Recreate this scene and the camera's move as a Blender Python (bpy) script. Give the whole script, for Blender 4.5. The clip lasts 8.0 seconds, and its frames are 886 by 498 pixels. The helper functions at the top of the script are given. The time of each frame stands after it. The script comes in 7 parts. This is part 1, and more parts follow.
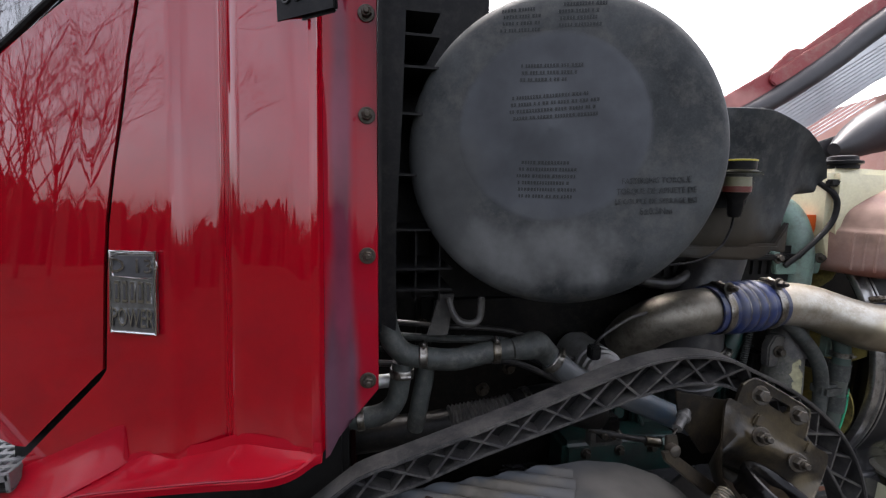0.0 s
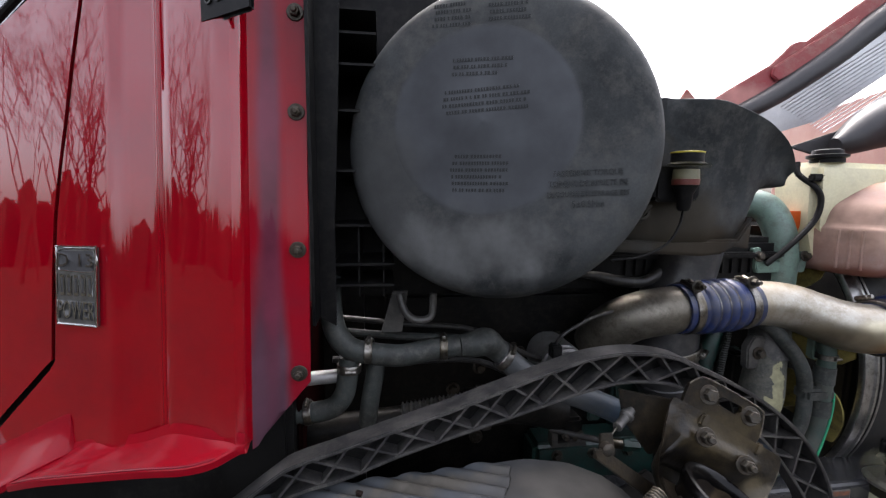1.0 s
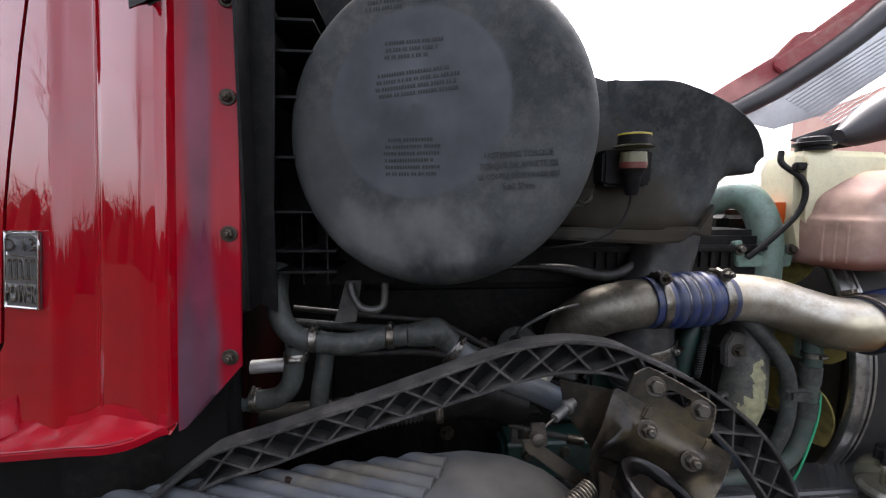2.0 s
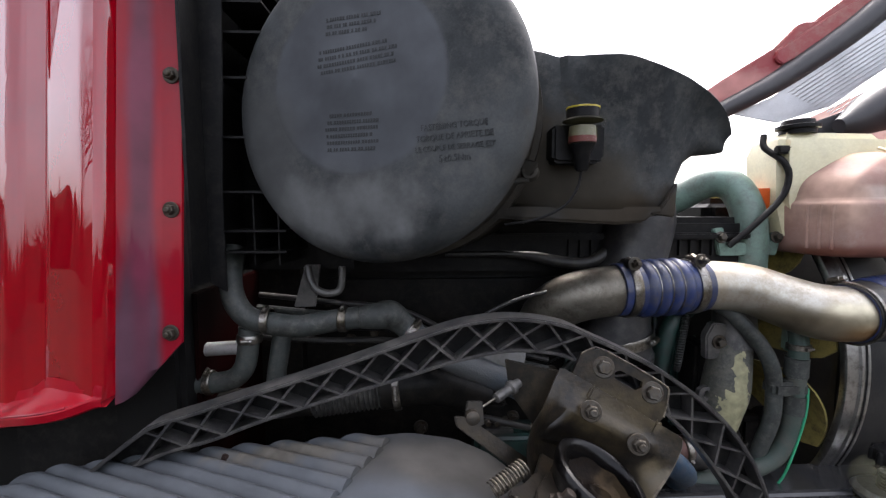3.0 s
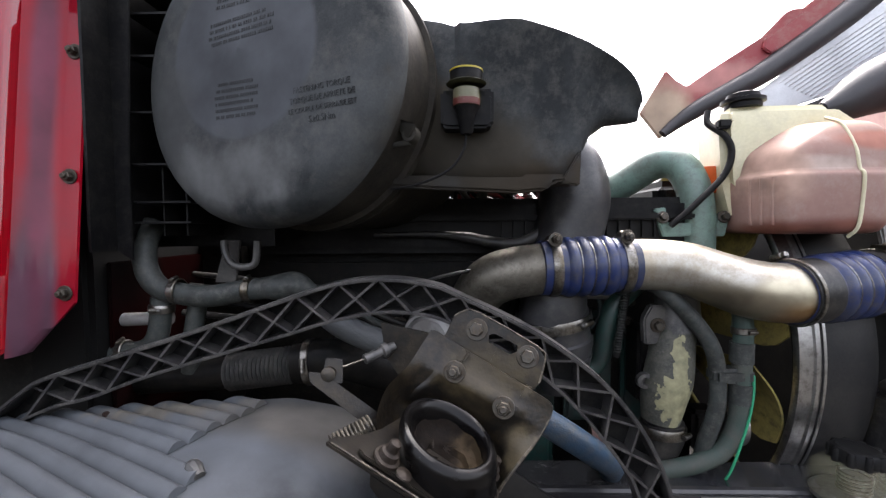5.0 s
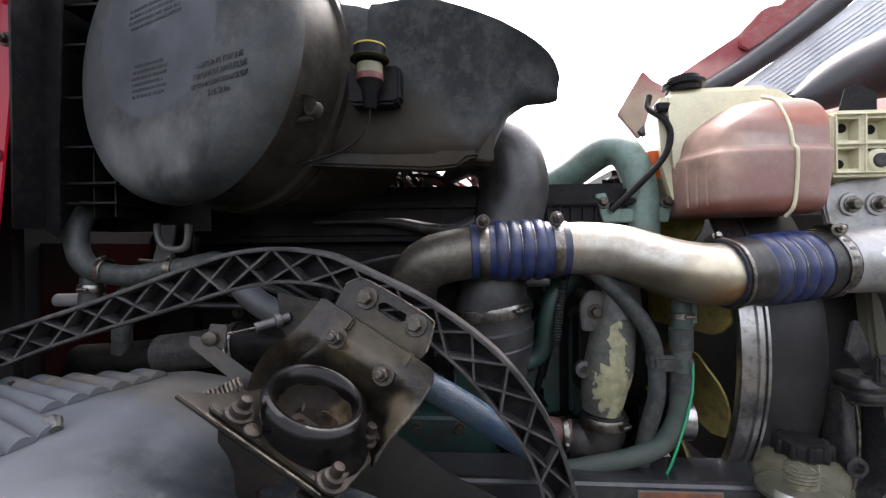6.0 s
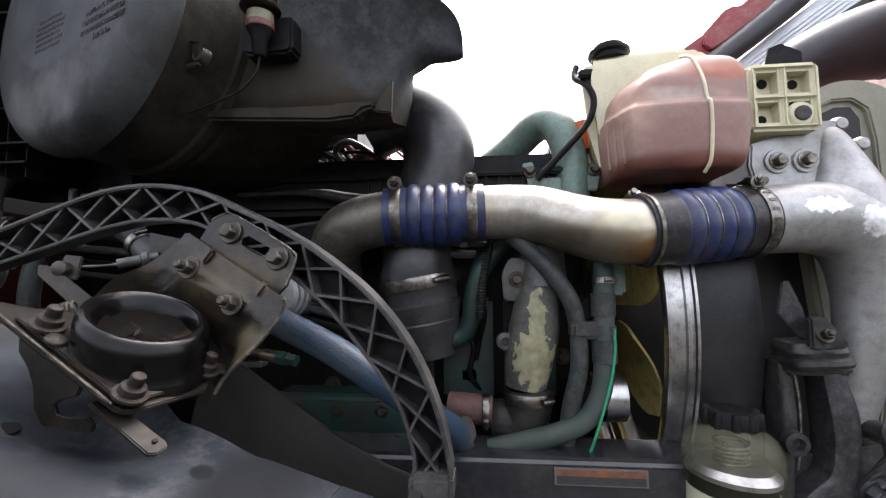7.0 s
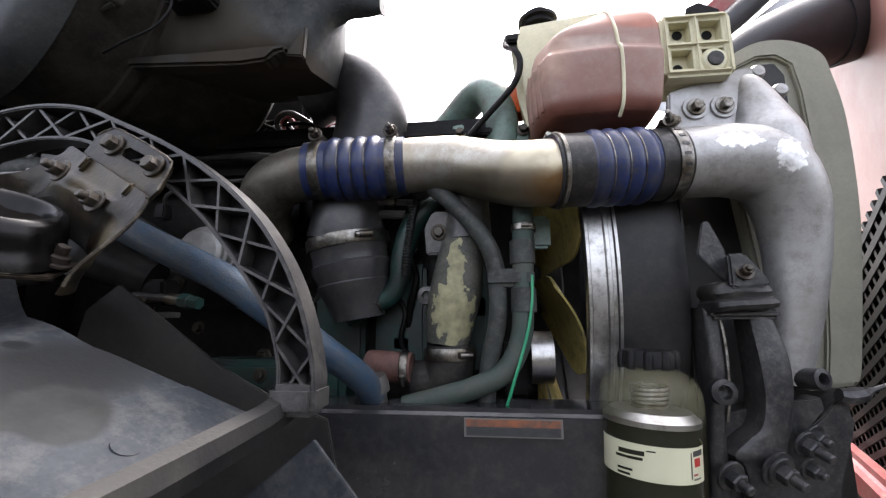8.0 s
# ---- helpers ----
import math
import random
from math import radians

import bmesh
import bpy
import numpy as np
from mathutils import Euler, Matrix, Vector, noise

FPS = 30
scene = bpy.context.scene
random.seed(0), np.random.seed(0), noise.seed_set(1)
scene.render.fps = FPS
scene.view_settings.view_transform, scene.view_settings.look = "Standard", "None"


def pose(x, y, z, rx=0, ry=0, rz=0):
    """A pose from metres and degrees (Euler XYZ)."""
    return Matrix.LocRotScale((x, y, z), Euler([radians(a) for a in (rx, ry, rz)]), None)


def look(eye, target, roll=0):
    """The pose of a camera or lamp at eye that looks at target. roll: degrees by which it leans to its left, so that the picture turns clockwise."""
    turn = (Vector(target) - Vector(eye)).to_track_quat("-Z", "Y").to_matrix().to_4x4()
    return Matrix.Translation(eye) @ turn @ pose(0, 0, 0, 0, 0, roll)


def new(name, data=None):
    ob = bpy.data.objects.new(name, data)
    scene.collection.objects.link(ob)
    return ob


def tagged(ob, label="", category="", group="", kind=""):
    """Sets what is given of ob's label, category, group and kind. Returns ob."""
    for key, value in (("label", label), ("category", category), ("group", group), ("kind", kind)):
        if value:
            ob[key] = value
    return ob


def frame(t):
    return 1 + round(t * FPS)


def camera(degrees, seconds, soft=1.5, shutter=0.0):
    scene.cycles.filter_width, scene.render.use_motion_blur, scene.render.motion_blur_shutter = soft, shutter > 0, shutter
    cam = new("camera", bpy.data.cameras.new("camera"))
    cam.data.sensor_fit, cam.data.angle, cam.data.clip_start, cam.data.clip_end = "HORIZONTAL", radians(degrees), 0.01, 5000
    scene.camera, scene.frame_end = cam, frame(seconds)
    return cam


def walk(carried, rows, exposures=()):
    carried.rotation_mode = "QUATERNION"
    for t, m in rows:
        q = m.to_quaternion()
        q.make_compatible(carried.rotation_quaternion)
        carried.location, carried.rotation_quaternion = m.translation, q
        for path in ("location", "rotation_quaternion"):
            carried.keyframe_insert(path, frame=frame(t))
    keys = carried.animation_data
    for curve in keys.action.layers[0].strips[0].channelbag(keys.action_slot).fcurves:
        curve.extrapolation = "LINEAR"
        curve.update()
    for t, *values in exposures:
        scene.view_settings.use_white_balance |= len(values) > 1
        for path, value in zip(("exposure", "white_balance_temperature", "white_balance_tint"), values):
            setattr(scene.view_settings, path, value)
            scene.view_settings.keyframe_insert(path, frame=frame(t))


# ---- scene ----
cam = camera(92.0, 8.0, soft=1.3)
# seconds, eye x y z, yaw, pitch, roll
PATH = [
    (0.0, 0.0000, 0.0000, 1.6000, -10.62, -7.80, -1.13),
    (0.5, 0.0518, -0.0106, 1.5957, -9.36, -7.61, -0.95),
    (1.0, 0.1105, -0.0207, 1.5891, -7.86, -7.24, -0.62),
    (1.5, 0.1673, -0.0255, 1.5803, -6.45, -7.06, -0.49),
    (3.0, 0.3196, -0.0297, 1.5187, -2.61, -5.14, 0.05),
    (3.5, 0.3602, -0.0288, 1.5020, -1.62, -4.80, 0.10),
    (4.0, 0.4052, -0.0289, 1.4811, -0.44, -3.94, 0.28),
    (5.5, 0.5785, -0.0340, 1.4257, 2.62, -1.91, 0.44),
    (6.0, 0.6592, -0.0246, 1.3892, 3.95, -0.36, 0.55),
    (6.5, 0.7434, -0.0088, 1.3401, 5.20, 1.55, 0.61),
    (7.0, 0.8185, 0.0146, 1.2747, 5.75, 4.17, 0.51),
    (7.5, 0.8895, 0.0366, 1.1982, 6.37, 7.49, 0.47),
    (8.0, 0.9535, 0.0596, 1.1339, 6.83, 9.68, 0.21),
]
walk(cam, [(t, pose(x, y, z, 90 + pitch, roll, yaw)) for t, x, y, z, yaw, pitch, roll in PATH],
     [(0.0, 2.32, 6500, 15), (1.5, 2.45, 6500, 15), (3.0, 2.58, 6500, 15), (5.5, 2.78, 6500, 15), (8.0, 2.70, 6500, 15)])

# ---- light ----
world = bpy.data.worlds.new("overcast_sky")
scene.world = world
world.use_nodes = True
wn, wl = world.node_tree.nodes, world.node_tree.links
sky = wn.new("ShaderNodeTexSky")
sky.sky_type, sky.sun_disc = "NISHITA", False
sky.sun_elevation, sky.sun_rotation = radians(60), radians(18)
sky.dust_density, sky.air_density = 6.0, 1.0
wash = wn.new("ShaderNodeHueSaturation")
wash.inputs["Saturation"].default_value = 0.38
wl.new(sky.outputs["Color"], wash.inputs["Color"])
clouds = wn.new("ShaderNodeTexNoise")
clouds.inputs["Scale"].default_value, clouds.inputs["Detail"].default_value = 3.0, 7
depth = wn.new("ShaderNodeMapRange")
depth.inputs["From Min"].default_value, depth.inputs["From Max"].default_value = 0.3, 0.7
depth.inputs["To Min"].default_value, depth.inputs["To Max"].default_value = 0.8, 1.3
layer = wn.new("ShaderNodeMix")
layer.data_type, layer.blend_type = "RGBA", "MULTIPLY"
layer.inputs["Factor"].default_value = 1.0
wl.new(clouds.outputs["Fac"], depth.inputs["Value"])
wl.new(wash.outputs["Color"], layer.inputs["A"])
wl.new(depth.outputs["Result"], layer.inputs["B"])
wl.new(layer.outputs["Result"], wn["Background"].inputs["Color"])
wn["Background"].inputs["Strength"].default_value = 0.14
sun_data = bpy.data.lights.new("sun", "SUN")
sun_data.energy, sun_data.angle, sun_data.color = 0.6, radians(25), (1.0, 0.97, 0.92)
sun = new("sun", sun_data)
sun.matrix_world = look((2.2, 6.8, 12.4), (0, 0, 0))


# ---- materials ----
def material(name, colour, rough=0.6, metal=0.0, dirt=None, dirt_scale=9.0, dirt_at=0.55, dirt_soft=0.12, grain=0.12, bump=0.15,
             bump_scale=220.0, coat=0.0, rough_var=0.12, spec=0.5, transmission=0.0, dust=0.0, dust_colour=(0.10, 0.094, 0.083), dents=0.0):
    """A surface with stains of a second colour, fine grain and relief, at real-world size."""
    m = bpy.data.materials.new(name)
    m.use_nodes = True
    n, l = m.node_tree.nodes, m.node_tree.links
    b = n["Principled BSDF"]
    co = n.new("ShaderNodeTexCoord")
    big = n.new("ShaderNodeTexNoise")
    big.inputs["Scale"].default_value, big.inputs["Detail"].default_value, big.inputs["Roughness"].default_value = dirt_scale, 8, 0.65
    fine = n.new("ShaderNodeTexNoise")
    fine.inputs["Scale"].default_value, fine.inputs["Detail"].default_value = bump_scale, 4
    l.new(co.outputs["Object"], big.inputs["Vector"])
    l.new(co.outputs["Object"], fine.inputs["Vector"])
    ramp = n.new("ShaderNodeValToRGB")
    ramp.color_ramp.elements[0].position, ramp.color_ramp.elements[1].position = dirt_at - dirt_soft, dirt_at + dirt_soft
    l.new(big.outputs["Fac"], ramp.inputs["Fac"])
    mix = n.new("ShaderNodeMix")
    mix.data_type = "RGBA"
    mix.inputs["A"].default_value = (*colour, 1)
    mix.inputs["B"].default_value = (*(dirt or [c * 0.8 for c in colour]), 1)
    l.new(ramp.outputs["Color"], mix.inputs["Factor"])
    vary = n.new("ShaderNodeHueSaturation")
    value = n.new("ShaderNodeMapRange")
    value.inputs["To Min"].default_value, value.inputs["To Max"].default_value = 1 - grain, 1 + grain
    l.new(fine.outputs["Fac"], value.inputs["Value"])
    l.new(value.outputs["Result"], vary.inputs["Value"])
    l.new(mix.outputs["Result"], vary.inputs["Color"])
    l.new(vary.outputs["Color"], b.inputs["Base Color"])
    if dust:
        # settled dust: soft patches broken up by fine specks
        speck = n.new("ShaderNodeTexNoise")
        speck.inputs["Scale"].default_value, speck.inputs["Detail"].default_value, speck.inputs["Roughness"].default_value = dirt_scale * 4.3, 10, 0.78
        l.new(co.outputs["Object"], speck.inputs["Vector"])
        sp = n.new("ShaderNodeMapRange")
        sp.inputs["From Min"].default_value, sp.inputs["From Max"].default_value = 0.47, 0.66
        sp.inputs["To Min"].default_value, sp.inputs["To Max"].default_value = 0.0, min(1.0, dust * 1.7)
        l.new(speck.outputs["Fac"], sp.inputs["Value"])
        over = n.new("ShaderNodeMix")
        over.data_type = "RGBA"
        over.inputs["B"].default_value = (*dust_colour, 1)
        l.new(sp.outputs["Result"], over.inputs["Factor"])
        l.new(vary.outputs["Color"], over.inputs["A"])
        l.new(over.outputs["Result"], b.inputs["Base Color"])
    rr = n.new("ShaderNodeMapRange")
    rr.inputs["To Min"].default_value, rr.inputs["To Max"].default_value = max(0.02, rough - rough_var), min(1, rough + rough_var)
    l.new(big.outputs["Fac"], rr.inputs["Value"])
    l.new(rr.outputs["Result"], b.inputs["Roughness"])
    b.inputs["Metallic"].default_value = metal
    b.inputs["Specular IOR Level"].default_value = spec
    b.inputs["Coat Weight"].default_value = coat
    b.inputs["Coat Roughness"].default_value = 0.015
    b.inputs["Transmission Weight"].default_value = transmission
    if bump:
        bp = n.new("ShaderNodeBump")
        bp.inputs["Strength"].default_value, bp.inputs["Distance"].default_value = bump, 0.002
        l.new(fine.outputs["Fac"], bp.inputs["Height"])
        l.new(bp.outputs["Normal"], b.inputs["Normal"])
        if dents:
            wide = n.new("ShaderNodeTexNoise")
            wide.inputs["Scale"].default_value, wide.inputs["Detail"].default_value = dirt_scale * 2.2, 3
            l.new(co.outputs["Object"], wide.inputs["Vector"])
            dent = n.new("ShaderNodeBump")
            dent.inputs["Strength"].default_value, dent.inputs["Distance"].default_value = dents, 0.01
            l.new(wide.outputs["Fac"], dent.inputs["Height"])
            l.new(dent.outputs["Normal"], bp.inputs["Normal"])
    return m


RED = material("red_paint", (0.23, 0.0006, 0.0058), 0.5, dirt=(0.19, 0.0008, 0.006), grain=0.03, bump=0.0, coat=1.0, rough_var=0.05, spec=0.0)
RED.node_tree.nodes["Principled BSDF"].inputs["Coat IOR"].default_value = 1.66
RED_FADED = material("faded_red_paint", (0.24, 0.020, 0.030), 0.45, dirt=(0.27, 0.085, 0.075), dirt_scale=3.5, dirt_soft=0.2, grain=0.05, bump=0.03, spec=0.35, dust=0.3, dust_colour=(0.30, 0.20, 0.16))
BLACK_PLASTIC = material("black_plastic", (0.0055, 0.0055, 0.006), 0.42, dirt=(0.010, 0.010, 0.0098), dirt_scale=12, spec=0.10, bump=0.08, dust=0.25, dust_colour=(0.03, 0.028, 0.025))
DRUM = material("grimy_black_plastic", (0.0135, 0.0125, 0.011), 0.6, dirt=(0.034, 0.030, 0.024), dirt_scale=9, dirt_at=0.54, dirt_soft=0.12, bump=0.12, bump_scale=300, grain=0.3, spec=0.10, dust=0.25, dust_colour=(0.060, 0.052, 0.040), dents=0.12)
HOUSING = material("dusty_black_plastic", (0.0175, 0.0195, 0.0205), 0.6, dirt=(0.062, 0.067, 0.068), dirt_scale=6, dirt_at=0.54, dirt_soft=0.16, bump=0.07, bump_scale=420, grain=0.22, spec=0.10, dust=0.32, dust_colour=(0.085, 0.083, 0.076), dents=0.12)
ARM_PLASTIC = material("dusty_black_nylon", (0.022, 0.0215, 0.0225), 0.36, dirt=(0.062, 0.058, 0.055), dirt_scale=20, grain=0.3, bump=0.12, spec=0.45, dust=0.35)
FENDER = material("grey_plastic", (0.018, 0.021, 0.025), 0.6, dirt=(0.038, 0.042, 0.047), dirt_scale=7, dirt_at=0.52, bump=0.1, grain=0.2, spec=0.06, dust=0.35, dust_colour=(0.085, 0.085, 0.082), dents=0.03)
PIPE = material("stained_steel", (0.40, 0.38, 0.335), 0.42, 0.85, dirt=(0.27, 0.225, 0.155), dirt_scale=8, dirt_at=0.57, bump=0.05, dust=0.4, dust_colour=(0.20, 0.165, 0.11), dents=0.03)
PIPE_DULL = material("dull_steel", (0.19, 0.175, 0.145), 0.48, 0.8, dirt=(0.10, 0.088, 0.07), dirt_scale=12, bump=0.06, dust=0.5, dust_colour=(0.07, 0.06, 0.045))
BLUE = material("blue_silicone", (0.008, 0.020, 0.085), 0.38, dirt=(0.020, 0.026, 0.05), dirt_scale=16, dirt_at=0.56, bump=0.15, bump_scale=600, spec=0.45, dust=0.45, dust_colour=(0.055, 0.05, 0.05))
DARK_RUBBER = material("black_rubber", (0.010, 0.010, 0.0105), 0.42, dirt=(0.024, 0.022, 0.021), dirt_scale=16, spec=0.35, dust=0.4, dust_colour=(0.06, 0.055, 0.045))
STEEL = material("zinc_steel", (0.30, 0.29, 0.27), 0.36, 1.0, dirt=(0.11, 0.095, 0.07), dirt_scale=28, dirt_at=0.5, bump=0.08, dust=0.55, dust_colour=(0.05, 0.042, 0.034))
BOLT = material("dirty_bolt_steel", (0.060, 0.056, 0.049), 0.5, 0.7, dirt=(0.030, 0.020, 0.012), dirt_scale=60, bump=0.3, dust=0.55, dust_colour=(0.07, 0.055, 0.035))
CAST = material("cast_aluminium", (0.36, 0.358, 0.352), 0.46, 0.6, dirt=(0.25, 0.24, 0.22), dirt_scale=9, dirt_at=0.57, bump=0.10, bump_scale=700, dust=0.35, dust_colour=(0.15, 0.14, 0.125), dents=0.03)
GREEN_PIPE = material("grey_green_paint", (0.125, 0.20, 0.165), 0.42, dirt=(0.09, 0.125, 0.105), dirt_scale=12, bump=0.06, dust=0.4, dust_colour=(0.06, 0.06, 0.05))
GREEN = material("engine_green_paint", (0.008, 0.038, 0.031), 0.45, dirt=(0.012, 0.014, 0.013), dirt_scale=14, dust=0.5, dust_colour=(0.025, 0.023, 0.02))
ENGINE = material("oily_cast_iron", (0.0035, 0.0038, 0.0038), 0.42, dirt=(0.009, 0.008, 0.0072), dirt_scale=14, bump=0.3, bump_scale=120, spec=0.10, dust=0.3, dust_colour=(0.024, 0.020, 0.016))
BRACKET = material("dusty_black_steel", (0.0055, 0.0047, 0.004), 0.36, 0.0, dirt=(0.020, 0.0155, 0.0095), dirt_scale=16, dirt_at=0.54, dirt_soft=0.10, grain=0.35, bump=0.18, bump_scale=260, spec=0.32, dust=0.30, dust_colour=(0.048, 0.034, 0.018), dents=0.08)
CUP = material("worn_black_rubber", (0.0016, 0.0015, 0.0017), 0.24, dirt=(0.0035, 0.003, 0.0027), dirt_scale=14, spec=0.20, bump=0.05, dust=0.03, dust_colour=(0.012, 0.010, 0.008))
CUP_DIRT = material("greasy_dirt", (0.0060, 0.0038, 0.0026), 0.75, dirt=(0.0030, 0.0022, 0.0019), dirt_scale=45, bump=0.6, bump_scale=130, spec=0.12, dust=0.10, dust_colour=(0.040, 0.026, 0.013))
TANK = material("cream_polyethylene", (0.56, 0.53, 0.36), 0.42, dirt=(0.50, 0.46, 0.29), dirt_scale=6, bump=0.03, dust=0.25, dust_colour=(0.36, 0.33, 0.24))
TANK_RED = material("coolant_filled_polyethylene", (0.235, 0.140, 0.118), 0.55, dirt=(0.285, 0.185, 0.155), dirt_scale=7, bump=0.02, grain=0.05, dust=0.25, dust_colour=(0.33, 0.27, 0.235), spec=0.14, rough_var=0.15)
ORANGE = material("orange_plastic", (0.595, 0.091, 0.007), 0.4)
YELLOW = material("yellow_plastic", (0.35, 0.28, 0.021), 0.5)
FAN = material("dirty_yellow_plastic", (0.24, 0.195, 0.06), 0.55, dirt=(0.16, 0.13, 0.042), dirt_scale=9, spec=0.3, dust=0.5, dust_colour=(0.05, 0.042, 0.02))
RIM = material("bright_aluminium", (0.46, 0.455, 0.445), 0.34, 1.0, dirt=(0.36, 0.355, 0.34), dirt_scale=13, bump=0.03, dust=0.4, dust_colour=(0.14, 0.13, 0.11), dents=0.03)
SHROUD = material("black_shroud_plastic", (0.010, 0.010, 0.0105), 0.5, dirt=(0.022, 0.021, 0.019), dirt_scale=8, spec=0.3, dust=0.2, dust_colour=(0.040, 0.037, 0.033), dents=0.04)
BEIGE = material("grey_beige_plastic", (0.225, 0.218, 0.168), 0.55, dirt=(0.17, 0.166, 0.132), dirt_scale=4, spec=0.3, bump=0.06, dust=0.18, dust_colour=(0.12, 0.115, 0.095))
FRAME = material("oily_frame_paint", (0.019, 0.0195, 0.022), 0.24, dirt=(0.030, 0.029, 0.028), dirt_scale=9, dirt_at=0.58, bump=0.3, bump_scale=70, dust=0.20, dust_colour=(0.06, 0.056, 0.05), dents=0.15)
BLACK_CAST = material("black_painted_cast_iron", (0.0125, 0.013, 0.0145), 0.36, dirt=(0.028, 0.027, 0.026), dirt_scale=22, dirt_at=0.56, bump=0.25, bump_scale=160, spec=0.4, dust=0.32, dust_colour=(0.085, 0.08, 0.073), dents=0.12)
CASTIRON = material("dusty_cast_iron", (0.032, 0.032, 0.032), 0.40, 0.1, dirt=(0.08, 0.076, 0.069), dirt_scale=15, bump=0.2, bump_scale=200, spec=0.45, dust=0.5, dust_colour=(0.10, 0.094, 0.085), dents=0.08)
PEEL = material("peeling_beige_wrap", (0.035, 0.037, 0.030), 0.7, dirt=(0.060, 0.060, 0.046), dirt_scale=40, dirt_at=0.5, dirt_soft=0.04, bump=0.5, bump_scale=150, dust=0.4)
RUST = material("rusty_iron", (0.022, 0.012, 0.009), 0.75, dirt=(0.012, 0.009, 0.008), dirt_scale=40, bump=0.4, spec=0.15)
FOIL = material("heat_shield_foil", (0.56, 0.568, 0.576), 0.45, 0.8, dirt=(0.46, 0.47, 0.48), dirt_scale=8)
GRAPHITE = material("grey_black_seal", (0.028, 0.028, 0.031), 0.45, dirt=(0.042, 0.042, 0.045), dirt_scale=6, spec=0.4)
BLUE_HOSE = material("braided_blue_hose", (0.018, 0.045, 0.082), 0.45, dirt=(0.040, 0.056, 0.070), dirt_scale=14, bump=0.4, bump_scale=500, dust=0.45, dust_colour=(0.07, 0.068, 0.062))
GREY_HOSE = material("dusty_grey_rubber", (0.034, 0.040, 0.038), 0.55, dirt=(0.018, 0.019, 0.017), dirt_scale=18, grain=0.25, spec=0.3, dust=0.5, dust_colour=(0.075, 0.073, 0.065))
WHITE = material("off_white_paper", (0.52, 0.51, 0.36), 0.6, grain=0.03, bump=0.0)
# flat black: print, filter element, drawn holes and walls blackened for shade
FLAT_BLACK = material("flat_black", (0.007, 0.007, 0.007), 0.6, bump=0.0, spec=0.12)
RED_INK = material("red_ink", (0.35, 0.014, 0.014), 0.5, bump=0.0)
ORANGE_INK = material("faded_orange_ink", (0.20, 0.065, 0.025), 0.5, dirt=(0.07, 0.04, 0.03), dirt_scale=60, dirt_at=0.5, bump=0.0)
SILVER = material("worn_silver_plastic", (0.20, 0.20, 0.20), 0.32, 0.85, dirt=(0.12, 0.12, 0.115), dirt_scale=60, bump=0.1)
CHROME = material("chrome", (0.6, 0.6, 0.608), 0.12, 1.0, bump=0.0, rough_var=0.06)
GLASS_DARK = material("tinted_glass", (0.0055, 0.0066, 0.0066), 0.03, bump=0.0, coat=1.0, rough_var=0.01)
GLASS_DARK.node_tree.nodes["Principled BSDF"].inputs["Coat IOR"].default_value = 2.3
PERF = material("perforated_alloy", (0.231, 0.231, 0.231), 0.5, 0.6, bump=0.1)
GROUND = material("gravel_ground", (0.022, 0.020, 0.017), 0.95, dirt=(0.014, 0.015, 0.010), dirt_scale=0.7, bump=0.5, bump_scale=30, spec=0.0)
BARK = material("grey_bark", (0.03, 0.024, 0.02), 0.9, spec=0.0)


def clear_material(name, colour, rough, alpha):
    m = bpy.data.materials.new(name)
    m.use_nodes = True
    n, l = m.node_tree.nodes, m.node_tree.links
    b = n["Principled BSDF"]
    b.inputs["Base Color"].default_value = (*colour, 1)
    b.inputs["Roughness"].default_value = rough
    b.inputs["Alpha"].default_value = alpha
    b.inputs["Coat Weight"].default_value = 0.6
    return m


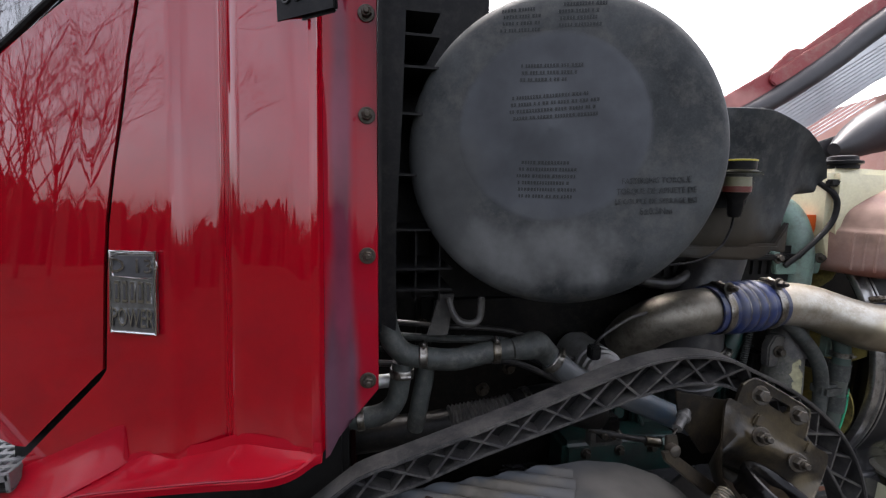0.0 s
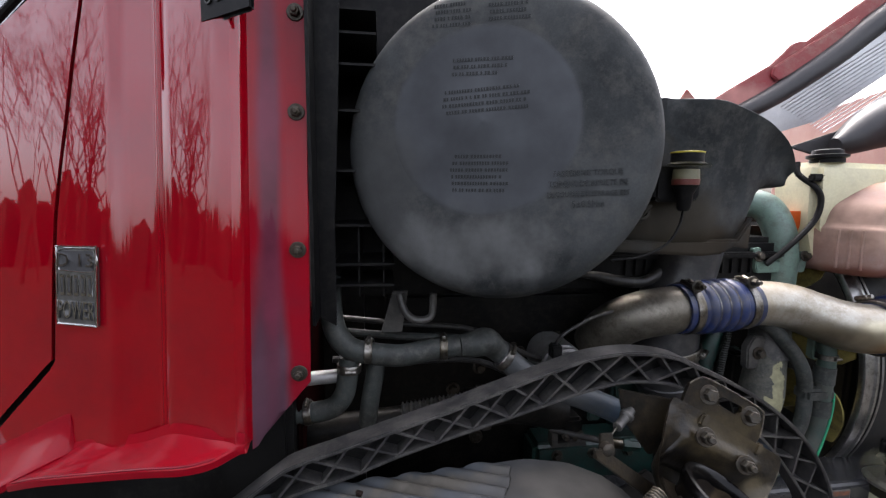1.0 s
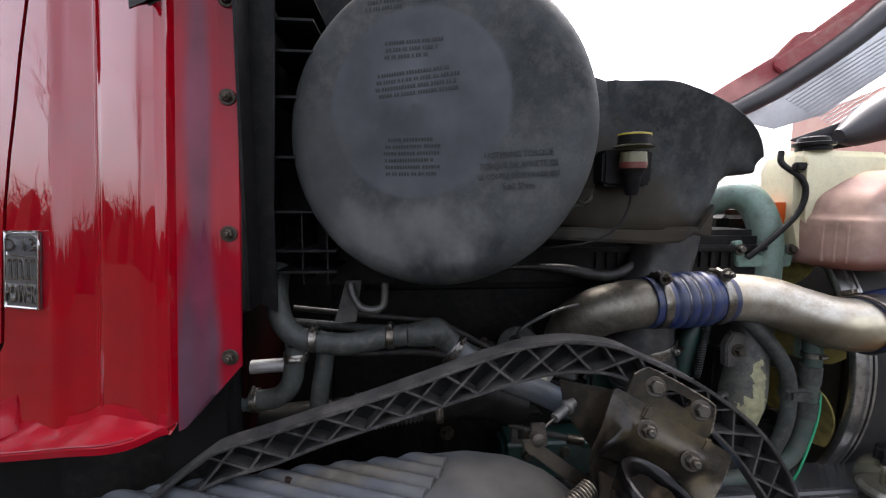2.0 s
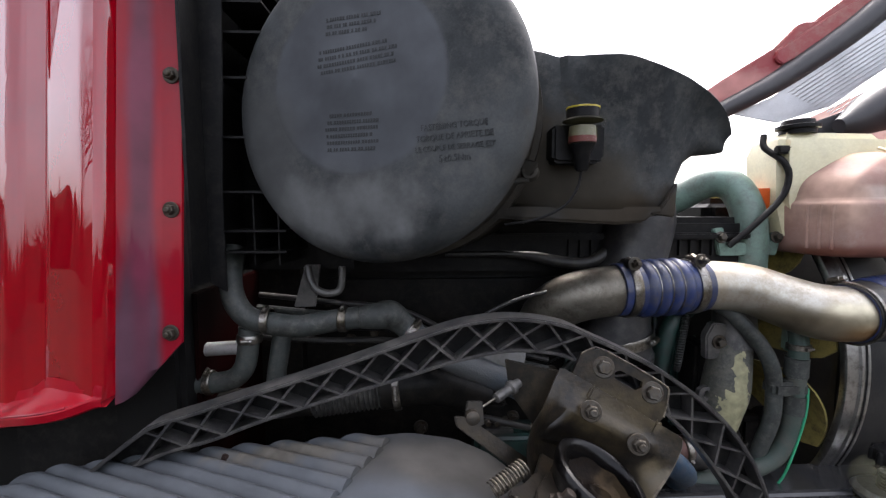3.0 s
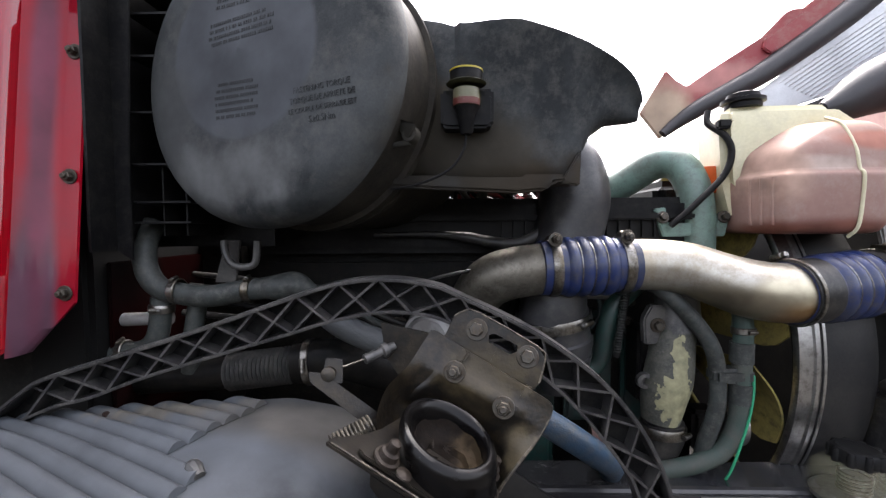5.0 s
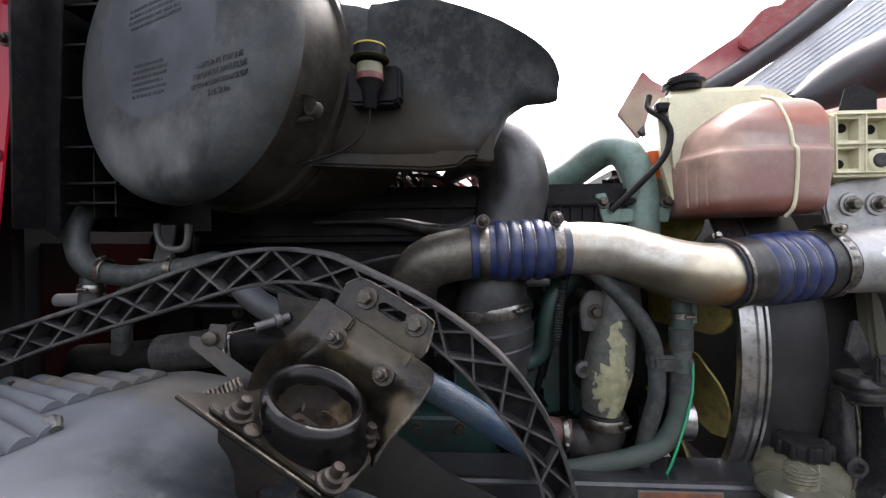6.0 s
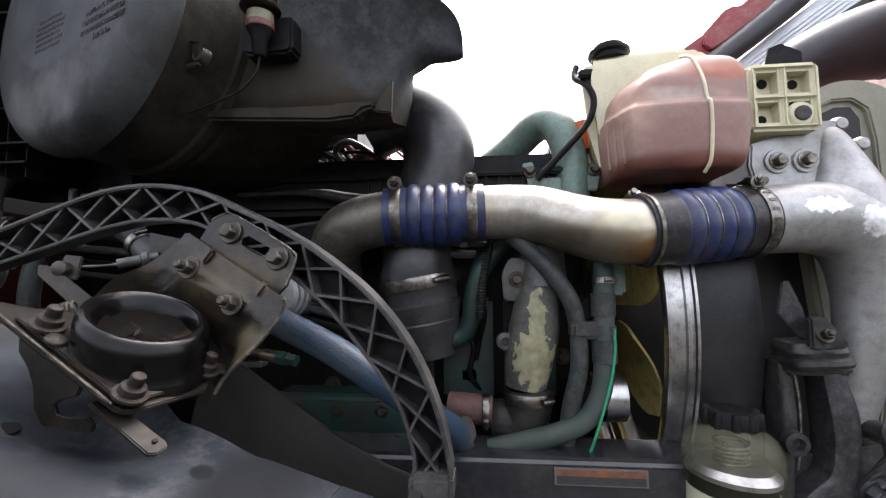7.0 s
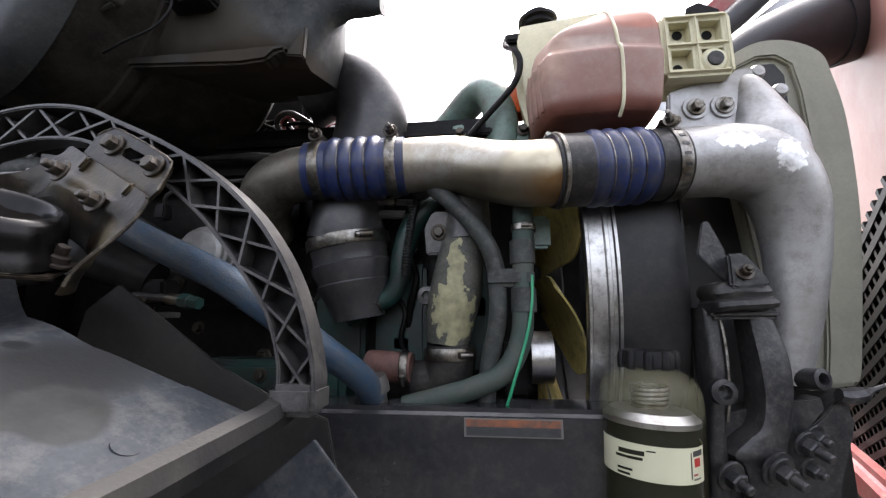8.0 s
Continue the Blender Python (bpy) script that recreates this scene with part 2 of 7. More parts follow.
def stain(m, centre, radii, colour, soft=0.5, rough=0.6, scale=25.0, rough_to=None):
    """A patch of another colour with a ragged edge, lying round a place on the surface."""
    n, l = m.node_tree.nodes, m.node_tree.links
    b = n["Principled BSDF"]
    co = n.new("ShaderNodeTexCoord")
    sub = n.new("ShaderNodeVectorMath")
    sub.operation = "SUBTRACT"
    sub.inputs[1].default_value = centre
    l.new(co.outputs["Object"], sub.inputs[0])
    div = n.new("ShaderNodeVectorMath")
    div.operation = "DIVIDE"
    div.inputs[1].default_value = radii
    l.new(sub.outputs[0], div.inputs[0])
    ln = n.new("ShaderNodeVectorMath")
    ln.operation = "LENGTH"
    l.new(div.outputs[0], ln.inputs[0])
    no = n.new("ShaderNodeTexNoise")
    no.inputs["Scale"].default_value, no.inputs["Detail"].default_value = scale, 6
    l.new(co.outputs["Object"], no.inputs["Vector"])
    ma = n.new("ShaderNodeMath")
    ma.operation = "MULTIPLY_ADD"
    ma.inputs[1].default_value = rough
    l.new(no.outputs["Fac"], ma.inputs[0])
    l.new(ln.outputs["Value"], ma.inputs[2])
    mr = n.new("ShaderNodeMapRange")
    mr.interpolation_type = "SMOOTHSTEP"
    mr.inputs["From Min"].default_value, mr.inputs["From Max"].default_value = 1 + rough / 2 + soft / 2, 1 + rough / 2 - soft / 2
    l.new(ma.outputs["Value"], mr.inputs["Value"])
    mix = n.new("ShaderNodeMix")
    mix.data_type = "RGBA"
    vary = n.new("ShaderNodeHueSaturation")
    vary.inputs["Color"].default_value = (*colour, 1)
    depth = n.new("ShaderNodeMapRange")
    depth.inputs["From Min"].default_value, depth.inputs["From Max"].default_value = 0.25, 0.75
    depth.inputs["To Min"].default_value, depth.inputs["To Max"].default_value = 1.35, 0.65
    l.new(no.outputs["Fac"], depth.inputs["Value"])
    l.new(depth.outputs["Result"], vary.inputs["Value"])
    l.new(vary.outputs["Color"], mix.inputs["B"])
    l.new(b.inputs["Base Color"].links[0].from_socket, mix.inputs["A"])
    l.new(mr.outputs["Result"], mix.inputs["Factor"])
    l.new(mix.outputs["Result"], b.inputs["Base Color"])
    return m


# unseen paler ground round the truck, added to bounce light up at it
stain(GROUND, (0.5, -0.6, 0.0), (4.0, 3.0, 1.0), (0.045, 0.043, 0.04), 0.4, 0.4, 1.2)
stain(PIPE, (1.045, 0.63, 1.318), (0.055, 0.09, 0.035), (0.27, 0.165, 0.075), 1.0, 0.6, 22)
# pale streak: a highlight put into the bend's colour, above the heat stain
stain(PIPE, (1.01, 0.62, 1.35), (0.05, 0.09, 0.02), (0.50, 0.45, 0.33), 0.9, 0.8, 26)
# darker patch low on the bend
stain(PIPE, (0.95, 0.66, 1.33), (0.07, 0.09, 0.030), (0.19, 0.165, 0.12), 0.9, 0.6, 22)
stain(CAST, (1.283, 0.65, 1.374), (0.030, 0.08, 0.011), (0.66, 0.66, 0.65), 0.3, 1.7, 110)
stain(CAST, (1.350, 0.65, 1.352), (0.019, 0.08, 0.021), (0.62, 0.62, 0.61), 0.3, 1.7, 110)
# tan patch on the cup's right wall: its lit side put into the dirt's colour
stain(CUP_DIRT, (0.525, 0.395, 1.215), (0.020, 0.03, 0.022), (0.032, 0.022, 0.012), 0.5, 1.5, 70)
stain(BRACKET, (0.555, 0.43, 1.285), (0.06, 0.06, 0.025), (0.042, 0.032, 0.017), 0.8, 1.4, 60)
stain(BRACKET, (0.585, 0.42, 1.205), (0.02, 0.05, 0.03), (0.075, 0.06, 0.036), 0.6, 1.2, 50)
stain(HOUSING, (0.38, 0.72, 1.47), (0.22, 0.17, 0.060), (0.026, 0.021, 0.0145), 1.0, 1.6, 20)
stain(HOUSING, (0.47, 0.66, 1.60), (0.09, 0.14, 0.07), (0.030, 0.025, 0.018), 1.0, 1.8, 26)
stain(HOUSING, (0.60, 0.64, 1.51), (0.12, 0.2, 0.045), (0.030, 0.024, 0.017), 0.9, 1.5, 24)
stain(HOUSING, (0.42, 0.62, 1.53), (0.06, 0.09, 0.03), (0.010, 0.009, 0.008), 0.7, 1.8, 34)
stain(HOUSING, (0.237, 0.52, 1.681), (0.117, 0.117, 0.117), (0.051, 0.055, 0.060), 0.08, 0.08, 14)
stain(PEEL, (0.893, 0.70, 1.145), (0.032, 0.06, 0.045), (0.21, 0.20, 0.115), 0.05, 1.7, 75)
stain(PEEL, (0.897, 0.70, 1.205), (0.014, 0.06, 0.055), (0.21, 0.20, 0.115), 0.05, 1.5, 75)
# paler above the coolant level; darker foot, redder band, paler ledge and left side
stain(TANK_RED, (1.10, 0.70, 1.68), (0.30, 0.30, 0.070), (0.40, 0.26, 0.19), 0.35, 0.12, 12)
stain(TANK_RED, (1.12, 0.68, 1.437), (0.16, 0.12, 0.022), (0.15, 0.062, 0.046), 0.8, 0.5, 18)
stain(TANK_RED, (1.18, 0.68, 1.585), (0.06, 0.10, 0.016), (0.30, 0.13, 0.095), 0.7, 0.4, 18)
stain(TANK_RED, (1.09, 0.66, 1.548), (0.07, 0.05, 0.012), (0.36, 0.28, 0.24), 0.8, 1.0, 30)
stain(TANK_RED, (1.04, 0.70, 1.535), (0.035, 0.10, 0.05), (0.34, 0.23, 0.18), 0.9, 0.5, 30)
stain(RED_FADED, (1.25, 1.53, 1.84), (0.09, 0.5, 0.12), (0.36, 0.27, 0.19), 0.9, 0.7, 9)
stain(RED_FADED, (1.45, 1.5, 1.96), (0.14, 0.5, 0.05), (0.42, 0.18, 0.16), 0.9, 0.6, 9)
stain(HOUSING, (0.20, 0.5, 1.52), (0.12, 0.2, 0.045), (0.075, 0.078, 0.077), 1.0, 1.6, 22)
stain(HOUSING, (0.10, 0.5, 1.60), (0.05, 0.2, 0.08), (0.042, 0.044, 0.044), 1.2, 1.2, 18)
stain(HOUSING, (0.52, 0.6, 1.56), (0.10, 0.2, 0.05), (0.033, 0.029, 0.022), 1.0, 1.2, 18)
# paler rear of the liner: more sky light there, put into the colour
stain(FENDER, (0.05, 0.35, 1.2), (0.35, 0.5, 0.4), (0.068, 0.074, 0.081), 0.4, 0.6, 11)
stain(FENDER, (0.62, 0.35, 1.08), (0.045, 0.08, 0.08), (0.016, 0.017, 0.018), 0.6, 0.6, 12)
stain(FENDER, (0.50, 0.27, 1.12), (0.05, 0.05, 0.05), (0.020, 0.022, 0.024), 0.7, 1.0, 20)
stain(FENDER, (0.66, 0.33, 1.06), (0.030, 0.035, 0.06), (0.024, 0.025, 0.025), 0.25, 0.7, 25)
stain(FENDER, (0.58, 0.36, 1.10), (0.012, 0.012, 0.03), (0.012, 0.013, 0.014), 0.3, 0.5, 40)
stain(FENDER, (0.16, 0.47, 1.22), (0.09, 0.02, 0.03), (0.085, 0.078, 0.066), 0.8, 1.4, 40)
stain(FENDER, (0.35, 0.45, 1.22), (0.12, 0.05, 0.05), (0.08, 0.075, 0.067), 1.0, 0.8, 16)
RUBBER_SHEEN = material("dusty_sheen_rubber", (0.018, 0.018, 0.020), 0.36, dirt=(0.04, 0.04, 0.042), dirt_scale=9, spec=0.5, bump=0.08, dust=0.4, dust_colour=(0.07, 0.067, 0.06))
FLANGE = material("mottled_red_paint", (0.22, 0.0014, 0.009), 0.42, dirt=(0.17, 0.006, 0.016), dirt_scale=5, dirt_at=0.55, grain=0.04, bump=0.03, coat=0.35, spec=0.05)
# purple-grey patch low on the return face, a thinner redder one above
stain(FLANGE, (-0.026, 0.50, 1.34), (0.020, 0.12, 0.17), (0.075, 0.034, 0.050), 0.7, 0.5, 12)
stain(FLANGE, (-0.024, 0.53, 1.62), (0.011, 0.12, 0.26), (0.12, 0.022, 0.042), 0.9, 0.6, 14)
CLEAR = clear_material("yellowed_clear_plastic", (0.20, 0.19, 0.08), 0.06, 0.06)
DOME = clear_material("yellowed_clear_dome", (0.50, 0.48, 0.30), 0.05, 0.10)

# ---- mesh helpers ----
V = Vector


def thing(name, at, label, category, group="", kind=""):
    ob = new(name)
    ob.location = at
    return tagged(ob, label, category, group, kind)


def part(name, bm, mat, parent, label="", smooth=True):
    """Links a bmesh in world coordinates as one mesh under a thing or a part."""
    me = bpy.data.meshes.new(name)
    bmesh.ops.recalc_face_normals(bm, faces=bm.faces)
    if smooth:
        for f in bm.faces:
            f.smooth = True
        for e in bm.edges:
            if len(e.link_faces) == 2 and e.calc_face_angle(0) > 0.6:
                e.smooth = False
    bm.to_mesh(me)
    bm.free()
    me.materials.append(mat)
    ob = new(name, me)
    if parent is not None:
        ob.parent = parent
        if parent.type == "EMPTY":
            ob.matrix_parent_inverse = Matrix.Translation(-parent.location)
    if label:
        ob["label"] = label
    return ob


def solo(name, bm, mat, label, category, group="", kind="", smooth=True):
    return tagged(part(name, bm, mat, None, "", smooth), label, category, group, kind)


def spline(points, n):
    """Catmull-Rom through points of any dimension, n steps a span."""
    p = [np.array(q, float) for q in points]
    p = [2 * p[0] - p[1]] + p + [2 * p[-1] - p[-2]]
    out = []
    for i in range(1, len(p) - 2):
        for k in range(n):
            t = k / n
            out.append(0.5 * (2 * p[i] + (p[i + 1] - p[i - 1]) * t + (2 * p[i - 1] - 5 * p[i] + 4 * p[i + 1] - p[i + 2]) * t * t
                              + (3 * p[i] - p[i - 1] - 3 * p[i + 1] + p[i + 2]) * t ** 3))
    out.append(p[-2])
    return out


def skin(bm, rings, closed=True, caps=True):
    """Faces between rings of points."""
    vs = [[bm.verts.new(q) for q in r] for r in rings]
    m = len(vs[0])
    for a, b in zip(vs, vs[1:]):
        for k in range(m if closed else m - 1):
            bm.faces.new((a[k], a[(k + 1) % m], b[(k + 1) % m], b[k]))
    if caps and closed:
        bm.faces.new(vs[0][::-1])
        bm.faces.new(vs[-1])
    return vs


def tube(points, radius, seg=20, steps=8, caps=True, bm=None, twist=None):
    """A round hose or pipe along points; radius: a number or one for each point."""
    bm = bm or bmesh.new()
    rad = [radius] * len(points) if isinstance(radius, (int, float)) else list(radius)
    path = spline([(*p, r) for p, r in zip(points, rad)], steps)
    rings, side = [], None
    for i, q in enumerate(path):
        a, b = path[max(i - 1, 0)], path[min(i + 1, len(path) - 1)]
        way = V((b - a)[:3]).normalized()
        if side is None:
            side = way.orthogonal().normalized()
        side = (side - way * side.dot(way)).normalized()
        up = way.cross(side)
        rings.append([V(q[:3]) + float(max(q[3], 1e-4)) * (math.cos(k * 2 * math.pi / seg) * side + math.sin(k * 2 * math.pi / seg) * up) for k in range(seg)])
    skin(bm, rings, True, caps)
    return bm


def lathe(base, axis, profile, seg=32, bm=None, caps=True):
    """A turned shape: profile of (distance along axis, radius)."""
    bm = bm or bmesh.new()
    base, axis = V(base), V(axis).normalized()
    side = axis.orthogonal().normalized()
    up = axis.cross(side)
    skin(bm, [[base + axis * h + max(r, 1e-4) * (math.cos(k * 2 * math.pi / seg) * side + math.sin(k * 2 * math.pi / seg) * up) for k in range(seg)]
              for h, r in profile], True, caps)
    return bm


def frame_of(origin, u, v):
    """A matrix whose x axis is u, whose y axis is nearly v, and whose z axis is square to both."""
    u = V(u).normalized()
    n = u.cross(V(v)).normalized()
    v = n.cross(u)
    return Matrix(((u.x, v.x, n.x, origin[0]), (u.y, v.y, n.y, origin[1]), (u.z, v.z, n.z, origin[2]), (0, 0, 0, 1)))


XZ = frame_of((0, 0, 0), (1, 0, 0), (0, 0, 1))


def plate(outline, m, thick, bevel=0.0, bm=None):
    """A flat piece: an outline in the plane of m, thickened along its z axis."""
    own = bmesh.new()
    lo = [own.verts.new(m @ V((x, y, -thick / 2))) for x, y in outline]
    hi = [own.verts.new(m @ V((x, y, thick / 2))) for x, y in outline]
    k = len(outline)
    own.faces.new(lo[::-1])
    own.faces.new(hi)
    for i in range(k):
        own.faces.new((lo[i], lo[(i + 1) % k], hi[(i + 1) % k], hi[i]))
    bmesh.ops.recalc_face_normals(own, faces=own.faces)
    if bevel:
        bmesh.ops.bevel(own, geom=[e for e in own.edges if e.calc_face_angle(0) > 0.5], offset=bevel, segments=2, affect="EDGES", clamp_overlap=True)
    if bm is None:
        return own
    me = bpy.data.meshes.new("join")
    own.to_mesh(me)
    own.free()
    bm.from_mesh(me)
    bpy.data.meshes.remove(me)
    return bm


def block(lo, hi, bevel=0.0, m=None, bm=None):
    m = m or Matrix.Identity(4)
    c = [(a + b) / 2 for a, b in zip(lo, hi)]
    h = [(b - a) / 2 for a, b in zip(lo, hi)]
    return plate([(-h[0], -h[1]), (h[0], -h[1]), (h[0], h[1]), (-h[0], h[1])], m @ Matrix.Translation(c), 2 * h[2], bevel, bm)


def hexbolt(base, axis, r, parent=None, washer=True, h=None, mat=None, name="bolt", label="dirty steel hex bolt head", stud=0.0):
    """A hexagon head with a washer; stud: the thread that stands out of a nut."""
    bm = bmesh.new()
    axis = V(axis).normalized()
    base = V(base)
    h = h or r * 1.1
    z = 0.0
    if washer:
        lathe(base, axis, [(0, r * 1.55), (r * 0.22, r * 1.55), (r * 0.3, r * 1.45)], 20, bm)
        z = r * 0.3
    lathe(base + axis * z, axis, [(0, r), (h * 0.85, r), (h, r * 0.85)], 6, bm)
    if stud:
        lathe(base + axis * (z + h), axis, [(0, r * 0.55), (stud, r * 0.55), (stud + r * 0.15, r * 0.4)], 12, bm)
    return part(name, bm, mat or BOLT, parent, label)


def hose_clamp(name, centre, axis, r, width, parent, screw_way, label="steel band clamp with a worm screw"):
    """A band round a hose, with its screw housing to one side."""
    axis = V(axis).normalized()
    c = V(centre)
    band = lathe(c - axis * width / 2, axis, [(0, r), (0, r + 0.0015), (width * 0.12, r + 0.0025), (width * 0.88, r + 0.0025), (width, r + 0.0015), (width, r)], 40, caps=False)
    ob = part(name, band, STEEL, parent, label)
    w = V(screw_way)
    w = (w - axis * w.dot(axis)).normalized()
    t = axis.cross(w)
    q = min(1.0, 0.35 + r * 12)
    bm = lathe(c + w * (r + 0.007 * q) - t * 0.012 * q, t, [(0, 0.004 * q), (0, 0.006 * q), (0.02 * q, 0.006 * q), (0.021 * q, 0.0048 * q), (0.028 * q, 0.0048 * q), (0.029 * q, 0.003 * q)], 12)
    part("screw", bm, STEEL, ob)
    return ob


def rounded(bm, off, seg=4, ang=0.4):
    bmesh.ops.recalc_face_normals(bm, faces=bm.faces)
    bmesh.ops.bevel(bm, geom=[e for e in bm.edges if e.calc_face_angle(0) > ang], offset=off, segments=seg, affect="EDGES", clamp_overlap=True)
    return bm


def hull(rows):
    bm = bmesh.new()
    skin(bm, rows)
    return bm


# ---- ground and surroundings ----
bm = bmesh.new()
lines = (-600, -60, -20, -8, -3, 0, 3, 8, 20, 60, 600)
grid = [[bm.verts.new((x, y, 0)) for x in lines] for y in lines]
for a, b in zip(grid, grid[1:]):
    for k in range(len(lines) - 1):
        bm.faces.new((a[k], a[k + 1], b[k + 1], b[k]))
solo("ground", bm, GROUND, "bare brown gravel and earth ground", "ground", kind="structure")
rng = random.Random(4)


def limb(bm, a, way, length, r, depth):
    """A branch of a bare tree, with its twigs."""
    way = way.normalized()
    side = way.orthogonal().normalized()
    up = way.cross(side)
    bend = (side * rng.uniform(-1, 1) + up * rng.uniform(-1, 1)) * length * 0.10
    pts = [a, a + way * length * 0.5 + bend, a + way * length]
    rad = [r, r * 0.75, r * 0.5]
    rings = [[p + q * (math.cos(k * 2.094) * side + math.sin(k * 2.094) * up) for k in range(3)] for p, q in zip(pts, rad)]
    skin(bm, rings, True, False)
    if depth:
        for k in range(3 if depth > 1 else 4):
            s = rng.uniform(0.35, 1.0)
            base = pts[1].lerp(pts[2], (s - 0.5) * 2) if s > 0.5 else pts[0].lerp(pts[1], s * 2)
            a2 = rng.uniform(0, 6.28)
            limb(bm, base, way + (side * math.cos(a2) + up * math.sin(a2)) * rng.uniform(0.4, 0.8) + V((0, 0, 0.15)), length * rng.uniform(0.5, 0.75), r * 0.5, depth - 1)


def bare_tree(x, y, h):
    ob = thing("tree", (x, y, 0), "leafless grey tree with fine upright branches", "tree", "bare trees")
    bm = bmesh.new()
    trunk = tube([(x, y, 0), (x + 0.1, y, h * 0.2), (x, y + 0.05, h * 0.45)], [h * 0.008, h * 0.007, h * 0.005], 8)
    part("trunk", trunk, BARK, ob)
    for k in range(9):
        z = h * rng.uniform(0.15, 0.45)
        a = rng.uniform(0, 6.28)
        limb(bm, V((x, y, z)), V((math.cos(a) * 0.3, math.sin(a) * 0.3, 1)), h * rng.uniform(0.35, 0.5), h * 0.0034, 4)
    part("crown", bm, BARK, ob)


bare_tree(-25.0, -3.7, 12.5)
bare_tree(-27.0, -5.2, 12.0)
bare_tree(-24.0, -2.6, 10.5)
bm = bmesh.new()
for k in range(170):
    a = radians(170 + 200 * k / 170 + rng.uniform(-0.5, 0.5))
    d = rng.uniform(48, 66)
    x, y, h = d * math.cos(a), d * math.sin(a), rng.uniform(5.0, 8.0)
    for j in range(3):
        limb(bm, V((x + j * 0.5, y, 0)), V((rng.uniform(-0.2, 0.2), rng.uniform(-0.2, 0.2), 1)), h * 0.6, 0.14, 2)
for k in range(420):
    a = radians(170 + 200 * k / 420)
    d = 46 + 4 * math.sin(k * 1.7)
    h = 5.2 + 0.9 * math.sin(k * 0.21) + 0.5 * math.sin(k * 0.53 + 1) + rng.uniform(-0.9, 0.9)
    x, y = d * math.cos(a), d * math.sin(a)
    skin(bm, [[(x + w * rng.uniform(0.5, 0.9) * math.cos(q), y + w * rng.uniform(0.5, 0.9) * math.sin(q), z) for q in [i * 1.2566 for i in range(5)]] for w, z in ((1.0, -0.2), (1.1, h * 0.5), (0.7, h * 0.85), (0.12, h))])
solo("woods", bm, BARK, "far line of bare winter woods and scrub", "woods", kind="stuff")


# ---- the cab's red corner ----
def cab_y(x, z):
    """How far in the red side lies at x, z."""
    xs = (-1.6, -0.54, -0.34, -0.28, -0.222, -0.207, -0.165, -0.148, -0.075, -0.055, -0.047, -0.042)
    ys = (0.86, 0.69, 0.605, 0.578, 0.552, 0.556, 0.548, 0.520, 0.480, 0.473, 0.479, 0.492)
    return float(np.interp(x, xs, ys)) + (z - 1.5) * 0.10


cab = thing("truck_cab", (-0.3, 0.6, 1.15), "glossy red truck cab corner with moulded ridges and a bolted edge", "truck cab")


def sheet(name, xs, low, high, n, yf, thick, mat, parent, label="", lean=lambda x, z: x):
    """A bent sheet over x between two edges, given thickness inwards."""
    bm = bmesh.new()
    outer = []
    for k in range(n + 1):
        row = []
        for x in xs:
            z = low(x) + (high(x) - low(x)) * k / n
            q = lean(x, z)
            row.append(bm.verts.new((q, yf(q, z), z)))
        outer.append(row)
    inner = [[bm.verts.new(v.co + V((0, thick, 0))) for v in r] for r in outer]
    for g in (outer, inner):
        for a, b in zip(g, g[1:]):
            for k in range(len(xs) - 1):
                bm.faces.new((a[k], a[k + 1], b[k + 1], b[k]))
    rim = outer[0] + [r[-1] for r in outer[1:]] + outer[-1][-2::-1] + [r[0] for r in outer[-2:0:-1]]
    rin = inner[0] + [r[-1] for r in inner[1:]] + inner[-1][-2::-1] + [r[0] for r in inner[-2:0:-1]]
    for i in range(len(rim)):
        bm.faces.new((rim[i], rim[(i + 1) % len(rim)], rin[(i + 1) % len(rim)], rin[i]))
    return part(name, bm, mat, parent, label)


def door_edge(z):
    """Where the gap between door and corner runs at height z."""
    return float(np.interp(z, (1.225, 1.363, 1.48, 1.55, 1.62, 1.685, 1.75, 1.81, 2.05), (-0.460, -0.322, -0.317, -0.312, -0.301, -0.288, -0.277, -0.264, -0.22)))


xs = [q[0] for q in spline([(-0.2845,), (-0.25,), (-0.230,), (-0.219,), (-0.207,), (-0.18,), (-0.168,), (-0.145,), (-0.11,), (-0.08,), (-0.062,), (-0.053,), (-0.047,), (-0.042,)], 3)]
low_edge = lambda x: float(np.interp(x, (-0.2845, -0.25, -0.23, -0.2, -0.144, -0.06, -0.042), (1.215, 1.250, 1.262, 1.270, 1.298, 1.300, 1.304)))
sheet("corner_panel", xs, low_edge, lambda x: 2.05, 60, cab_y, 0.004, RED, cab, "", lambda x, z: x + (door_edge(z) + 0.289) * min(1, max(0, (-0.207 - x) / 0.0775)))
# flared lip of the wheel arch below the corner
def smooth_curve(points, n):
    """Even steps in x along a smooth curve through points."""
    q = np.array(spline(points, 24))
    t = np.linspace(q[0][0], q[-1][0], n)
    return [tuple(float(np.interp(v, q[:, 0], q[:, k])) for k in range(q.shape[1])) for v in t]


def lip_rows(crease, edge, n):
    """Rows from the crease on the panel out to the rolled edge."""
    out = []
    for c, e in zip(smooth_curve(crease, n), smooth_curve(edge, n)):
        c, e = V(c), V(e)
        up = V((0, 0.0015, 0.010))
        out.append([c + up, c + V((0, -0.0006, 0.003)), c.lerp(e, 0.04) - V((0, 0, 0.0012)), c.lerp(e, 0.3) - V((0, 0, 0.0035)), c.lerp(e, 0.6) - V((0, 0, 0.0035)), c.lerp(e, 0.88) - V((0, 0, 0.001)),
                    e, e + V((0, -0.0015, -0.0025)), e + V((0, 0.0, -0.011)), e + V((0, 0.006, -0.014)), e + V((0, 0.03, -0.006))])
    return out


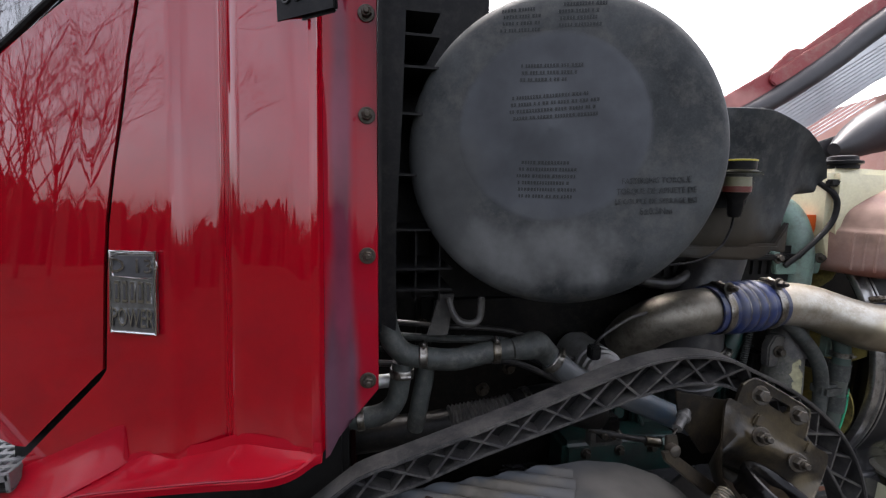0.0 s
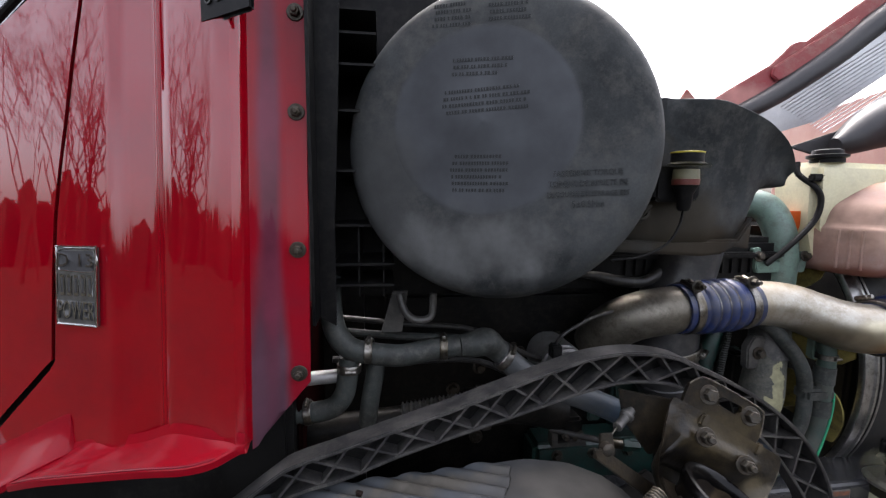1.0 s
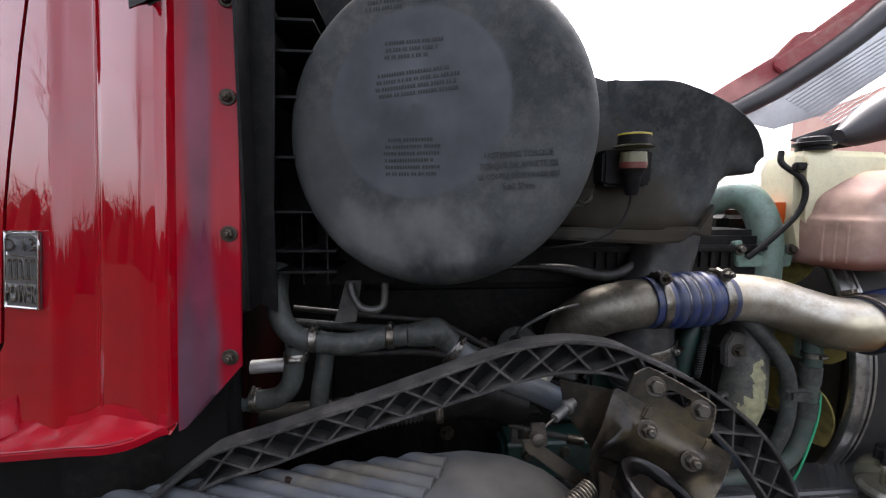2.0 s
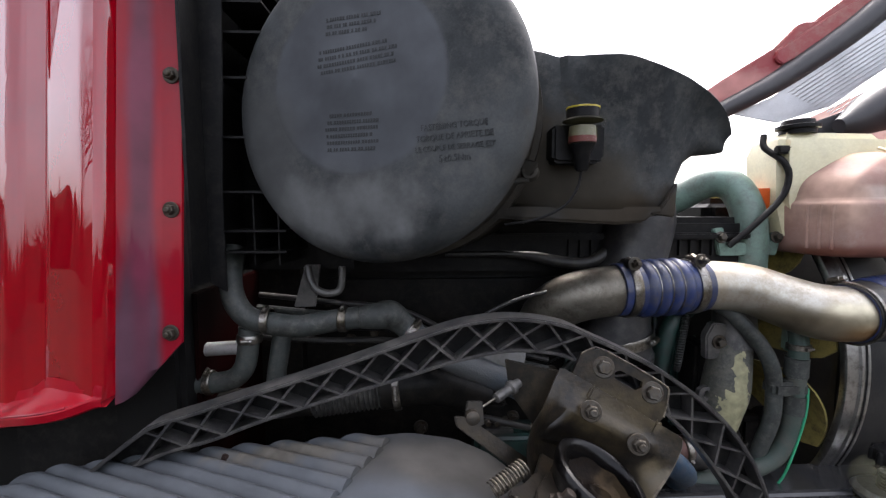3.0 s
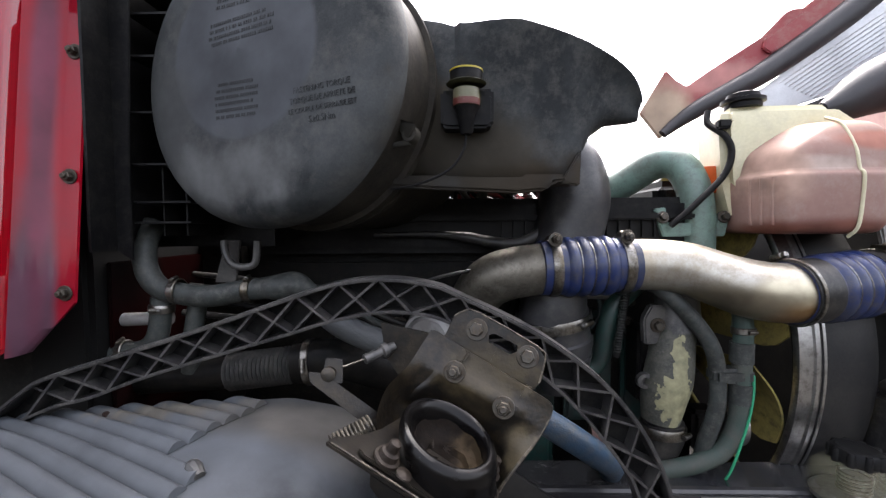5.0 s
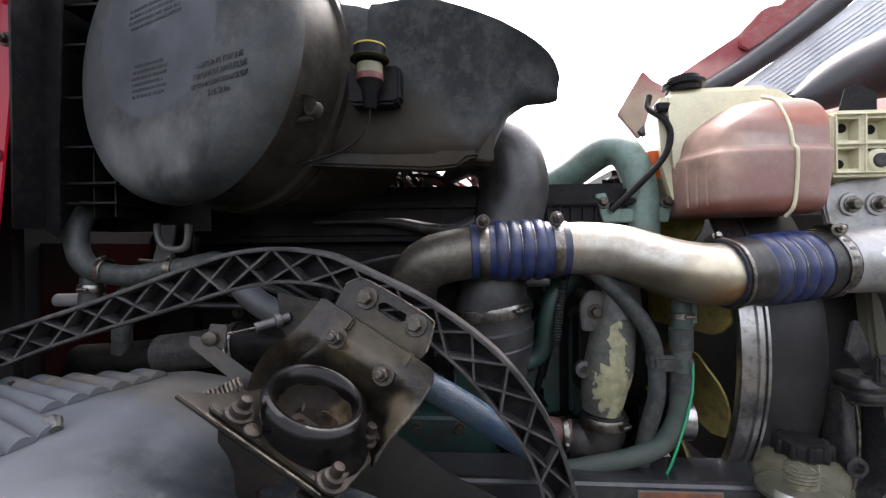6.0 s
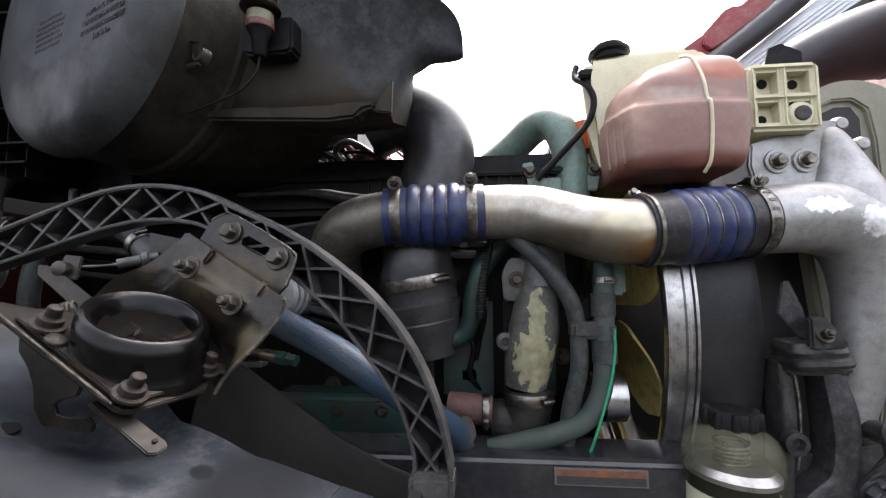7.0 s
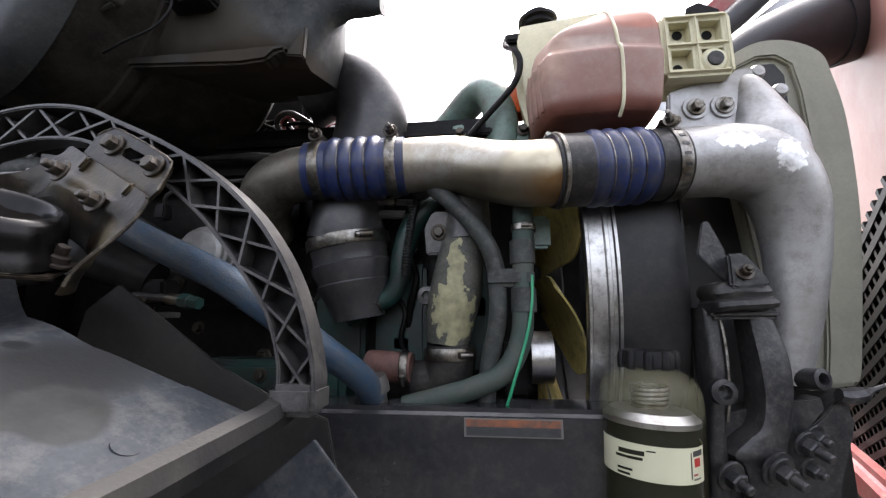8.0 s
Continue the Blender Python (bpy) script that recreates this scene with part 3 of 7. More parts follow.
rows = lip_rows([(-0.289, 0.558, 1.258), (-0.256, 0.546, 1.273), (-0.215, 0.534, 1.274), (-0.18, 0.522, 1.284), (-0.137, 0.494, 1.307), (-0.089, 0.468, 1.312), (-0.053, 0.455, 1.312), (-0.046, 0.456, 1.310)],
                [(-0.350, 0.532, 1.231), (-0.298, 0.511, 1.249), (-0.212, 0.482, 1.269), (-0.150, 0.453, 1.288), (-0.103, 0.435, 1.299), (-0.074, 0.436, 1.304), (-0.053, 0.450, 1.309), (-0.046, 0.455, 1.308)], 60)
bm = bmesh.new()
skin(bm, rows, closed=False)
LIP_RED = material("scuffed_red_paint", (0.25, 0.0010, 0.008), 0.42, dirt=(0.21, 0.004, 0.012), dirt_scale=6, grain=0.05, bump=0.03, coat=0.22, spec=0.08)
part("wheel_arch_lip", bm, LIP_RED, cab, "flared red wheel arch lip with a worn edge")
part("lip_edge", tube([r[6] for r in rows[2:-2:4]], 0.0013, 6, 2), FLANGE, cab, "paler worn edge of the lip")
left = lip_rows([(-0.475, 0.632, 1.198), (-0.426, 0.612, 1.224), (-0.362, 0.588, 1.258), (-0.301, 0.565, 1.290), (-0.290, 0.560, 1.285), (-0.2885, 0.558, 1.258)],
                [(-0.50, 0.590, 1.150), (-0.43, 0.560, 1.190), (-0.37, 0.542, 1.222), (-0.32, 0.545, 1.246), (-0.296, 0.552, 1.256), (-0.2885, 0.557, 1.257)], 40)
bm = bmesh.new()
skin(bm, left, closed=False)
part("arch_side", bm, LIP_RED, cab, "red moulding sloping back to the sill")
door_low = lambda x: float(np.interp(x, (-1.6, -0.5, -0.425, -0.289), (1.285, 1.262, 1.246, 1.368)))
door_high = lambda x: float(np.interp(x, (-1.6, -0.7, -0.55, -0.474, -0.36, -0.30, -0.289), (1.60, 1.66, 1.715, 1.762, 1.84, 1.895, 1.91)))
dx = [q[0] for q in spline([(-1.6,), (-1.0,), (-0.7,), (-0.6,), (-0.5,), (-0.42,), (-0.36,), (-0.335,), (-0.30,), (-0.289,)], 4)]
door = sheet("cab_door", dx, door_low, door_high, 40, lambda x, z: cab_y(x, z) - 0.002, 0.006, RED, cab, "glossy red door reflecting bare trees", lambda x, z: x + (max(door_edge(z), -0.322) + 0.289) * min(1, max(0, (x + 0.7) / 0.4)))
sheet("window_pane", dx, lambda x: door_high(x) - 0.02, lambda x: 2.05, 6, lambda x, z: cab_y(x, z) + 0.005, 0.004, GLASS_DARK, door, "dark tinted glass")
part("window_trim", tube([(x, cab_y(x, door_high(x)) - 0.002, door_high(x)) for x in dx[::3]], 0.005, 8, 3), BLACK_PLASTIC, door, "black rubber window trim")
sheet("door_jamb", [-0.36, -0.33, -0.30, -0.27, -0.24], lambda x: 1.26, lambda x: 2.05, 8, lambda x, z: cab_y(x, z) + 0.012, 0.01, BLACK_PLASTIC, cab)
sheet("door_jamb", [-0.475, -0.44, -0.40, -0.36, -0.33], lambda x: 1.215, lambda x: 1.42, 6, lambda x, z: cab_y(x, z) + 0.013, 0.006, BLACK_PLASTIC, cab)
sheet("sill", [-1.4, -1.0, -0.6, -0.5, -0.46], lambda x: 1.245, lambda x: 1.30, 6, lambda x, z: cab_y(x, z) + 0.02, 0.01, RED, cab)
# the return face and its bolted flange
bm = bmesh.new()
rows = []
for z in [1.292 + 0.76 * k / 24 for k in range(25)]:
    y = cab_y(-0.042, z)
    low = max(0.0, 1.345 - z)
    prof = [(-0.0425, y - 0.001), (-0.036, y + 0.006), (-0.018, y + 0.02), (-0.008, y + 0.026), (-0.004, y + 0.027), (0.018, y + 0.027), (0.019, y + 0.030)]
    rows.append([(min(a, -0.042 + max(0.004, 0.06 - low * 1.3)) if low else a, b, z) for a, b in prof])
skin(bm, rows, closed=False)
part("edge_flange", bm, FLANGE, cab, "red flange with purple-grey patches")
for z in (1.368, 1.52, 1.687, 1.806):
    y = cab_y(-0.042, z) + 0.026
    hexbolt((0.006, y, z), (0, -1, 0), 0.0065, cab, True, label="dark weathered bolt with washer", stud=0.003)
# black bracket let into the corner
inset = frame_of((-0.057, cab_y(-0.057, 1.804) - 0.001, 1.798), (0.073, -0.04, 0.008), (0, 0.1, 1))
latch = part("latch_plate", block((-0.038, -0.022, -0.003), (0.038, 0.03, 0.004), 0.004, inset), BLACK_PLASTIC, cab, "black plastic plate let into the panel")
for u in (-0.022, -0.008):
    part("socket", lathe(inset @ V((u, 0.002, 0.002)), inset.to_3x3() @ V((0, 0, 1)), [(0, 0.005), (0.004, 0.005), (0.004, 0.003), (0.001, 0.003)], 12), DARK_RUBBER, latch)
# engine badge
plaque = frame_of((-0.2725, cab_y(-0.2725, 1.470) - 0.0035, 1.470), (0.065, -0.028, 0.002), (0, 0.1, 1))
badge = part("badge", block((-0.0345, -0.050, -0.002), (0.0345, 0.050, 0.002), 0.0015, plaque), SILVER, cab, "chromed badge with raised lettering")
part("badge_rim", tube([plaque @ V((x, y, 0.0022)) for x, y in ((-0.030, -0.049), (0.0, -0.049), (0.031, -0.049), (0.0335, -0.046), (0.0335, 0.0), (0.0335, 0.046), (0.031, 0.049), (0.0, 0.049), (-0.031, 0.049), (-0.0335, 0.046), (-0.0335, 0.0), (-0.0335, -0.046), (-0.030, -0.049))], 0.0016, 8, 3), CHROME, badge, "bright rim")


def lettering(text, m, size, mat, parent, depth=0.0006, name="lettering", narrow=1.0):
    cu = bpy.data.curves.new(name, "FONT")
    cu.body, cu.size, cu.extrude, cu.align_x, cu.align_y, cu.resolution_u = text, size, depth, "CENTER", "CENTER", 2
    tmp = bpy.data.objects.new("tmp", cu)
    me = bpy.data.meshes.new_from_object(tmp)
    bpy.data.objects.remove(tmp)
    me.transform(m @ Matrix.Diagonal((narrow, 1, 1, 1)))
    me.materials.append(mat)
    ob = new(name, me)
    ob.parent = parent
    if parent.type == "EMPTY":
        ob.matrix_parent_inverse = Matrix.Translation(-parent.location)
    return ob


part("field", block((-0.029, 0.019, 0.0015), (0.029, 0.044, 0.0025), 0.0004, plaque), GRAPHITE, badge, "dark recessed field")
part("field_rim", tube([plaque @ V((x, y, 0.0026)) for x, y in ((-0.029, 0.019), (0.029, 0.019), (0.029, 0.044), (-0.029, 0.044), (-0.029, 0.019))], 0.0008, 6, 6), CHROME, badge)
lettering("D 13", plaque @ Matrix.Translation((0, 0.0315, 0.0032)), 0.024, CHROME, badge, 0.0010, narrow=1.35)
for k in range(5):
    part("raised_bar", block((-0.028 + 0.0118 * k, -0.013, 0.0015), (-0.0195 + 0.0118 * k, 0.014, 0.0030), 0.0010, plaque), CHROME, badge)
    part("bar_field", block((-0.0258 + 0.0118 * k, -0.009, 0.0028), (-0.0217 + 0.0118 * k, 0.010, 0.0033), 0.0004, plaque), GRAPHITE, badge)
lettering("POWER", plaque @ Matrix.Translation((0.0008, -0.0325, 0.0022)), 0.034, GRAPHITE, badge, 0.0006, narrow=0.57)
lettering("POWER", plaque @ Matrix.Translation((0, -0.0318, 0.0030)), 0.033, CHROME, badge, 0.0008, narrow=0.55)
# plain flat black wall behind the cowl
part("front_wall", block((-0.12, 0.57, 0.9), (-0.02, 2.4, 2.02), 0.01), FLAT_BLACK, cab)
# unseen block added above the cab to keep sky light off the engine
part("sky_blocker", block((-1.5, 0.74, 2.06), (-0.10, 2.4, 2.9), 0.05), RED, cab, "unseen red block above the cab, added to block the sky")
# red lower wall: the shade it stands in is put into its colour
part("lower_wall", block((-0.019, 0.60, 0.92), (-0.012, 1.6, 1.40), 0.002), material("shade_darkened_red_paint", (0.008, 0.002, 0.002), 0.7, dirt=(0.005, 0.004, 0.004), dirt_scale=6, spec=0.0), cab, "red lower wall, darkened for the shade it stands in")
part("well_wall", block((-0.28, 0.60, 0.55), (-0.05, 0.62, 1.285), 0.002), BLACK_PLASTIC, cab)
# flat black block draws the shade inside the wheel well
part("well_wall", block((-0.44, 0.685, 0.55), (-0.27, 0.70, 1.24), 0.002), FLAT_BLACK, cab)
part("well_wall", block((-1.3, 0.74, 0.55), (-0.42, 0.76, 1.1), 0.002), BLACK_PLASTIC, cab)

# ---- perforated step below the door ----
step = thing("cab_step", (-0.6, 0.62, 1.215), "perforated aluminium cab step", "step")
part("tread", block((-0.80, 0.60, 1.20), (-0.45, 0.80, 1.206), 0.002), SHROUD, step)
bm = bmesh.new()
for i in range(26):
    block((-0.80 + i * 0.0137, 0.60, 1.217), (-0.7945 + i * 0.0137, 0.80, 1.2245), 0.0, None, bm)
for i in range(12):
    block((-0.80, 0.60 + i * 0.0168, 1.216), (-0.452, 0.607 + i * 0.0168, 1.2255), 0.0, None, bm)
part("grating", bm, PERF, step, "punched aluminium grating", smooth=False)
part("side_rim", block((-0.456, 0.60, 1.20), (-0.450, 0.80, 1.2275), 0.001), PERF, step)

# ---- black ribbed cowl panel beside the filter ----
cowl = thing("cowl_panel", (0.06, 0.62, 1.42), "black moulded plastic cowl panel with stiffening ribs", "panel")
part("side_sheet", plate([(0.02, 1.42), (0.045, 1.405), (0.045, 1.55), (0.052, 1.70), (0.06, 1.95), (0.02, 1.95)], XZ @ Matrix.Translation((0, 0, -0.575)), 0.004, 0.001), BLACK_PLASTIC, cowl)
part("back_sheet", block((0.02, 0.70, 1.42), (0.20, 0.706, 1.95)), BLACK_PLASTIC, cowl)
part("inner_sheet", block((0.0195, 0.528, 1.42), (0.0235, 0.70, 1.95)), BLACK_PLASTIC, cowl)
for k, z in enumerate((1.46, 1.49, 1.545, 1.62, 1.70, 1.76, 1.80, 1.83)):
    part("rib", block((0.040, 0.585, z - 0.0016), ((0.125 if z < 1.55 else 0.082 + 0.02 * (z > 1.75)), 0.70, z + 0.0016)), BLACK_PLASTIC, cowl)
for x in (0.075, 0.11):
    part("rib", block((x - 0.0012, 0.60, 1.44), (x + 0.0012, 0.70, 1.545)), BLACK_PLASTIC, cowl)

# ---- air cleaner ----
cleaner = thing("air_cleaner", (0.272, 0.53, 1.455), "large round dusty black plastic air cleaner with a flared intake duct", "air filter")
LID_N = V((-math.sin(radians(20)), -math.cos(radians(20)), 0.06)).normalized()
LID_C = V((0.25, 0.52, 1.657))
LM = frame_of(LID_C, V((0, 0, 1)).cross(LID_N), LID_N.cross(V((0, 0, 1)).cross(LID_N)))
lid = lathe(LID_C - LID_N * 0.03, LID_N, [(-0.012, 0.203), (-0.010, 0.206), (0.0, 0.206), (0.012, 0.204), (0.022, 0.198), (0.029, 0.189), (0.033, 0.175), (0.0343, 0.150), (0.0345, 0.05), (0.0345, 0.0)], 96, caps=False)
lid_ob = part("lid", lid, HOUSING, cleaner, "round domed lid with moulded lettering")
DC = LM @ V((-0.014, 0.024, 0.0045))
part("centre_disc", lathe(DC, LID_N, [(-0.0004, 0.121), (0.0003, 0.116), (0.0007, 0.108), (0.0007, 0.006), (0.0022, 0.003), (0.0022, 0.0)], 96, caps=False), HOUSING, lid_ob)
body = lathe(LID_C - LID_N * 0.026, -LID_N, [(0, 0.20), (0.09, 0.196), (0.10, 0.196), (0.102, 0.204), (0.116, 0.204), (0.118, 0.198), (0.125, 0.198), (0.127, 0.203), (0.136, 0.203), (0.138, 0.197), (0.33, 0.19), (0.34, 0.18), (0.342, 0.0)], 96, caps=False)
part("drum", body, DRUM, cleaner, "dusty moulded filter drum")
raised = material("raised_plastic_lettering", (0.019, 0.021, 0.0215), 0.5, spec=0.2)
for k, (txt, sz) in enumerate((("FASTENING TORQUE", 0.0098), ("TORQUE DE APRIETE DE", 0.0098), ("LE COUPLE DE SERRAGE EST", 0.0088), ("5±0.5Nm", 0.0115))):
    lettering(txt, LM @ Matrix.Rotation(0.05, 4, "Z") @ Matrix.Translation((0.112, -0.046 - 0.0125 * k, 0.0046)), sz * 1.05, raised, lid_ob, 0.0006, narrow=0.82)


def text_bars(u, v, rows, width, gap, tilt=0.0):
    """Moulded lines too small to read, as plain raised bars in one block."""
    bm = bmesh.new()
    turn = Matrix.Rotation(tilt, 4, "Z")
    for r in range(rows):
        x = u + rng.uniform(0, 0.006)
        end = u + width * rng.uniform(0.75, 1.0)
        while x < end:
            w = rng.choice((0.0022, 0.0022, 0.0030))
            p = turn @ V((x, v - r * gap, 0))
            d = p.xy.length
            dd = (p.xy - V((-0.014, 0.024))).length
            high = 0.0052 if dd < 0.115 else float(np.interp(d, (0.14, 0.175, 0.189, 0.198), (0.0045, 0.0030, -0.001, -0.008)))
            block((x, v - r * gap, high - 0.001), (x + w, v - r * gap + gap * 0.5, high + 0.0006), 0.0, LM @ turn, bm)
            x += w + (0.0012 if rng.random() < 0.8 else 0.0032)
    part("raised_text", bm, raised, lid_ob, smooth=False)


text_bars(-0.055, -0.022, 6, 0.085, 0.0085)
text_bars(-0.065, 0.062, 4, 0.115, 0.0085, 0.06)
text_bars(-0.06, 0.098, 3, 0.08, 0.0085)
text_bars(-0.012, 0.172, 4, 0.06, 0.0085)
text_bars(-0.085, 0.168, 4, 0.055, 0.0085)
# intake duct: one skin from the drum to the flared mouth
def duct_ring(x):
    lo = float(np.interp(x, (0.40, 0.5, 0.6, 0.685, 0.695, 0.715, 0.74, 0.78, 0.79), (1.525, 1.512, 1.508, 1.510, 1.545, 1.585, 1.603, 1.607, 1.609)))
    hi = float(np.interp(x, (0.40, 0.46, 0.49, 0.51, 0.53, 0.56, 0.587, 0.615, 0.645, 0.67, 0.70, 0.72, 0.74, 0.755, 0.768, 0.776, 0.782, 0.786, 0.789), (1.765, 1.748, 1.740, 1.733, 1.729, 1.729, 1.7285, 1.725, 1.719, 1.713, 1.704, 1.697, 1.689, 1.681, 1.672, 1.664, 1.655, 1.646, 1.634)))
    yf = float(np.interp(x, (0.40, 0.5, 0.6, 0.69, 0.79), (0.60, 0.575, 0.575, 0.598, 0.630)))
    flare = float(np.interp(x, (0.40, 0.51, 0.56, 0.60, 0.70, 0.79), (0.0, 0.0, 0.013, 0.020, 0.022, 0.016)))
    yb = float(np.interp(x, (0.40, 0.6, 0.69, 0.705, 0.79), (0.78, 0.78, 0.76, 0.68, 0.665)))
    r = min(0.03, (hi - lo) * 0.3)
    pts = [(yb, lo + min(0.04, (hi - lo) * 0.4)), (yf + r, lo), (yf + r * 0.45, lo + r * 0.12), (yf + r * 0.12, lo + r * 0.45), (yf, lo + r)]
    for k in range(1, 10):
        s = k / 9
        pts.append((yf - flare * s ** 2.2 + (0.012 if flare < 0.001 else 0.0) * s ** 6, lo + r + (hi - lo - r) * s))
    y, z = pts[-1]
    pts += [(y + 0.0008, z + 0.0014), (y + 0.003, z + 0.0022), (y + 0.012, z + 0.002), (y + 0.04, z + 0.004), (yb, z)]
    return [(x, a, b) for a, b in pts]


bm = bmesh.new()
skin(bm, [duct_ring(x) for x in [0.40 + 0.0075 * k for k in range(48)] + [0.757, 0.762, 0.767, 0.771, 0.775, 0.779, 0.782, 0.784, 0.786, 0.788, 0.789]])
part("intake_duct", bm, HOUSING, cleaner, "dusty moulded intake duct with a flared mouth")
part("lower_ridge", plate([(0.42, 1.508), (0.60, 1.498), (0.64, 1.501), (0.652, 1.512), (0.668, 1.514), (0.668, 1.524), (0.42, 1.524)], XZ @ Matrix.Translation((0, 0, -0.592)), 0.03, 0.004), HOUSING, cleaner)
part("corner_rib", plate([(0.662, 1.512), (0.69, 1.508), (0.692, 1.56), (0.68, 1.54)], XZ @ Matrix.Translation((0, 0, -0.592)), 0.012, 0.002), HOUSING, cleaner)
part("lug", hull([[(0.398, 0.540, 1.592), (0.402, 0.536, 1.596), (0.406, 0.545, 1.590)], [(0.430, 0.520, 1.585), (0.437, 0.511, 1.588), (0.442, 0.525, 1.575)], [(0.452, 0.512, 1.560), (0.462, 0.503, 1.578), (0.466, 0.520, 1.560)]]), HOUSING, cleaner, "moulded triangular lug")
part("lug", tube([(0.385, 0.545, 1.560), (0.42, 0.525, 1.555), (0.455, 0.515, 1.558)], [0.002, 0.003, 0.004], 8), HOUSING, cleaner)
part("boss", lathe((0.457, 0.522, 1.567), (-0.3, -1, 0.1), [(0, 0.012), (0.012, 0.0095), (0.0125, 0.006), (0.006, 0.0055), (0.005, 0.0)], 18), HOUSING, cleaner, "moulded screw boss")
# restriction indicator
ind = V((0.527, 0.53, 1.60))
gauge = thing("filter_gauge", ind, "clear filter restriction gauge with yellow cap and red band", "gauge")
part("holder", plate([(-0.034, -0.026), (-0.026, -0.03), (0.03, -0.03), (0.037, -0.024), (0.037, 0.022), (-0.034, 0.02)], XZ @ Matrix.Translation((ind.x, ind.z + 0.012, -0.562)), 0.034, 0.004), BLACK_PLASTIC, gauge)
part("bowl", lathe(ind + V((0, 0, 0.004)), (0, 0, 1), [(0, 0.017), (0.004, 0.020), (0.022, 0.0195), (0.024, 0.029), (0.030, 0.031), (0.033, 0.025)], 28), CLEAR, gauge)
part("red_band", lathe(ind + V((0, 0, 0.006)), (0, 0, 1), [(0, 0.0175), (0.008, 0.018)], 24), material("dull_red_plastic", (0.10, 0.013, 0.013), 0.5), gauge)
part("white_core", lathe(ind + V((0, 0, 0.0142)), (0, 0, 1), [(0, 0.0175), (0.013, 0.0165)], 24), material("yellowed_white_plastic", (0.13, 0.125, 0.075), 0.5), gauge)
part("cap", lathe(ind + V((0, 0, 0.034)), (0, 0, 1), [(0, 0.026), (0.003, 0.021), (0.016, 0.021), (0.018, 0.018)], 24), BLACK_PLASTIC, gauge)
part("cap_ring", lathe(ind + V((0, 0, 0.049)), (0, 0, 1), [(0, 0.0216), (0.002, 0.0216), (0.0025, 0.018), (0, 0.018)], 24), YELLOW, gauge, "yellow ring")
part("stem", lathe(ind + V((0, 0, -0.03)), (0, 0, 1), [(0, 0.007), (0.004, 0.009), (0.024, 0.011), (0.035, 0.017)], 18), BLACK_PLASTIC, gauge)
part("cable", tube([ind + V(q) for q in ((0, 0, -0.028), (-0.004, 0, -0.05), (-0.022, -0.003, -0.075), (-0.06, -0.005, -0.093), (-0.10, 0.005, -0.10))], 0.0018, 8), BLACK_PLASTIC, gauge)

# ---- rubber elbow from the cleaner down to the turbo ----
elbow = thing("intake_elbow", (0.70, 0.79, 1.2), "thick black rubber intake elbow with dusty sheen", "hose")
part("hose", tube([(0.60, 0.80, 1.565), (0.655, 0.795, 1.585), (0.712, 0.79, 1.565), (0.735, 0.785, 1.51), (0.725, 0.783, 1.44), (0.70, 0.78, 1.36), (0.695, 0.775, 1.30), (0.69, 0.775, 1.27)], [0.06, 0.064, 0.066, 0.066, 0.064, 0.062, 0.062, 0.062], 32), RUBBER_SHEEN, elbow)
part("boot", lathe((0.692, 0.785, 1.302), (0.17, 0.05, -1), [(0, 0.066), (0.02, 0.0695), (0.045, 0.0695), (0.05, 0.0665), (0.066, 0.0665), (0.070, 0.0700), (0.082, 0.0685), (0.100, 0.0620), (0.103, 0.0640), (0.109, 0.0620), (0.128, 0.0545), (0.145, 0.048), (0.165, 0.044)], 36), RUBBER_SHEEN, elbow)
hose_clamp("clamp", (0.697, 0.7865, 1.272), (0.17, 0.05, -1), 0.0718, 0.021, elbow, (0.8, -1, 0))

# ---- charge air pipe ----
charge = thing("charge_air_pipe", (0.9, 0.70, 1.33), "heat-stained steel charge air pipe with blue silicone couplings", "pipe")
part("elbow", tube([(0.545, 0.79, 1.285), (0.552, 0.755, 1.325), (0.58, 0.722, 1.358), (0.63, 0.706, 1.374), (0.70, 0.704, 1.381)], [0.044, 0.045, 0.045, 0.0445, 0.044], 36), PIPE_DULL, charge, "dull stained steel elbow")
part("s_bend", tube([(0.79, 0.712, 1.383), (0.85, 0.709, 1.384), (0.90, 0.700, 1.378), (0.945, 0.685, 1.362), (0.985, 0.668, 1.348), (1.02, 0.657, 1.343), (1.055, 0.655, 1.343)], [0.0435, 0.0435, 0.044, 0.045, 0.047, 0.0475, 0.0475], 40), PIPE, charge, "brushed steel bend with brown heat stain")


def coupling(name, a, b, r, ends, humps):
    """A hump hose: blue silicone with wire rings between the humps, and darker ends."""
    a, b = V(a), V(b)
    way = (b - a).normalized()
    n = (b - a).length
    h0, h1 = humps
    prof = [(0, r), (0.001, r + 0.003), (h0 * n, r + 0.003)]
    for i in range(4):
        s = (h0 + (h1 - h0) * i / 4) * n
        e = (h0 + (h1 - h0) * (i + 1) / 4) * n
        for j in range(1, 9):
            prof.append((s + (e - s) * j / 8, r + 0.003 + 0.005 * abs(math.sin(math.pi * j / 8)) ** 0.7))
    prof += [(n - 0.001, r + 0.003), (n, r)]
    ob = part(name, lathe(a, way, prof, 48, caps=False), BLUE, charge, "blue ribbed silicone coupling")
    for i in range(1, 4):
        s = (h0 + (h1 - h0) * i / 4) * n
        ringp = [(s + 0.0013 * math.cos(q), r + 0.0038 + 0.0013 * math.sin(q)) for q in [j * math.pi / 3 for j in range(7)]]
        part("wire_ring", lathe(a, way, ringp, 48, caps=False), STEEL, ob, "bright wire ring")
    for s, e in ends:
        part("cuff", lathe(a + way * s * n, way, [(0, r + 0.002), (0, r + 0.0042), ((e - s) * n, r + 0.0042), ((e - s) * n, r + 0.002)], 48, caps=False), DARK_RUBBER, ob, "black rubber cuff")
    return ob


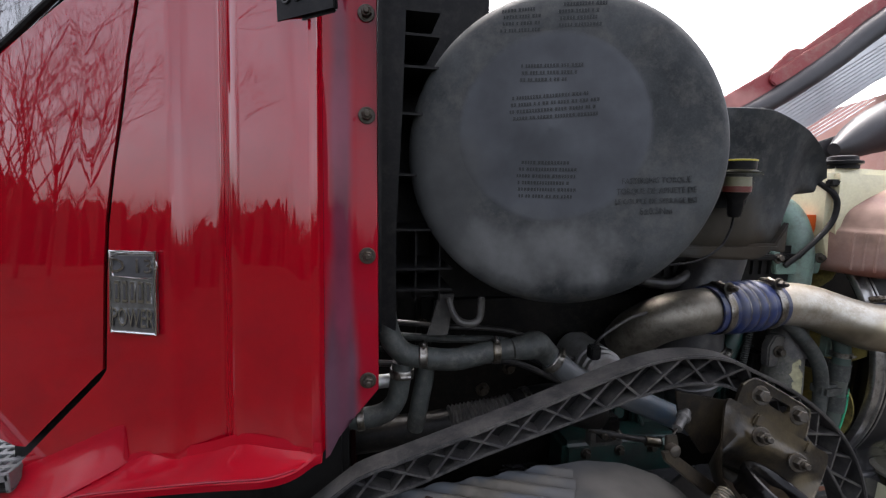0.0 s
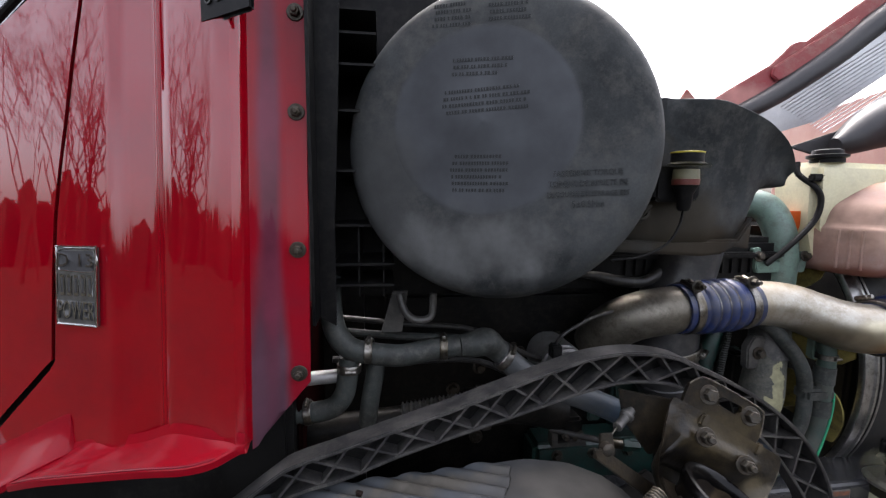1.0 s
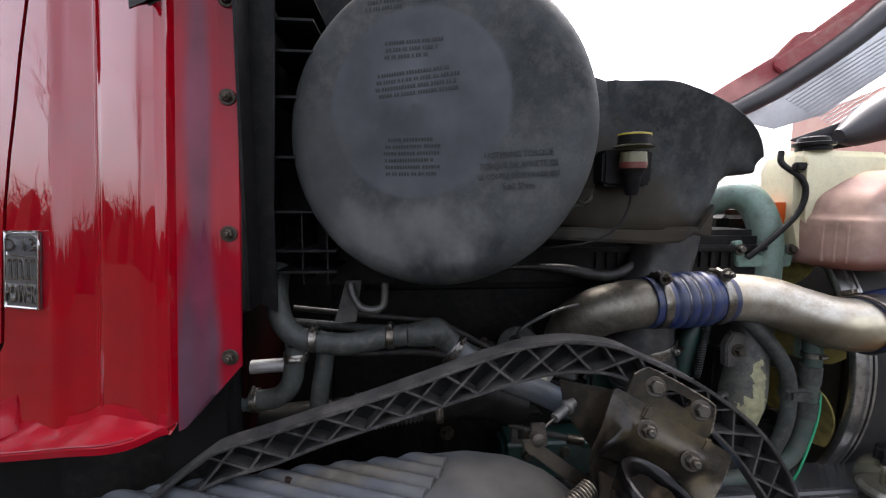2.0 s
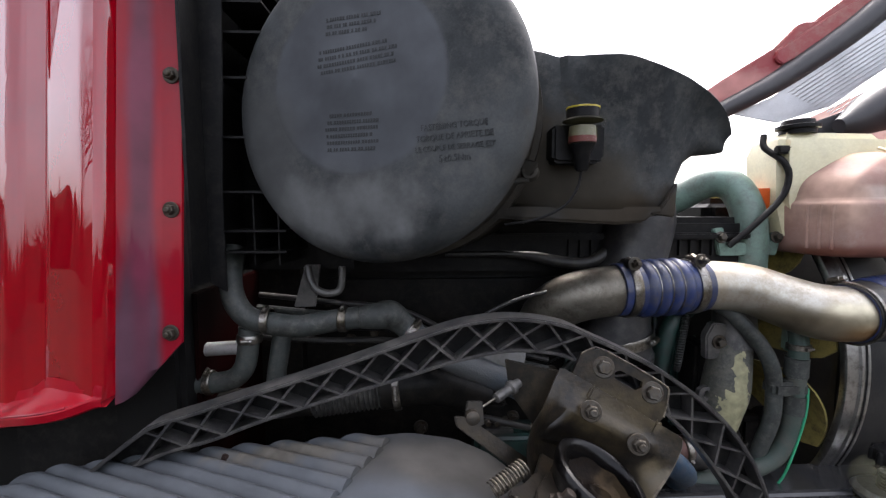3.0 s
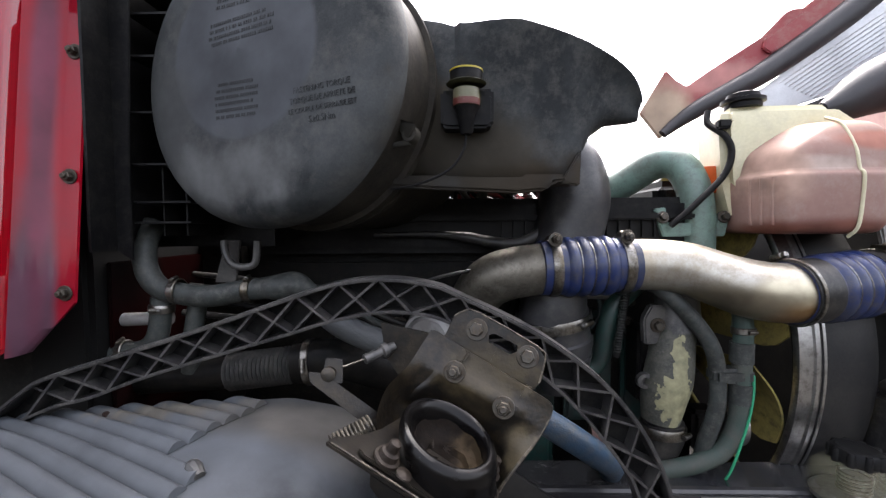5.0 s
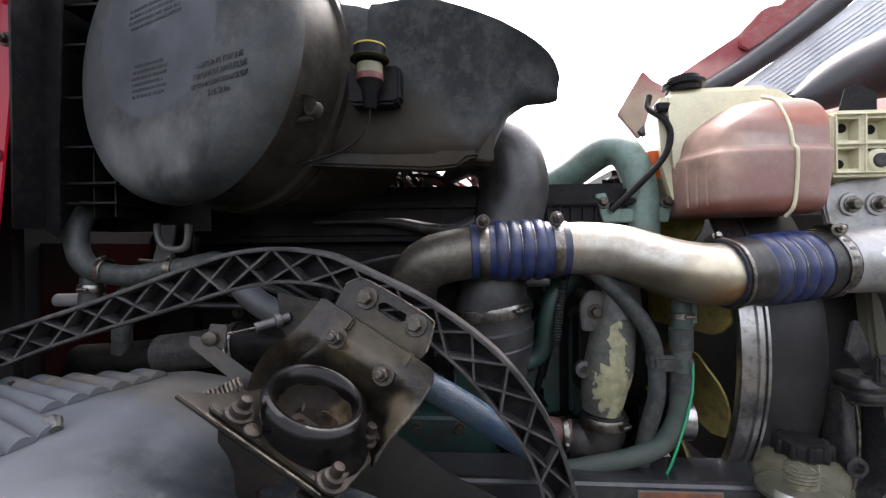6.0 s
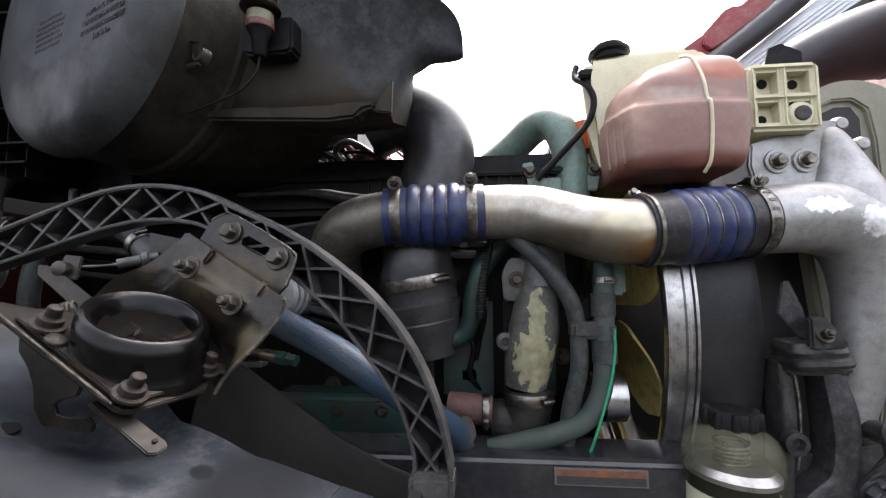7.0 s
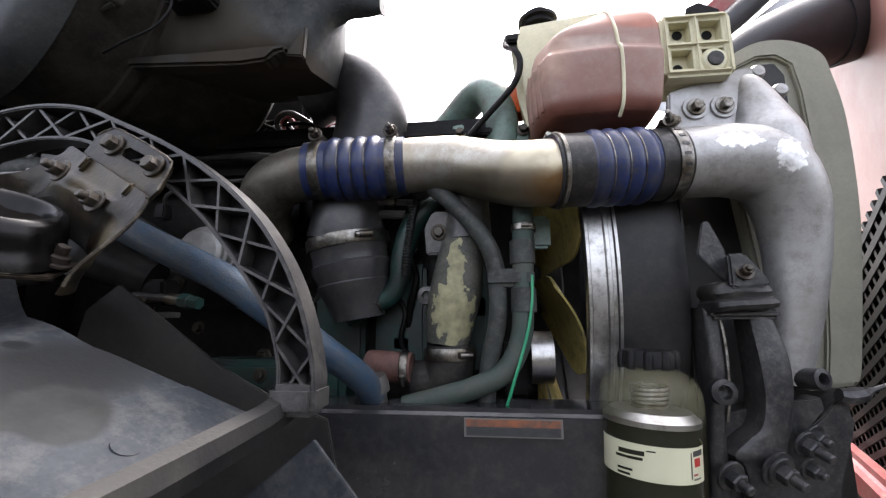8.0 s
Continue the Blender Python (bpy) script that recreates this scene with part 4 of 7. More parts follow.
C1A, C1B, C2A, C2B = V((0.655, 0.702, 1.379)), V((0.817, 0.712, 1.384)), V((1.037, 0.653, 1.343)), V((1.215, 0.686, 1.358))
coupling("coupling", C1A, C1B, 0.0438, (), (0.24, 0.76))
coupling("coupling", C2A, C2B, 0.0476, ((0.0, 0.25), (0.76, 1.0)), (0.27, 0.74))
for s in (0.13, 0.87):
    c = C1A.lerp(C1B, s)
    cl = hose_clamp("clamp", c, C1B - C1A, 0.0472, 0.016, charge, (0, -0.35, 1), "steel T-bolt clamp")
    hexbolt(c + V((0, -0.030, 0.049)), (0, -1, 0.1), 0.0075, cl, True, 0.01, name="nut", label="dirty clamp nut", stud=0.006)
    part("trunnion", block((-0.008, -0.02, -0.006), (0.008, 0.02, 0.006), 0.002, Matrix.Translation(c + V((0, -0.012, 0.049)))), BOLT, cl)
c = C2A.lerp(C2B, 0.93)
cl = hose_clamp("clamp", c, C2B - C2A, 0.0522, 0.017, charge, (0, -0.4, 1), "bright steel T-bolt clamp")
hexbolt(c + V((-0.002, -0.036, 0.052)), (-0.5, -1, 0.1), 0.006, cl, True, 0.012, STEEL, "nut", "bright clamp nut", 0.01)
part("trunnion", block((-0.012, -0.018, -0.003), (0.012, 0.022, 0.007), 0.002, Matrix.Translation(c + V((0.004, -0.014, 0.053)))), STEEL, cl)
way = (C2B - C2A).normalized()
for k in range(9):
    n = V((0, -math.sin(radians(20 + 15 * k)), math.cos(radians(20 + 15 * k))))
    n = (n - way * n.dot(way)).normalized()
    part("slot", block((-0.0045, -0.0022, -0.0004), (0.0045, 0.0022, 0.0004), 0.0, frame_of(c + n * 0.0551, way, n.cross(way))), CASTIRON, cl, smooth=False)
hose_clamp("clamp", C2A.lerp(C2B, 0.04), C2B - C2A, 0.0522, 0.006, charge, (0, 0.4, 1), "narrow steel band")
# cast end tank
cooler = thing("charge_air_cooler", (1.38, 0.72, 1.0), "grey cast aluminium charge air cooler end tank with scuffed paint", "cooler")
part("inlet", tube([(1.20, 0.684, 1.357), (1.25, 0.69, 1.361), (1.30, 0.695, 1.362), (1.345, 0.70, 1.350), (1.371, 0.706, 1.31), (1.379, 0.712, 1.25), (1.374, 0.716, 1.18), (1.362, 0.72, 1.11), (1.35, 0.725, 1.05)],
                   [0.050, 0.051, 0.053, 0.055, 0.050, 0.042, 0.036, 0.031, 0.026], 40), CAST, cooler)
bm = bmesh.new()
skin(bm, [[((x0 + x1) / 2 + (x1 - x0) / 2 * math.cos(k * math.pi / 12), yc - d * math.sin(k * math.pi / 12), z + lean * math.sin(k * math.pi / 12)) for k in range(24)]
          for x0, x1, z, yc, d, lean in [tuple(q) for q in spline([(1.296, 1.410, 1.350, 0.72, 0.070, 0.0), (1.302, 1.409, 1.395, 0.722, 0.066, 0.0), (1.310, 1.400, 1.428, 0.726, 0.056, 0.002), (1.315, 1.385, 1.460, 0.728, 0.046, 0.003), (1.318, 1.368, 1.490, 0.730, 0.036, 0.003), (1.324, 1.358, 1.503, 0.732, 0.026, 0.0), (1.333, 1.350, 1.506, 0.734, 0.012, 0.0)], 4)]])
part("gusset", bm, CAST, cooler, "cast horn running up from the pipe")
part("ear", plate([(1.225, 1.478), (1.222, 1.445), (1.23, 1.41), (1.35, 1.40), (1.35, 1.512), (1.325, 1.510)], XZ @ Matrix.Translation((0, 0, -0.707)), 0.012, 0.003), CAST, cooler)
for x in (1.260, 1.300):
    part("pad", lathe((x, 0.703, 1.450), (0, -1, 0), [(0, 0.019), (0.006, 0.018), (0.007, 0.0)], 24), CAST, cooler)
    hexbolt((x, 0.696, 1.450), (0, -1, 0), 0.0085, cooler, True, label="zinc-plated bolt with washer", mat=STEEL)
for x, z in ((1.358, 1.506), (1.386, 1.474)):
    part("boss", lathe((x, 0.715, z), (0, -1, 0.1), [(0, 0.012), (0.008, 0.0110), (0.012, 0.0085), (0.013, 0.0)], 20), CAST, cooler)
hexbolt((1.358, 0.702, 1.128), (0, -1, 0), 0.007, cooler, False, mat=WHITE, label="white painted plug")

# ---- radiator side, shroud and fan ----
radiator = thing("radiator", (1.45, 0.8, 0.95), "grey-beige moulded radiator side tank", "radiator")
OUT = [(1.41, 1.03), (1.482, 1.04), (1.492, 1.075), (1.517, 1.24), (1.526, 1.34), (1.527, 1.46), (1.517, 1.535), (1.505, 1.577), (1.462, 1.602), (1.413, 1.604), (1.37, 1.585), (1.345, 1.56), (1.33, 1.50), (1.36, 1.20)]
part("side_tank", plate([(1.36, 1.20), (1.41, 1.03)] + [tuple(q) for q in spline(OUT[1:-1], 4)], XZ @ Matrix.Translation((0, 0, -0.80)), 0.05, 0.012), BEIGE, radiator)
part("raised_frame", plate([(1.352, 1.545), (1.395, 1.566), (1.425, 1.567), (1.447, 1.55), (1.455, 1.50), (1.462, 1.30), (1.44, 1.10), (1.43, 1.04), (1.445, 1.04), (1.458, 1.10), (1.478, 1.30), (1.472, 1.51), (1.458, 1.565), (1.43, 1.585), (1.39, 1.582), (1.352, 1.56)], XZ @ Matrix.Translation((0, 0, -0.772)), 0.012, 0.003), BEIGE, radiator)
# dark plate inside the raised frame draws a recess's shade
part("recess_shade", plate([(1.36, 1.48), (1.365, 1.54), (1.40, 1.556), (1.425, 1.556), (1.438, 1.535), (1.438, 1.46)], XZ @ Matrix.Translation((0, 0, -0.7735)), 0.006, 0.001), SHROUD, radiator)
part("core", block((1.36, 0.83, 0.42), (1.50, 1.96, 1.56), 0.01), SHROUD, radiator)
part("side_plate", block((1.19, 0.80, 0.92), (1.40, 0.83, 1.44), 0.008), SHROUD, radiator)
for x in (1.215, 1.235):
    part("shroud_edge", block((x, 0.73, 0.95), (x + 0.006, 0.80, 1.40), 0.002), SHROUD, radiator)
shroud = thing("fan_shroud", (1.2, 1.1, 0.8), "black plastic fan shroud with a bright aluminium ring", "fan shroud")
AX = V((1.097, 1.09, 1.20))
part("barrel", lathe(AX + V((0.03, 0, 0)), (1, 0, 0), [(0, 0.394), (0, 0.40), (0.05, 0.402), (0.085, 0.398), (0.10, 0.39), (0.09, 0.385), (0.03, 0.388)], 96, caps=False), SHROUD, shroud)
part("ring", lathe(AX, (1, 0, 0), [(-0.012, 0.390), (-0.012, 0.398), (-0.010, 0.402), (-0.006, 0.402), (-0.004, 0.398), (0.016, 0.398), (0.018, 0.402), (0.023, 0.402), (0.025, 0.398), (0.031, 0.398), (0.032, 0.401), (0.036, 0.401), (0.036, 0.39)], 160, caps=False), RIM, shroud, "bright extruded aluminium ring")
part("ring_liner", lathe(AX, (1, 0, 0), [(-0.0125, 0.3895), (-0.0125, 0.3885), (0.038, 0.3885), (0.038, 0.3895)], 96, caps=False), SHROUD, shroud)
fan = thing("cooling_fan", (1.1, 1.1, 1.2), "dirty yellow plastic engine cooling fan", "fan")
part("hub", lathe((1.03, 1.09, 1.20), (1, 0, 0), [(-0.03, 0.05), (-0.03, 0.19), (-0.01, 0.195), (0.0, 0.15), (0.06, 0.14), (0.07, 0.1)], 48), SHROUD, fan)
for k in range(12):
    a = radians(30 * k + 12)
    bm = bmesh.new()
    rows = []
    for s in range(12):
        f = s / 11
        r = 0.11 + 0.275 * f
        w = (0.03 + 0.170 * f) * (1 - 0.30 * max(0.0, f - 0.8) ** 2 / 0.04)
        row = []
        for t in [-0.5 + q / 10 for q in range(11)]:
            b = a + t * w / r * 0.9
            row.append((1.022 + 0.040 * f + t * 0.040 + 0.016 * (1 - 4 * t * t), 1.09 + r * math.cos(b), 1.20 + r * math.sin(b)))
        rows.append(row + [(x + 0.004, y, z) for x, y, z in row[::-1]])
    skin(bm, rows)
    part("blade", bm, FAN, fan)

# ---- coolant tank ----
tank = thing("coolant_tank", (1.12, 0.75, 1.43), "translucent cream coolant tank part filled with pink coolant", "coolant tank")


# upper cream body, then the coolant-filled lower front
part("body", rounded(hull([[(1.02, 0.755, 1.455), (1.21, 0.705, 1.455), (1.21, 0.88, 1.455), (1.03, 0.88, 1.455)],
                           [(1.0, 0.76, 1.53), (1.215, 0.705, 1.53), (1.215, 0.88, 1.53), (1.02, 0.88, 1.53)],
                           [(0.99, 0.755, 1.62), (1.10, 0.715, 1.635), (1.217, 0.705, 1.605), (1.217, 0.88, 1.605), (1.01, 0.88, 1.63)][0:1] + [(1.217, 0.70, 1.605), (1.217, 0.88, 1.605), (1.01, 0.88, 1.63)],
                           [(1.0, 0.765, 1.668), (1.17, 0.73, 1.66), (1.17, 0.87, 1.66), (1.02, 0.87, 1.668)]]), 0.014), TANK, tank)
def tight(ring, d=0.0035):
    """Each corner of a ring doubled, so that a smoothed shell keeps its edges."""
    out = []
    for i, c in enumerate(ring):
        a, b = V(ring[i - 1]) - V(c), V(ring[(i + 1) % len(ring)]) - V(c)
        out += [V(c) + a.normalized() * min(d, a.length * 0.4), V(c) + b.normalized() * min(d, b.length * 0.4)]
    return out


def tank_ring(z, left, fx, fy, right, ry, back=0.83):
    """A level of the coolant-filled front: side wall, bowed front wall, far wall."""
    return tight([(left, 0.725, z), (fx, fy, z), (1.142, fy - 0.007, z), (right, ry, z), (right + 0.002, back, z), (left, back, z)])


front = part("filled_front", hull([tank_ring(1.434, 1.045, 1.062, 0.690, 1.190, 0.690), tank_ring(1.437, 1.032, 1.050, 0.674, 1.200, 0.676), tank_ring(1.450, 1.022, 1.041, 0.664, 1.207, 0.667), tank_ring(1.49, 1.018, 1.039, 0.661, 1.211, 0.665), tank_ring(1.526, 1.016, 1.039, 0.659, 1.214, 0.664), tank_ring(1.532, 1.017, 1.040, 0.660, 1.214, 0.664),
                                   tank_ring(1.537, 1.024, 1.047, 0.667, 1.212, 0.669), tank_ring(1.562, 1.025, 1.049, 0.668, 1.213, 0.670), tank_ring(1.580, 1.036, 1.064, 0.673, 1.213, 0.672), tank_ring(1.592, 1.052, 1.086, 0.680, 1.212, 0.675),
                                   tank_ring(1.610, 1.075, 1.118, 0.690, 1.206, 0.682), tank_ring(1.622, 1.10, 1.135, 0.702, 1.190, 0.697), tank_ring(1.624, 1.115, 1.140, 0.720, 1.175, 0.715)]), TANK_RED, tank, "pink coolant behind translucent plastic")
soft = front.modifiers.new("soft", "SUBSURF")
soft.levels = soft.render_levels = 2
for k in range(3):
    part("moulded_rib", tube([(1.022 + 0.006 * k, 0.722 - 0.018 * k, 1.45), (1.0195 + 0.006 * k, 0.721 - 0.018 * k, 1.49), (1.019 + 0.006 * k, 0.7205 - 0.018 * k, 1.528)], 0.0028, 8), TANK_RED, front)
part("seam", tube([(1.136, 0.715, 1.630), (1.139, 0.692, 1.618), (1.141, 0.679, 1.60), (1.143, 0.664, 1.568), (1.145, 0.659, 1.538), (1.146, 0.652, 1.528), (1.147, 0.654, 1.49), (1.145, 0.658, 1.447), (1.142, 0.672, 1.430)], 0.0027, 10), TANK, tank, "cream moulded seam")
part("cap", lathe((1.045, 0.785, 1.665), (-0.02, 0, 1), [(0, 0.030), (0.008, 0.030), (0.010, 0.036), (0.016, 0.036), (0.018, 0.028), (0.026, 0.026), (0.028, 0.02)], 28), BLACK_PLASTIC, tank, "black screw cap")
part("neck_bracket", block((0.985, 0.755, 1.625), (1.03, 0.77, 1.64), 0.003), BLACK_PLASTIC, tank)
part("bracket_lattice", rounded(block((1.213, 0.698, 1.490), (1.312, 0.706, 1.593)), 0.003, 2), TANK, tank, "cream lattice bracket")
for x in (1.219, 1.262, 1.306):
    part("rib", rounded(block((x - 0.0065, 0.674, 1.492), (x + 0.0065, 0.76, 1.591)), 0.0058, 3), TANK, tank)
for z in (1.497, 1.541, 1.587):
    part("rib", rounded(block((1.213, 0.675, z - 0.0065), (1.312, 0.76, z + 0.0065)), 0.0058, 3), TANK, tank)
part("corner", lathe((1.285, 0.704, 1.515), (0, -1, 0), [(0, 0.021), (0.024, 0.019), (0.027, 0.016), (0.028, 0.0)], 24), TANK, tank, "round boss in the lattice corner")
for x, z in ((1.287, 1.567), (1.244, 1.570), (1.240, 1.513)):
    part("hole", lathe((x, 0.6975, z), (0, -1, 0), [(0, 0.0075), (0.0008, 0.0075), (0.0008, 0.0)], 16, caps=False), FLAT_BLACK, tank)
part("grommet", lathe((1.285, 0.677, 1.515), (0, -1, 0), [(0, 0.0115), (0.003, 0.011), (0.004, 0.007), (0.002, 0.0)], 18), DARK_RUBBER, tank)
part("sensor_hose", tube([(0.99, 0.80, 1.665), (0.985, 0.79, 1.64), (1.0, 0.76, 1.61), (1.008, 0.755, 1.58), (0.995, 0.755, 1.54), (0.95, 0.76, 1.49), (0.91, 0.77, 1.45)], 0.0058, 12), BLACK_PLASTIC, tank)
part("drain_funnel", lathe((1.005, 0.82, 1.512), (0.0, 0.0, 1), [(0, 0.02), (0.02, 0.028), (0.05, 0.03)], 24), ORANGE, tank, "orange plastic drain")

# ---- grey-green water pipe ----
water = thing("water_pipe", (0.95, 0.82, 1.4), "pale green painted water pipe with a bolted clamp", "pipe")
part("pipe", tube([(0.80, 0.95, 1.50), (0.87, 0.90, 1.54), (0.92, 0.86, 1.575), (0.95, 0.83, 1.57), (0.968, 0.81, 1.53), (0.975, 0.80, 1.47), (0.975, 0.80, 1.36)], 0.031, 24), GREEN_PIPE, water)
part("clip", plate([(0.885, 1.482), (0.90, 1.43), (1.015, 1.43), (1.025, 1.475), (1.005, 1.475), (1.0, 1.455), (0.91, 1.455), (0.905, 1.485)], XZ @ Matrix.Translation((0, 0, -0.785)), 0.012, 0.002), GREEN_PIPE, water)
for x in (0.899, 1.011):
    hexbolt((x, 0.778, 1.466), (0, -1, 0.2), 0.0075, water)

# ---- engine ----
engine = thing("engine", (0.5, 1.1, 0.8), "dark oily diesel engine with green block and black valve cover", "engine")
part("valve_cover", block((0.10, 0.79, 1.40), (0.96, 1.25, 1.505), 0.012), BLACK_PLASTIC, engine, "black plastic valve cover")
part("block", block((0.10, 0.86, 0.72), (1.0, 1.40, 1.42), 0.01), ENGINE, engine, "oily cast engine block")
# added dark block that closes a bright gap behind the engine
part("rear_filler", block((-0.25, 0.84, 0.72), (0.10, 1.40, 1.45), 0.03), ENGINE, engine)
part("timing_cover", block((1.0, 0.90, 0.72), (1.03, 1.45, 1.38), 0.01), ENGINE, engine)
# added dark tray that hides the bright ground below
part("dark_undertray", block((-0.6, 0.74, 0.66), (1.5, 1.98, 0.74), 0.02), ENGINE, engine)
for k in range(7):
    if k > 3:
        part("side_cover", rounded(block((0.16 + 0.115 * k, 0.835, 1.05), (0.255 + 0.115 * k, 0.862, 1.24)), 0.008, 2), GREEN, engine, "dark green cover")
    hexbolt((0.17 + 0.115 * k, 0.836, 1.255), (0, -1, 0), 0.008, engine, True)
part("oil_cooler", rounded(block((0.42, 0.78, 0.97), (0.70, 0.86, 1.07)), 0.012, 3), GREEN, engine, "green oil cooler cover")
for x in (0.47, 0.55, 0.63):
    hexbolt((x, 0.78, 1.045), (0, -1, 0), 0.008, engine)
for k in range(16):
    part("cover_rib", block((0.60 + 0.022 * k, 0.783, 1.43), (0.604 + 0.022 * k, 0.792, 1.462)), BLACK_PLASTIC, engine)
part("cover_edge", rounded(block((0.10, 0.775, 1.462), (0.96, 0.80, 1.475)), 0.003, 2), BLACK_PLASTIC, engine)
# added dark wall that shuts out the sky beyond the engine
part("far_wall", block((-0.02, 1.95, 0.5), (1.5, 2.0, 1.57), 0.01), BLACK_PLASTIC, engine, "dark wall added across the far side of the bay")
for k in range(22):
    a = rng.uniform(0.36, 0.66)
    z = 1.515 + rng.uniform(0, 0.035)
    y = rng.uniform(0.84, 0.93)
    part("harness", tube([(a, y, 1.50), (a + rng.uniform(-0.03, 0.03), y - 0.02, z), (a + rng.uniform(0.0, 0.06), y - 0.03, z + rng.uniform(-0.015, 0.02)), (a + rng.uniform(0.05, 0.12), y, 1.50)], rng.choice((0.003, 0.004, 0.006)), 8),
         (RED_FADED, BLACK_PLASTIC, GREY_HOSE, CASTIRON)[k % 4], engine)
for k in range(6):
    x = 0.42 + 0.05 * k
    part("injector", lathe((x, 0.90, 1.50), (0.2 * math.sin(k), -0.2, 1), [(0, 0.012), (0.02, 0.012), (0.021, 0.008), (0.04, 0.007)], 12), CASTIRON, engine)
part("connector", lathe((0.565, 0.85, 1.508), (0.25, 0, 1), [(0, 0.012), (0.034, 0.012), (0.035, 0.009), (0.042, 0.009)], 16), PEEL, engine, "cream connector")
part("upper_cover", rounded(block((0.93, 0.87, 1.36), (1.03, 1.36, 1.545)), 0.02, 3), BLACK_PLASTIC, engine)
# added dark blocks that hide the sky behind the wires
part("sky_gap_filler", rounded(block((0.15, 0.97, 1.49), (0.52, 1.22, 1.74)), 0.015, 2), ENGINE, engine)
part("sky_gap_filler", rounded(block((0.50, 1.0, 1.49), (0.60, 1.22, 1.56)), 0.015, 2), ENGINE, engine)
for k in range(26):
    x, z = rng.uniform(0.12, 0.97), rng.uniform(1.05, 1.37)
    hexbolt((x, 0.859, z), (0, -1, 0), rng.choice((0.006, 0.008, 0.010)), engine, True)
for k in range(10):
    x, z = rng.uniform(0.58, 0.92), rng.uniform(1.08, 1.36)
    part("wire", tube([(x, 0.85, z), (x + rng.uniform(-0.05, 0.05), 0.825, z - 0.05), (x + rng.uniform(-0.06, 0.06), 0.83, z - 0.11), (x + rng.uniform(-0.08, 0.08), 0.85, z - 0.16)], rng.choice((0.003, 0.005, 0.007)), 8), (BLACK_PLASTIC, GREEN, GREY_HOSE)[k % 3], engine)
for k in range(8):
    x, z = rng.uniform(0.55, 0.95), rng.uniform(1.08, 1.33)
    part("fitting", rounded(block((x, 0.835, z), (x + rng.uniform(0.015, 0.04), 0.862, z + rng.uniform(0.015, 0.05))), 0.004, 2), (ENGINE, GREEN)[k % 2], engine)
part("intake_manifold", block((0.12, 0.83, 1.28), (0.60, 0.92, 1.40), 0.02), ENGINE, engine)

# ---- frame rail ----
rail = thing("frame_rail", (0.4, 0.7, 0.8), "black oily steel frame rail", "frame")
part("rail", rounded(block((-1.0, 0.655, 0.74), (1.205, 0.75, 1.020)), 0.010, 3), FRAME, rail, "oily black frame side")
part("mount", block((0.3, 0.72, 0.72), (0.42, 0.90, 0.98), 0.01), FRAME, rail)
decal = part("warning_decal", block((0.91, 0.651, 0.986), (1.037, 0.6545, 1.009), 0.0), material("grimy_white_vinyl", (0.11, 0.105, 0.095), 0.5), rail, "worn orange and white warning decal", False)
part("decal_header", block((0.913, 0.6500, 0.999), (1.034, 0.6512, 1.008)), ORANGE_INK, decal, smooth=False)
part("decal_field", block((0.913, 0.6500, 0.988), (1.034, 0.6512, 0.9985)), GRAPHITE, decal, smooth=False)
for k in range(4):
    part("printed_bar", block((0.917, 0.6494, 0.9895 + 0.0022 * k), (0.968 - 0.006 * (k % 2), 0.6501, 0.9905 + 0.0022 * k)), GREY_HOSE, decal, smooth=False)
    part("printed_bar", block((0.978, 0.6494, 0.9895 + 0.0022 * k), (1.03 - 0.008 * (k % 3), 0.6501, 0.9905 + 0.0022 * k)), GREY_HOSE, decal, smooth=False)
# ---- ribbed support arm ----
arm = thing("support_arm", (0.77, 0.485, 1.06), "curved black nylon support arm with triangular ribs", "support arm")
RAIL = spline([(-0.107, 1.186, -0.107, 1.180), (-0.021, 1.252, -0.030, 1.213), (0.004, 1.266, 0.014, 1.231), (0.047, 1.279, 0.061, 1.243), (0.114, 1.300, 0.123, 1.266), (0.182, 1.321, 0.187, 1.286), (0.25, 1.344, 0.252, 1.305),
               (0.317, 1.367, 0.31, 1.322), (0.372, 1.383, 0.36, 1.337), (0.43, 1.388, 0.42, 1.348), (0.487, 1.380, 0.475, 1.345), (0.522, 1.365, 0.51, 1.333), (0.593, 1.331, 0.57, 1.302), (0.65, 1.294, 0.622, 1.265),
               (0.70, 1.250, 0.66, 1.228), (0.740, 1.195, 0.697, 1.182), (0.765, 1.137, 0.725, 1.140), (0.778, 1.08, 0.740, 1.090), (0.775, 1.062, 0.739, 1.057)], 8)
run = np.concatenate([[0], np.cumsum([math.hypot(b[0] + b[2] - a[0] - a[2], b[1] + b[3] - a[1] - a[3]) / 2 for a, b in zip(RAIL, RAIL[1:])])])
even = [[float(np.interp(t, run, [q[k] for q in RAIL])) for k in range(4)] for t in np.linspace(0, run[-1], 85)]
UP, LO = [(q[0], q[1]) for q in even], [(q[2], q[3]) for q in even]
Y0, Y1 = 0.472, 0.500


def strip(bm, a, b, y0, y1, t):
    """A thin rib between two points of the arm, standing out from its web."""
    a, b = V((a[0], 0, a[1])), V((b[0], 0, b[1]))
    d = (b - a).normalized()
    n = V((-d.z, 0, d.x)) * t / 2
    vs = [bm.verts.new(V((q.x, y, q.z))) for y in (y0, y1) for q in (a + n, b + n, b - n, a - n)]
    for f in ((0, 1, 2, 3), (7, 6, 5, 4), (0, 4, 5, 1), (1, 5, 6, 2), (2, 6, 7, 3), (3, 7, 4, 0)):
        bm.faces.new([vs[k] for k in f])


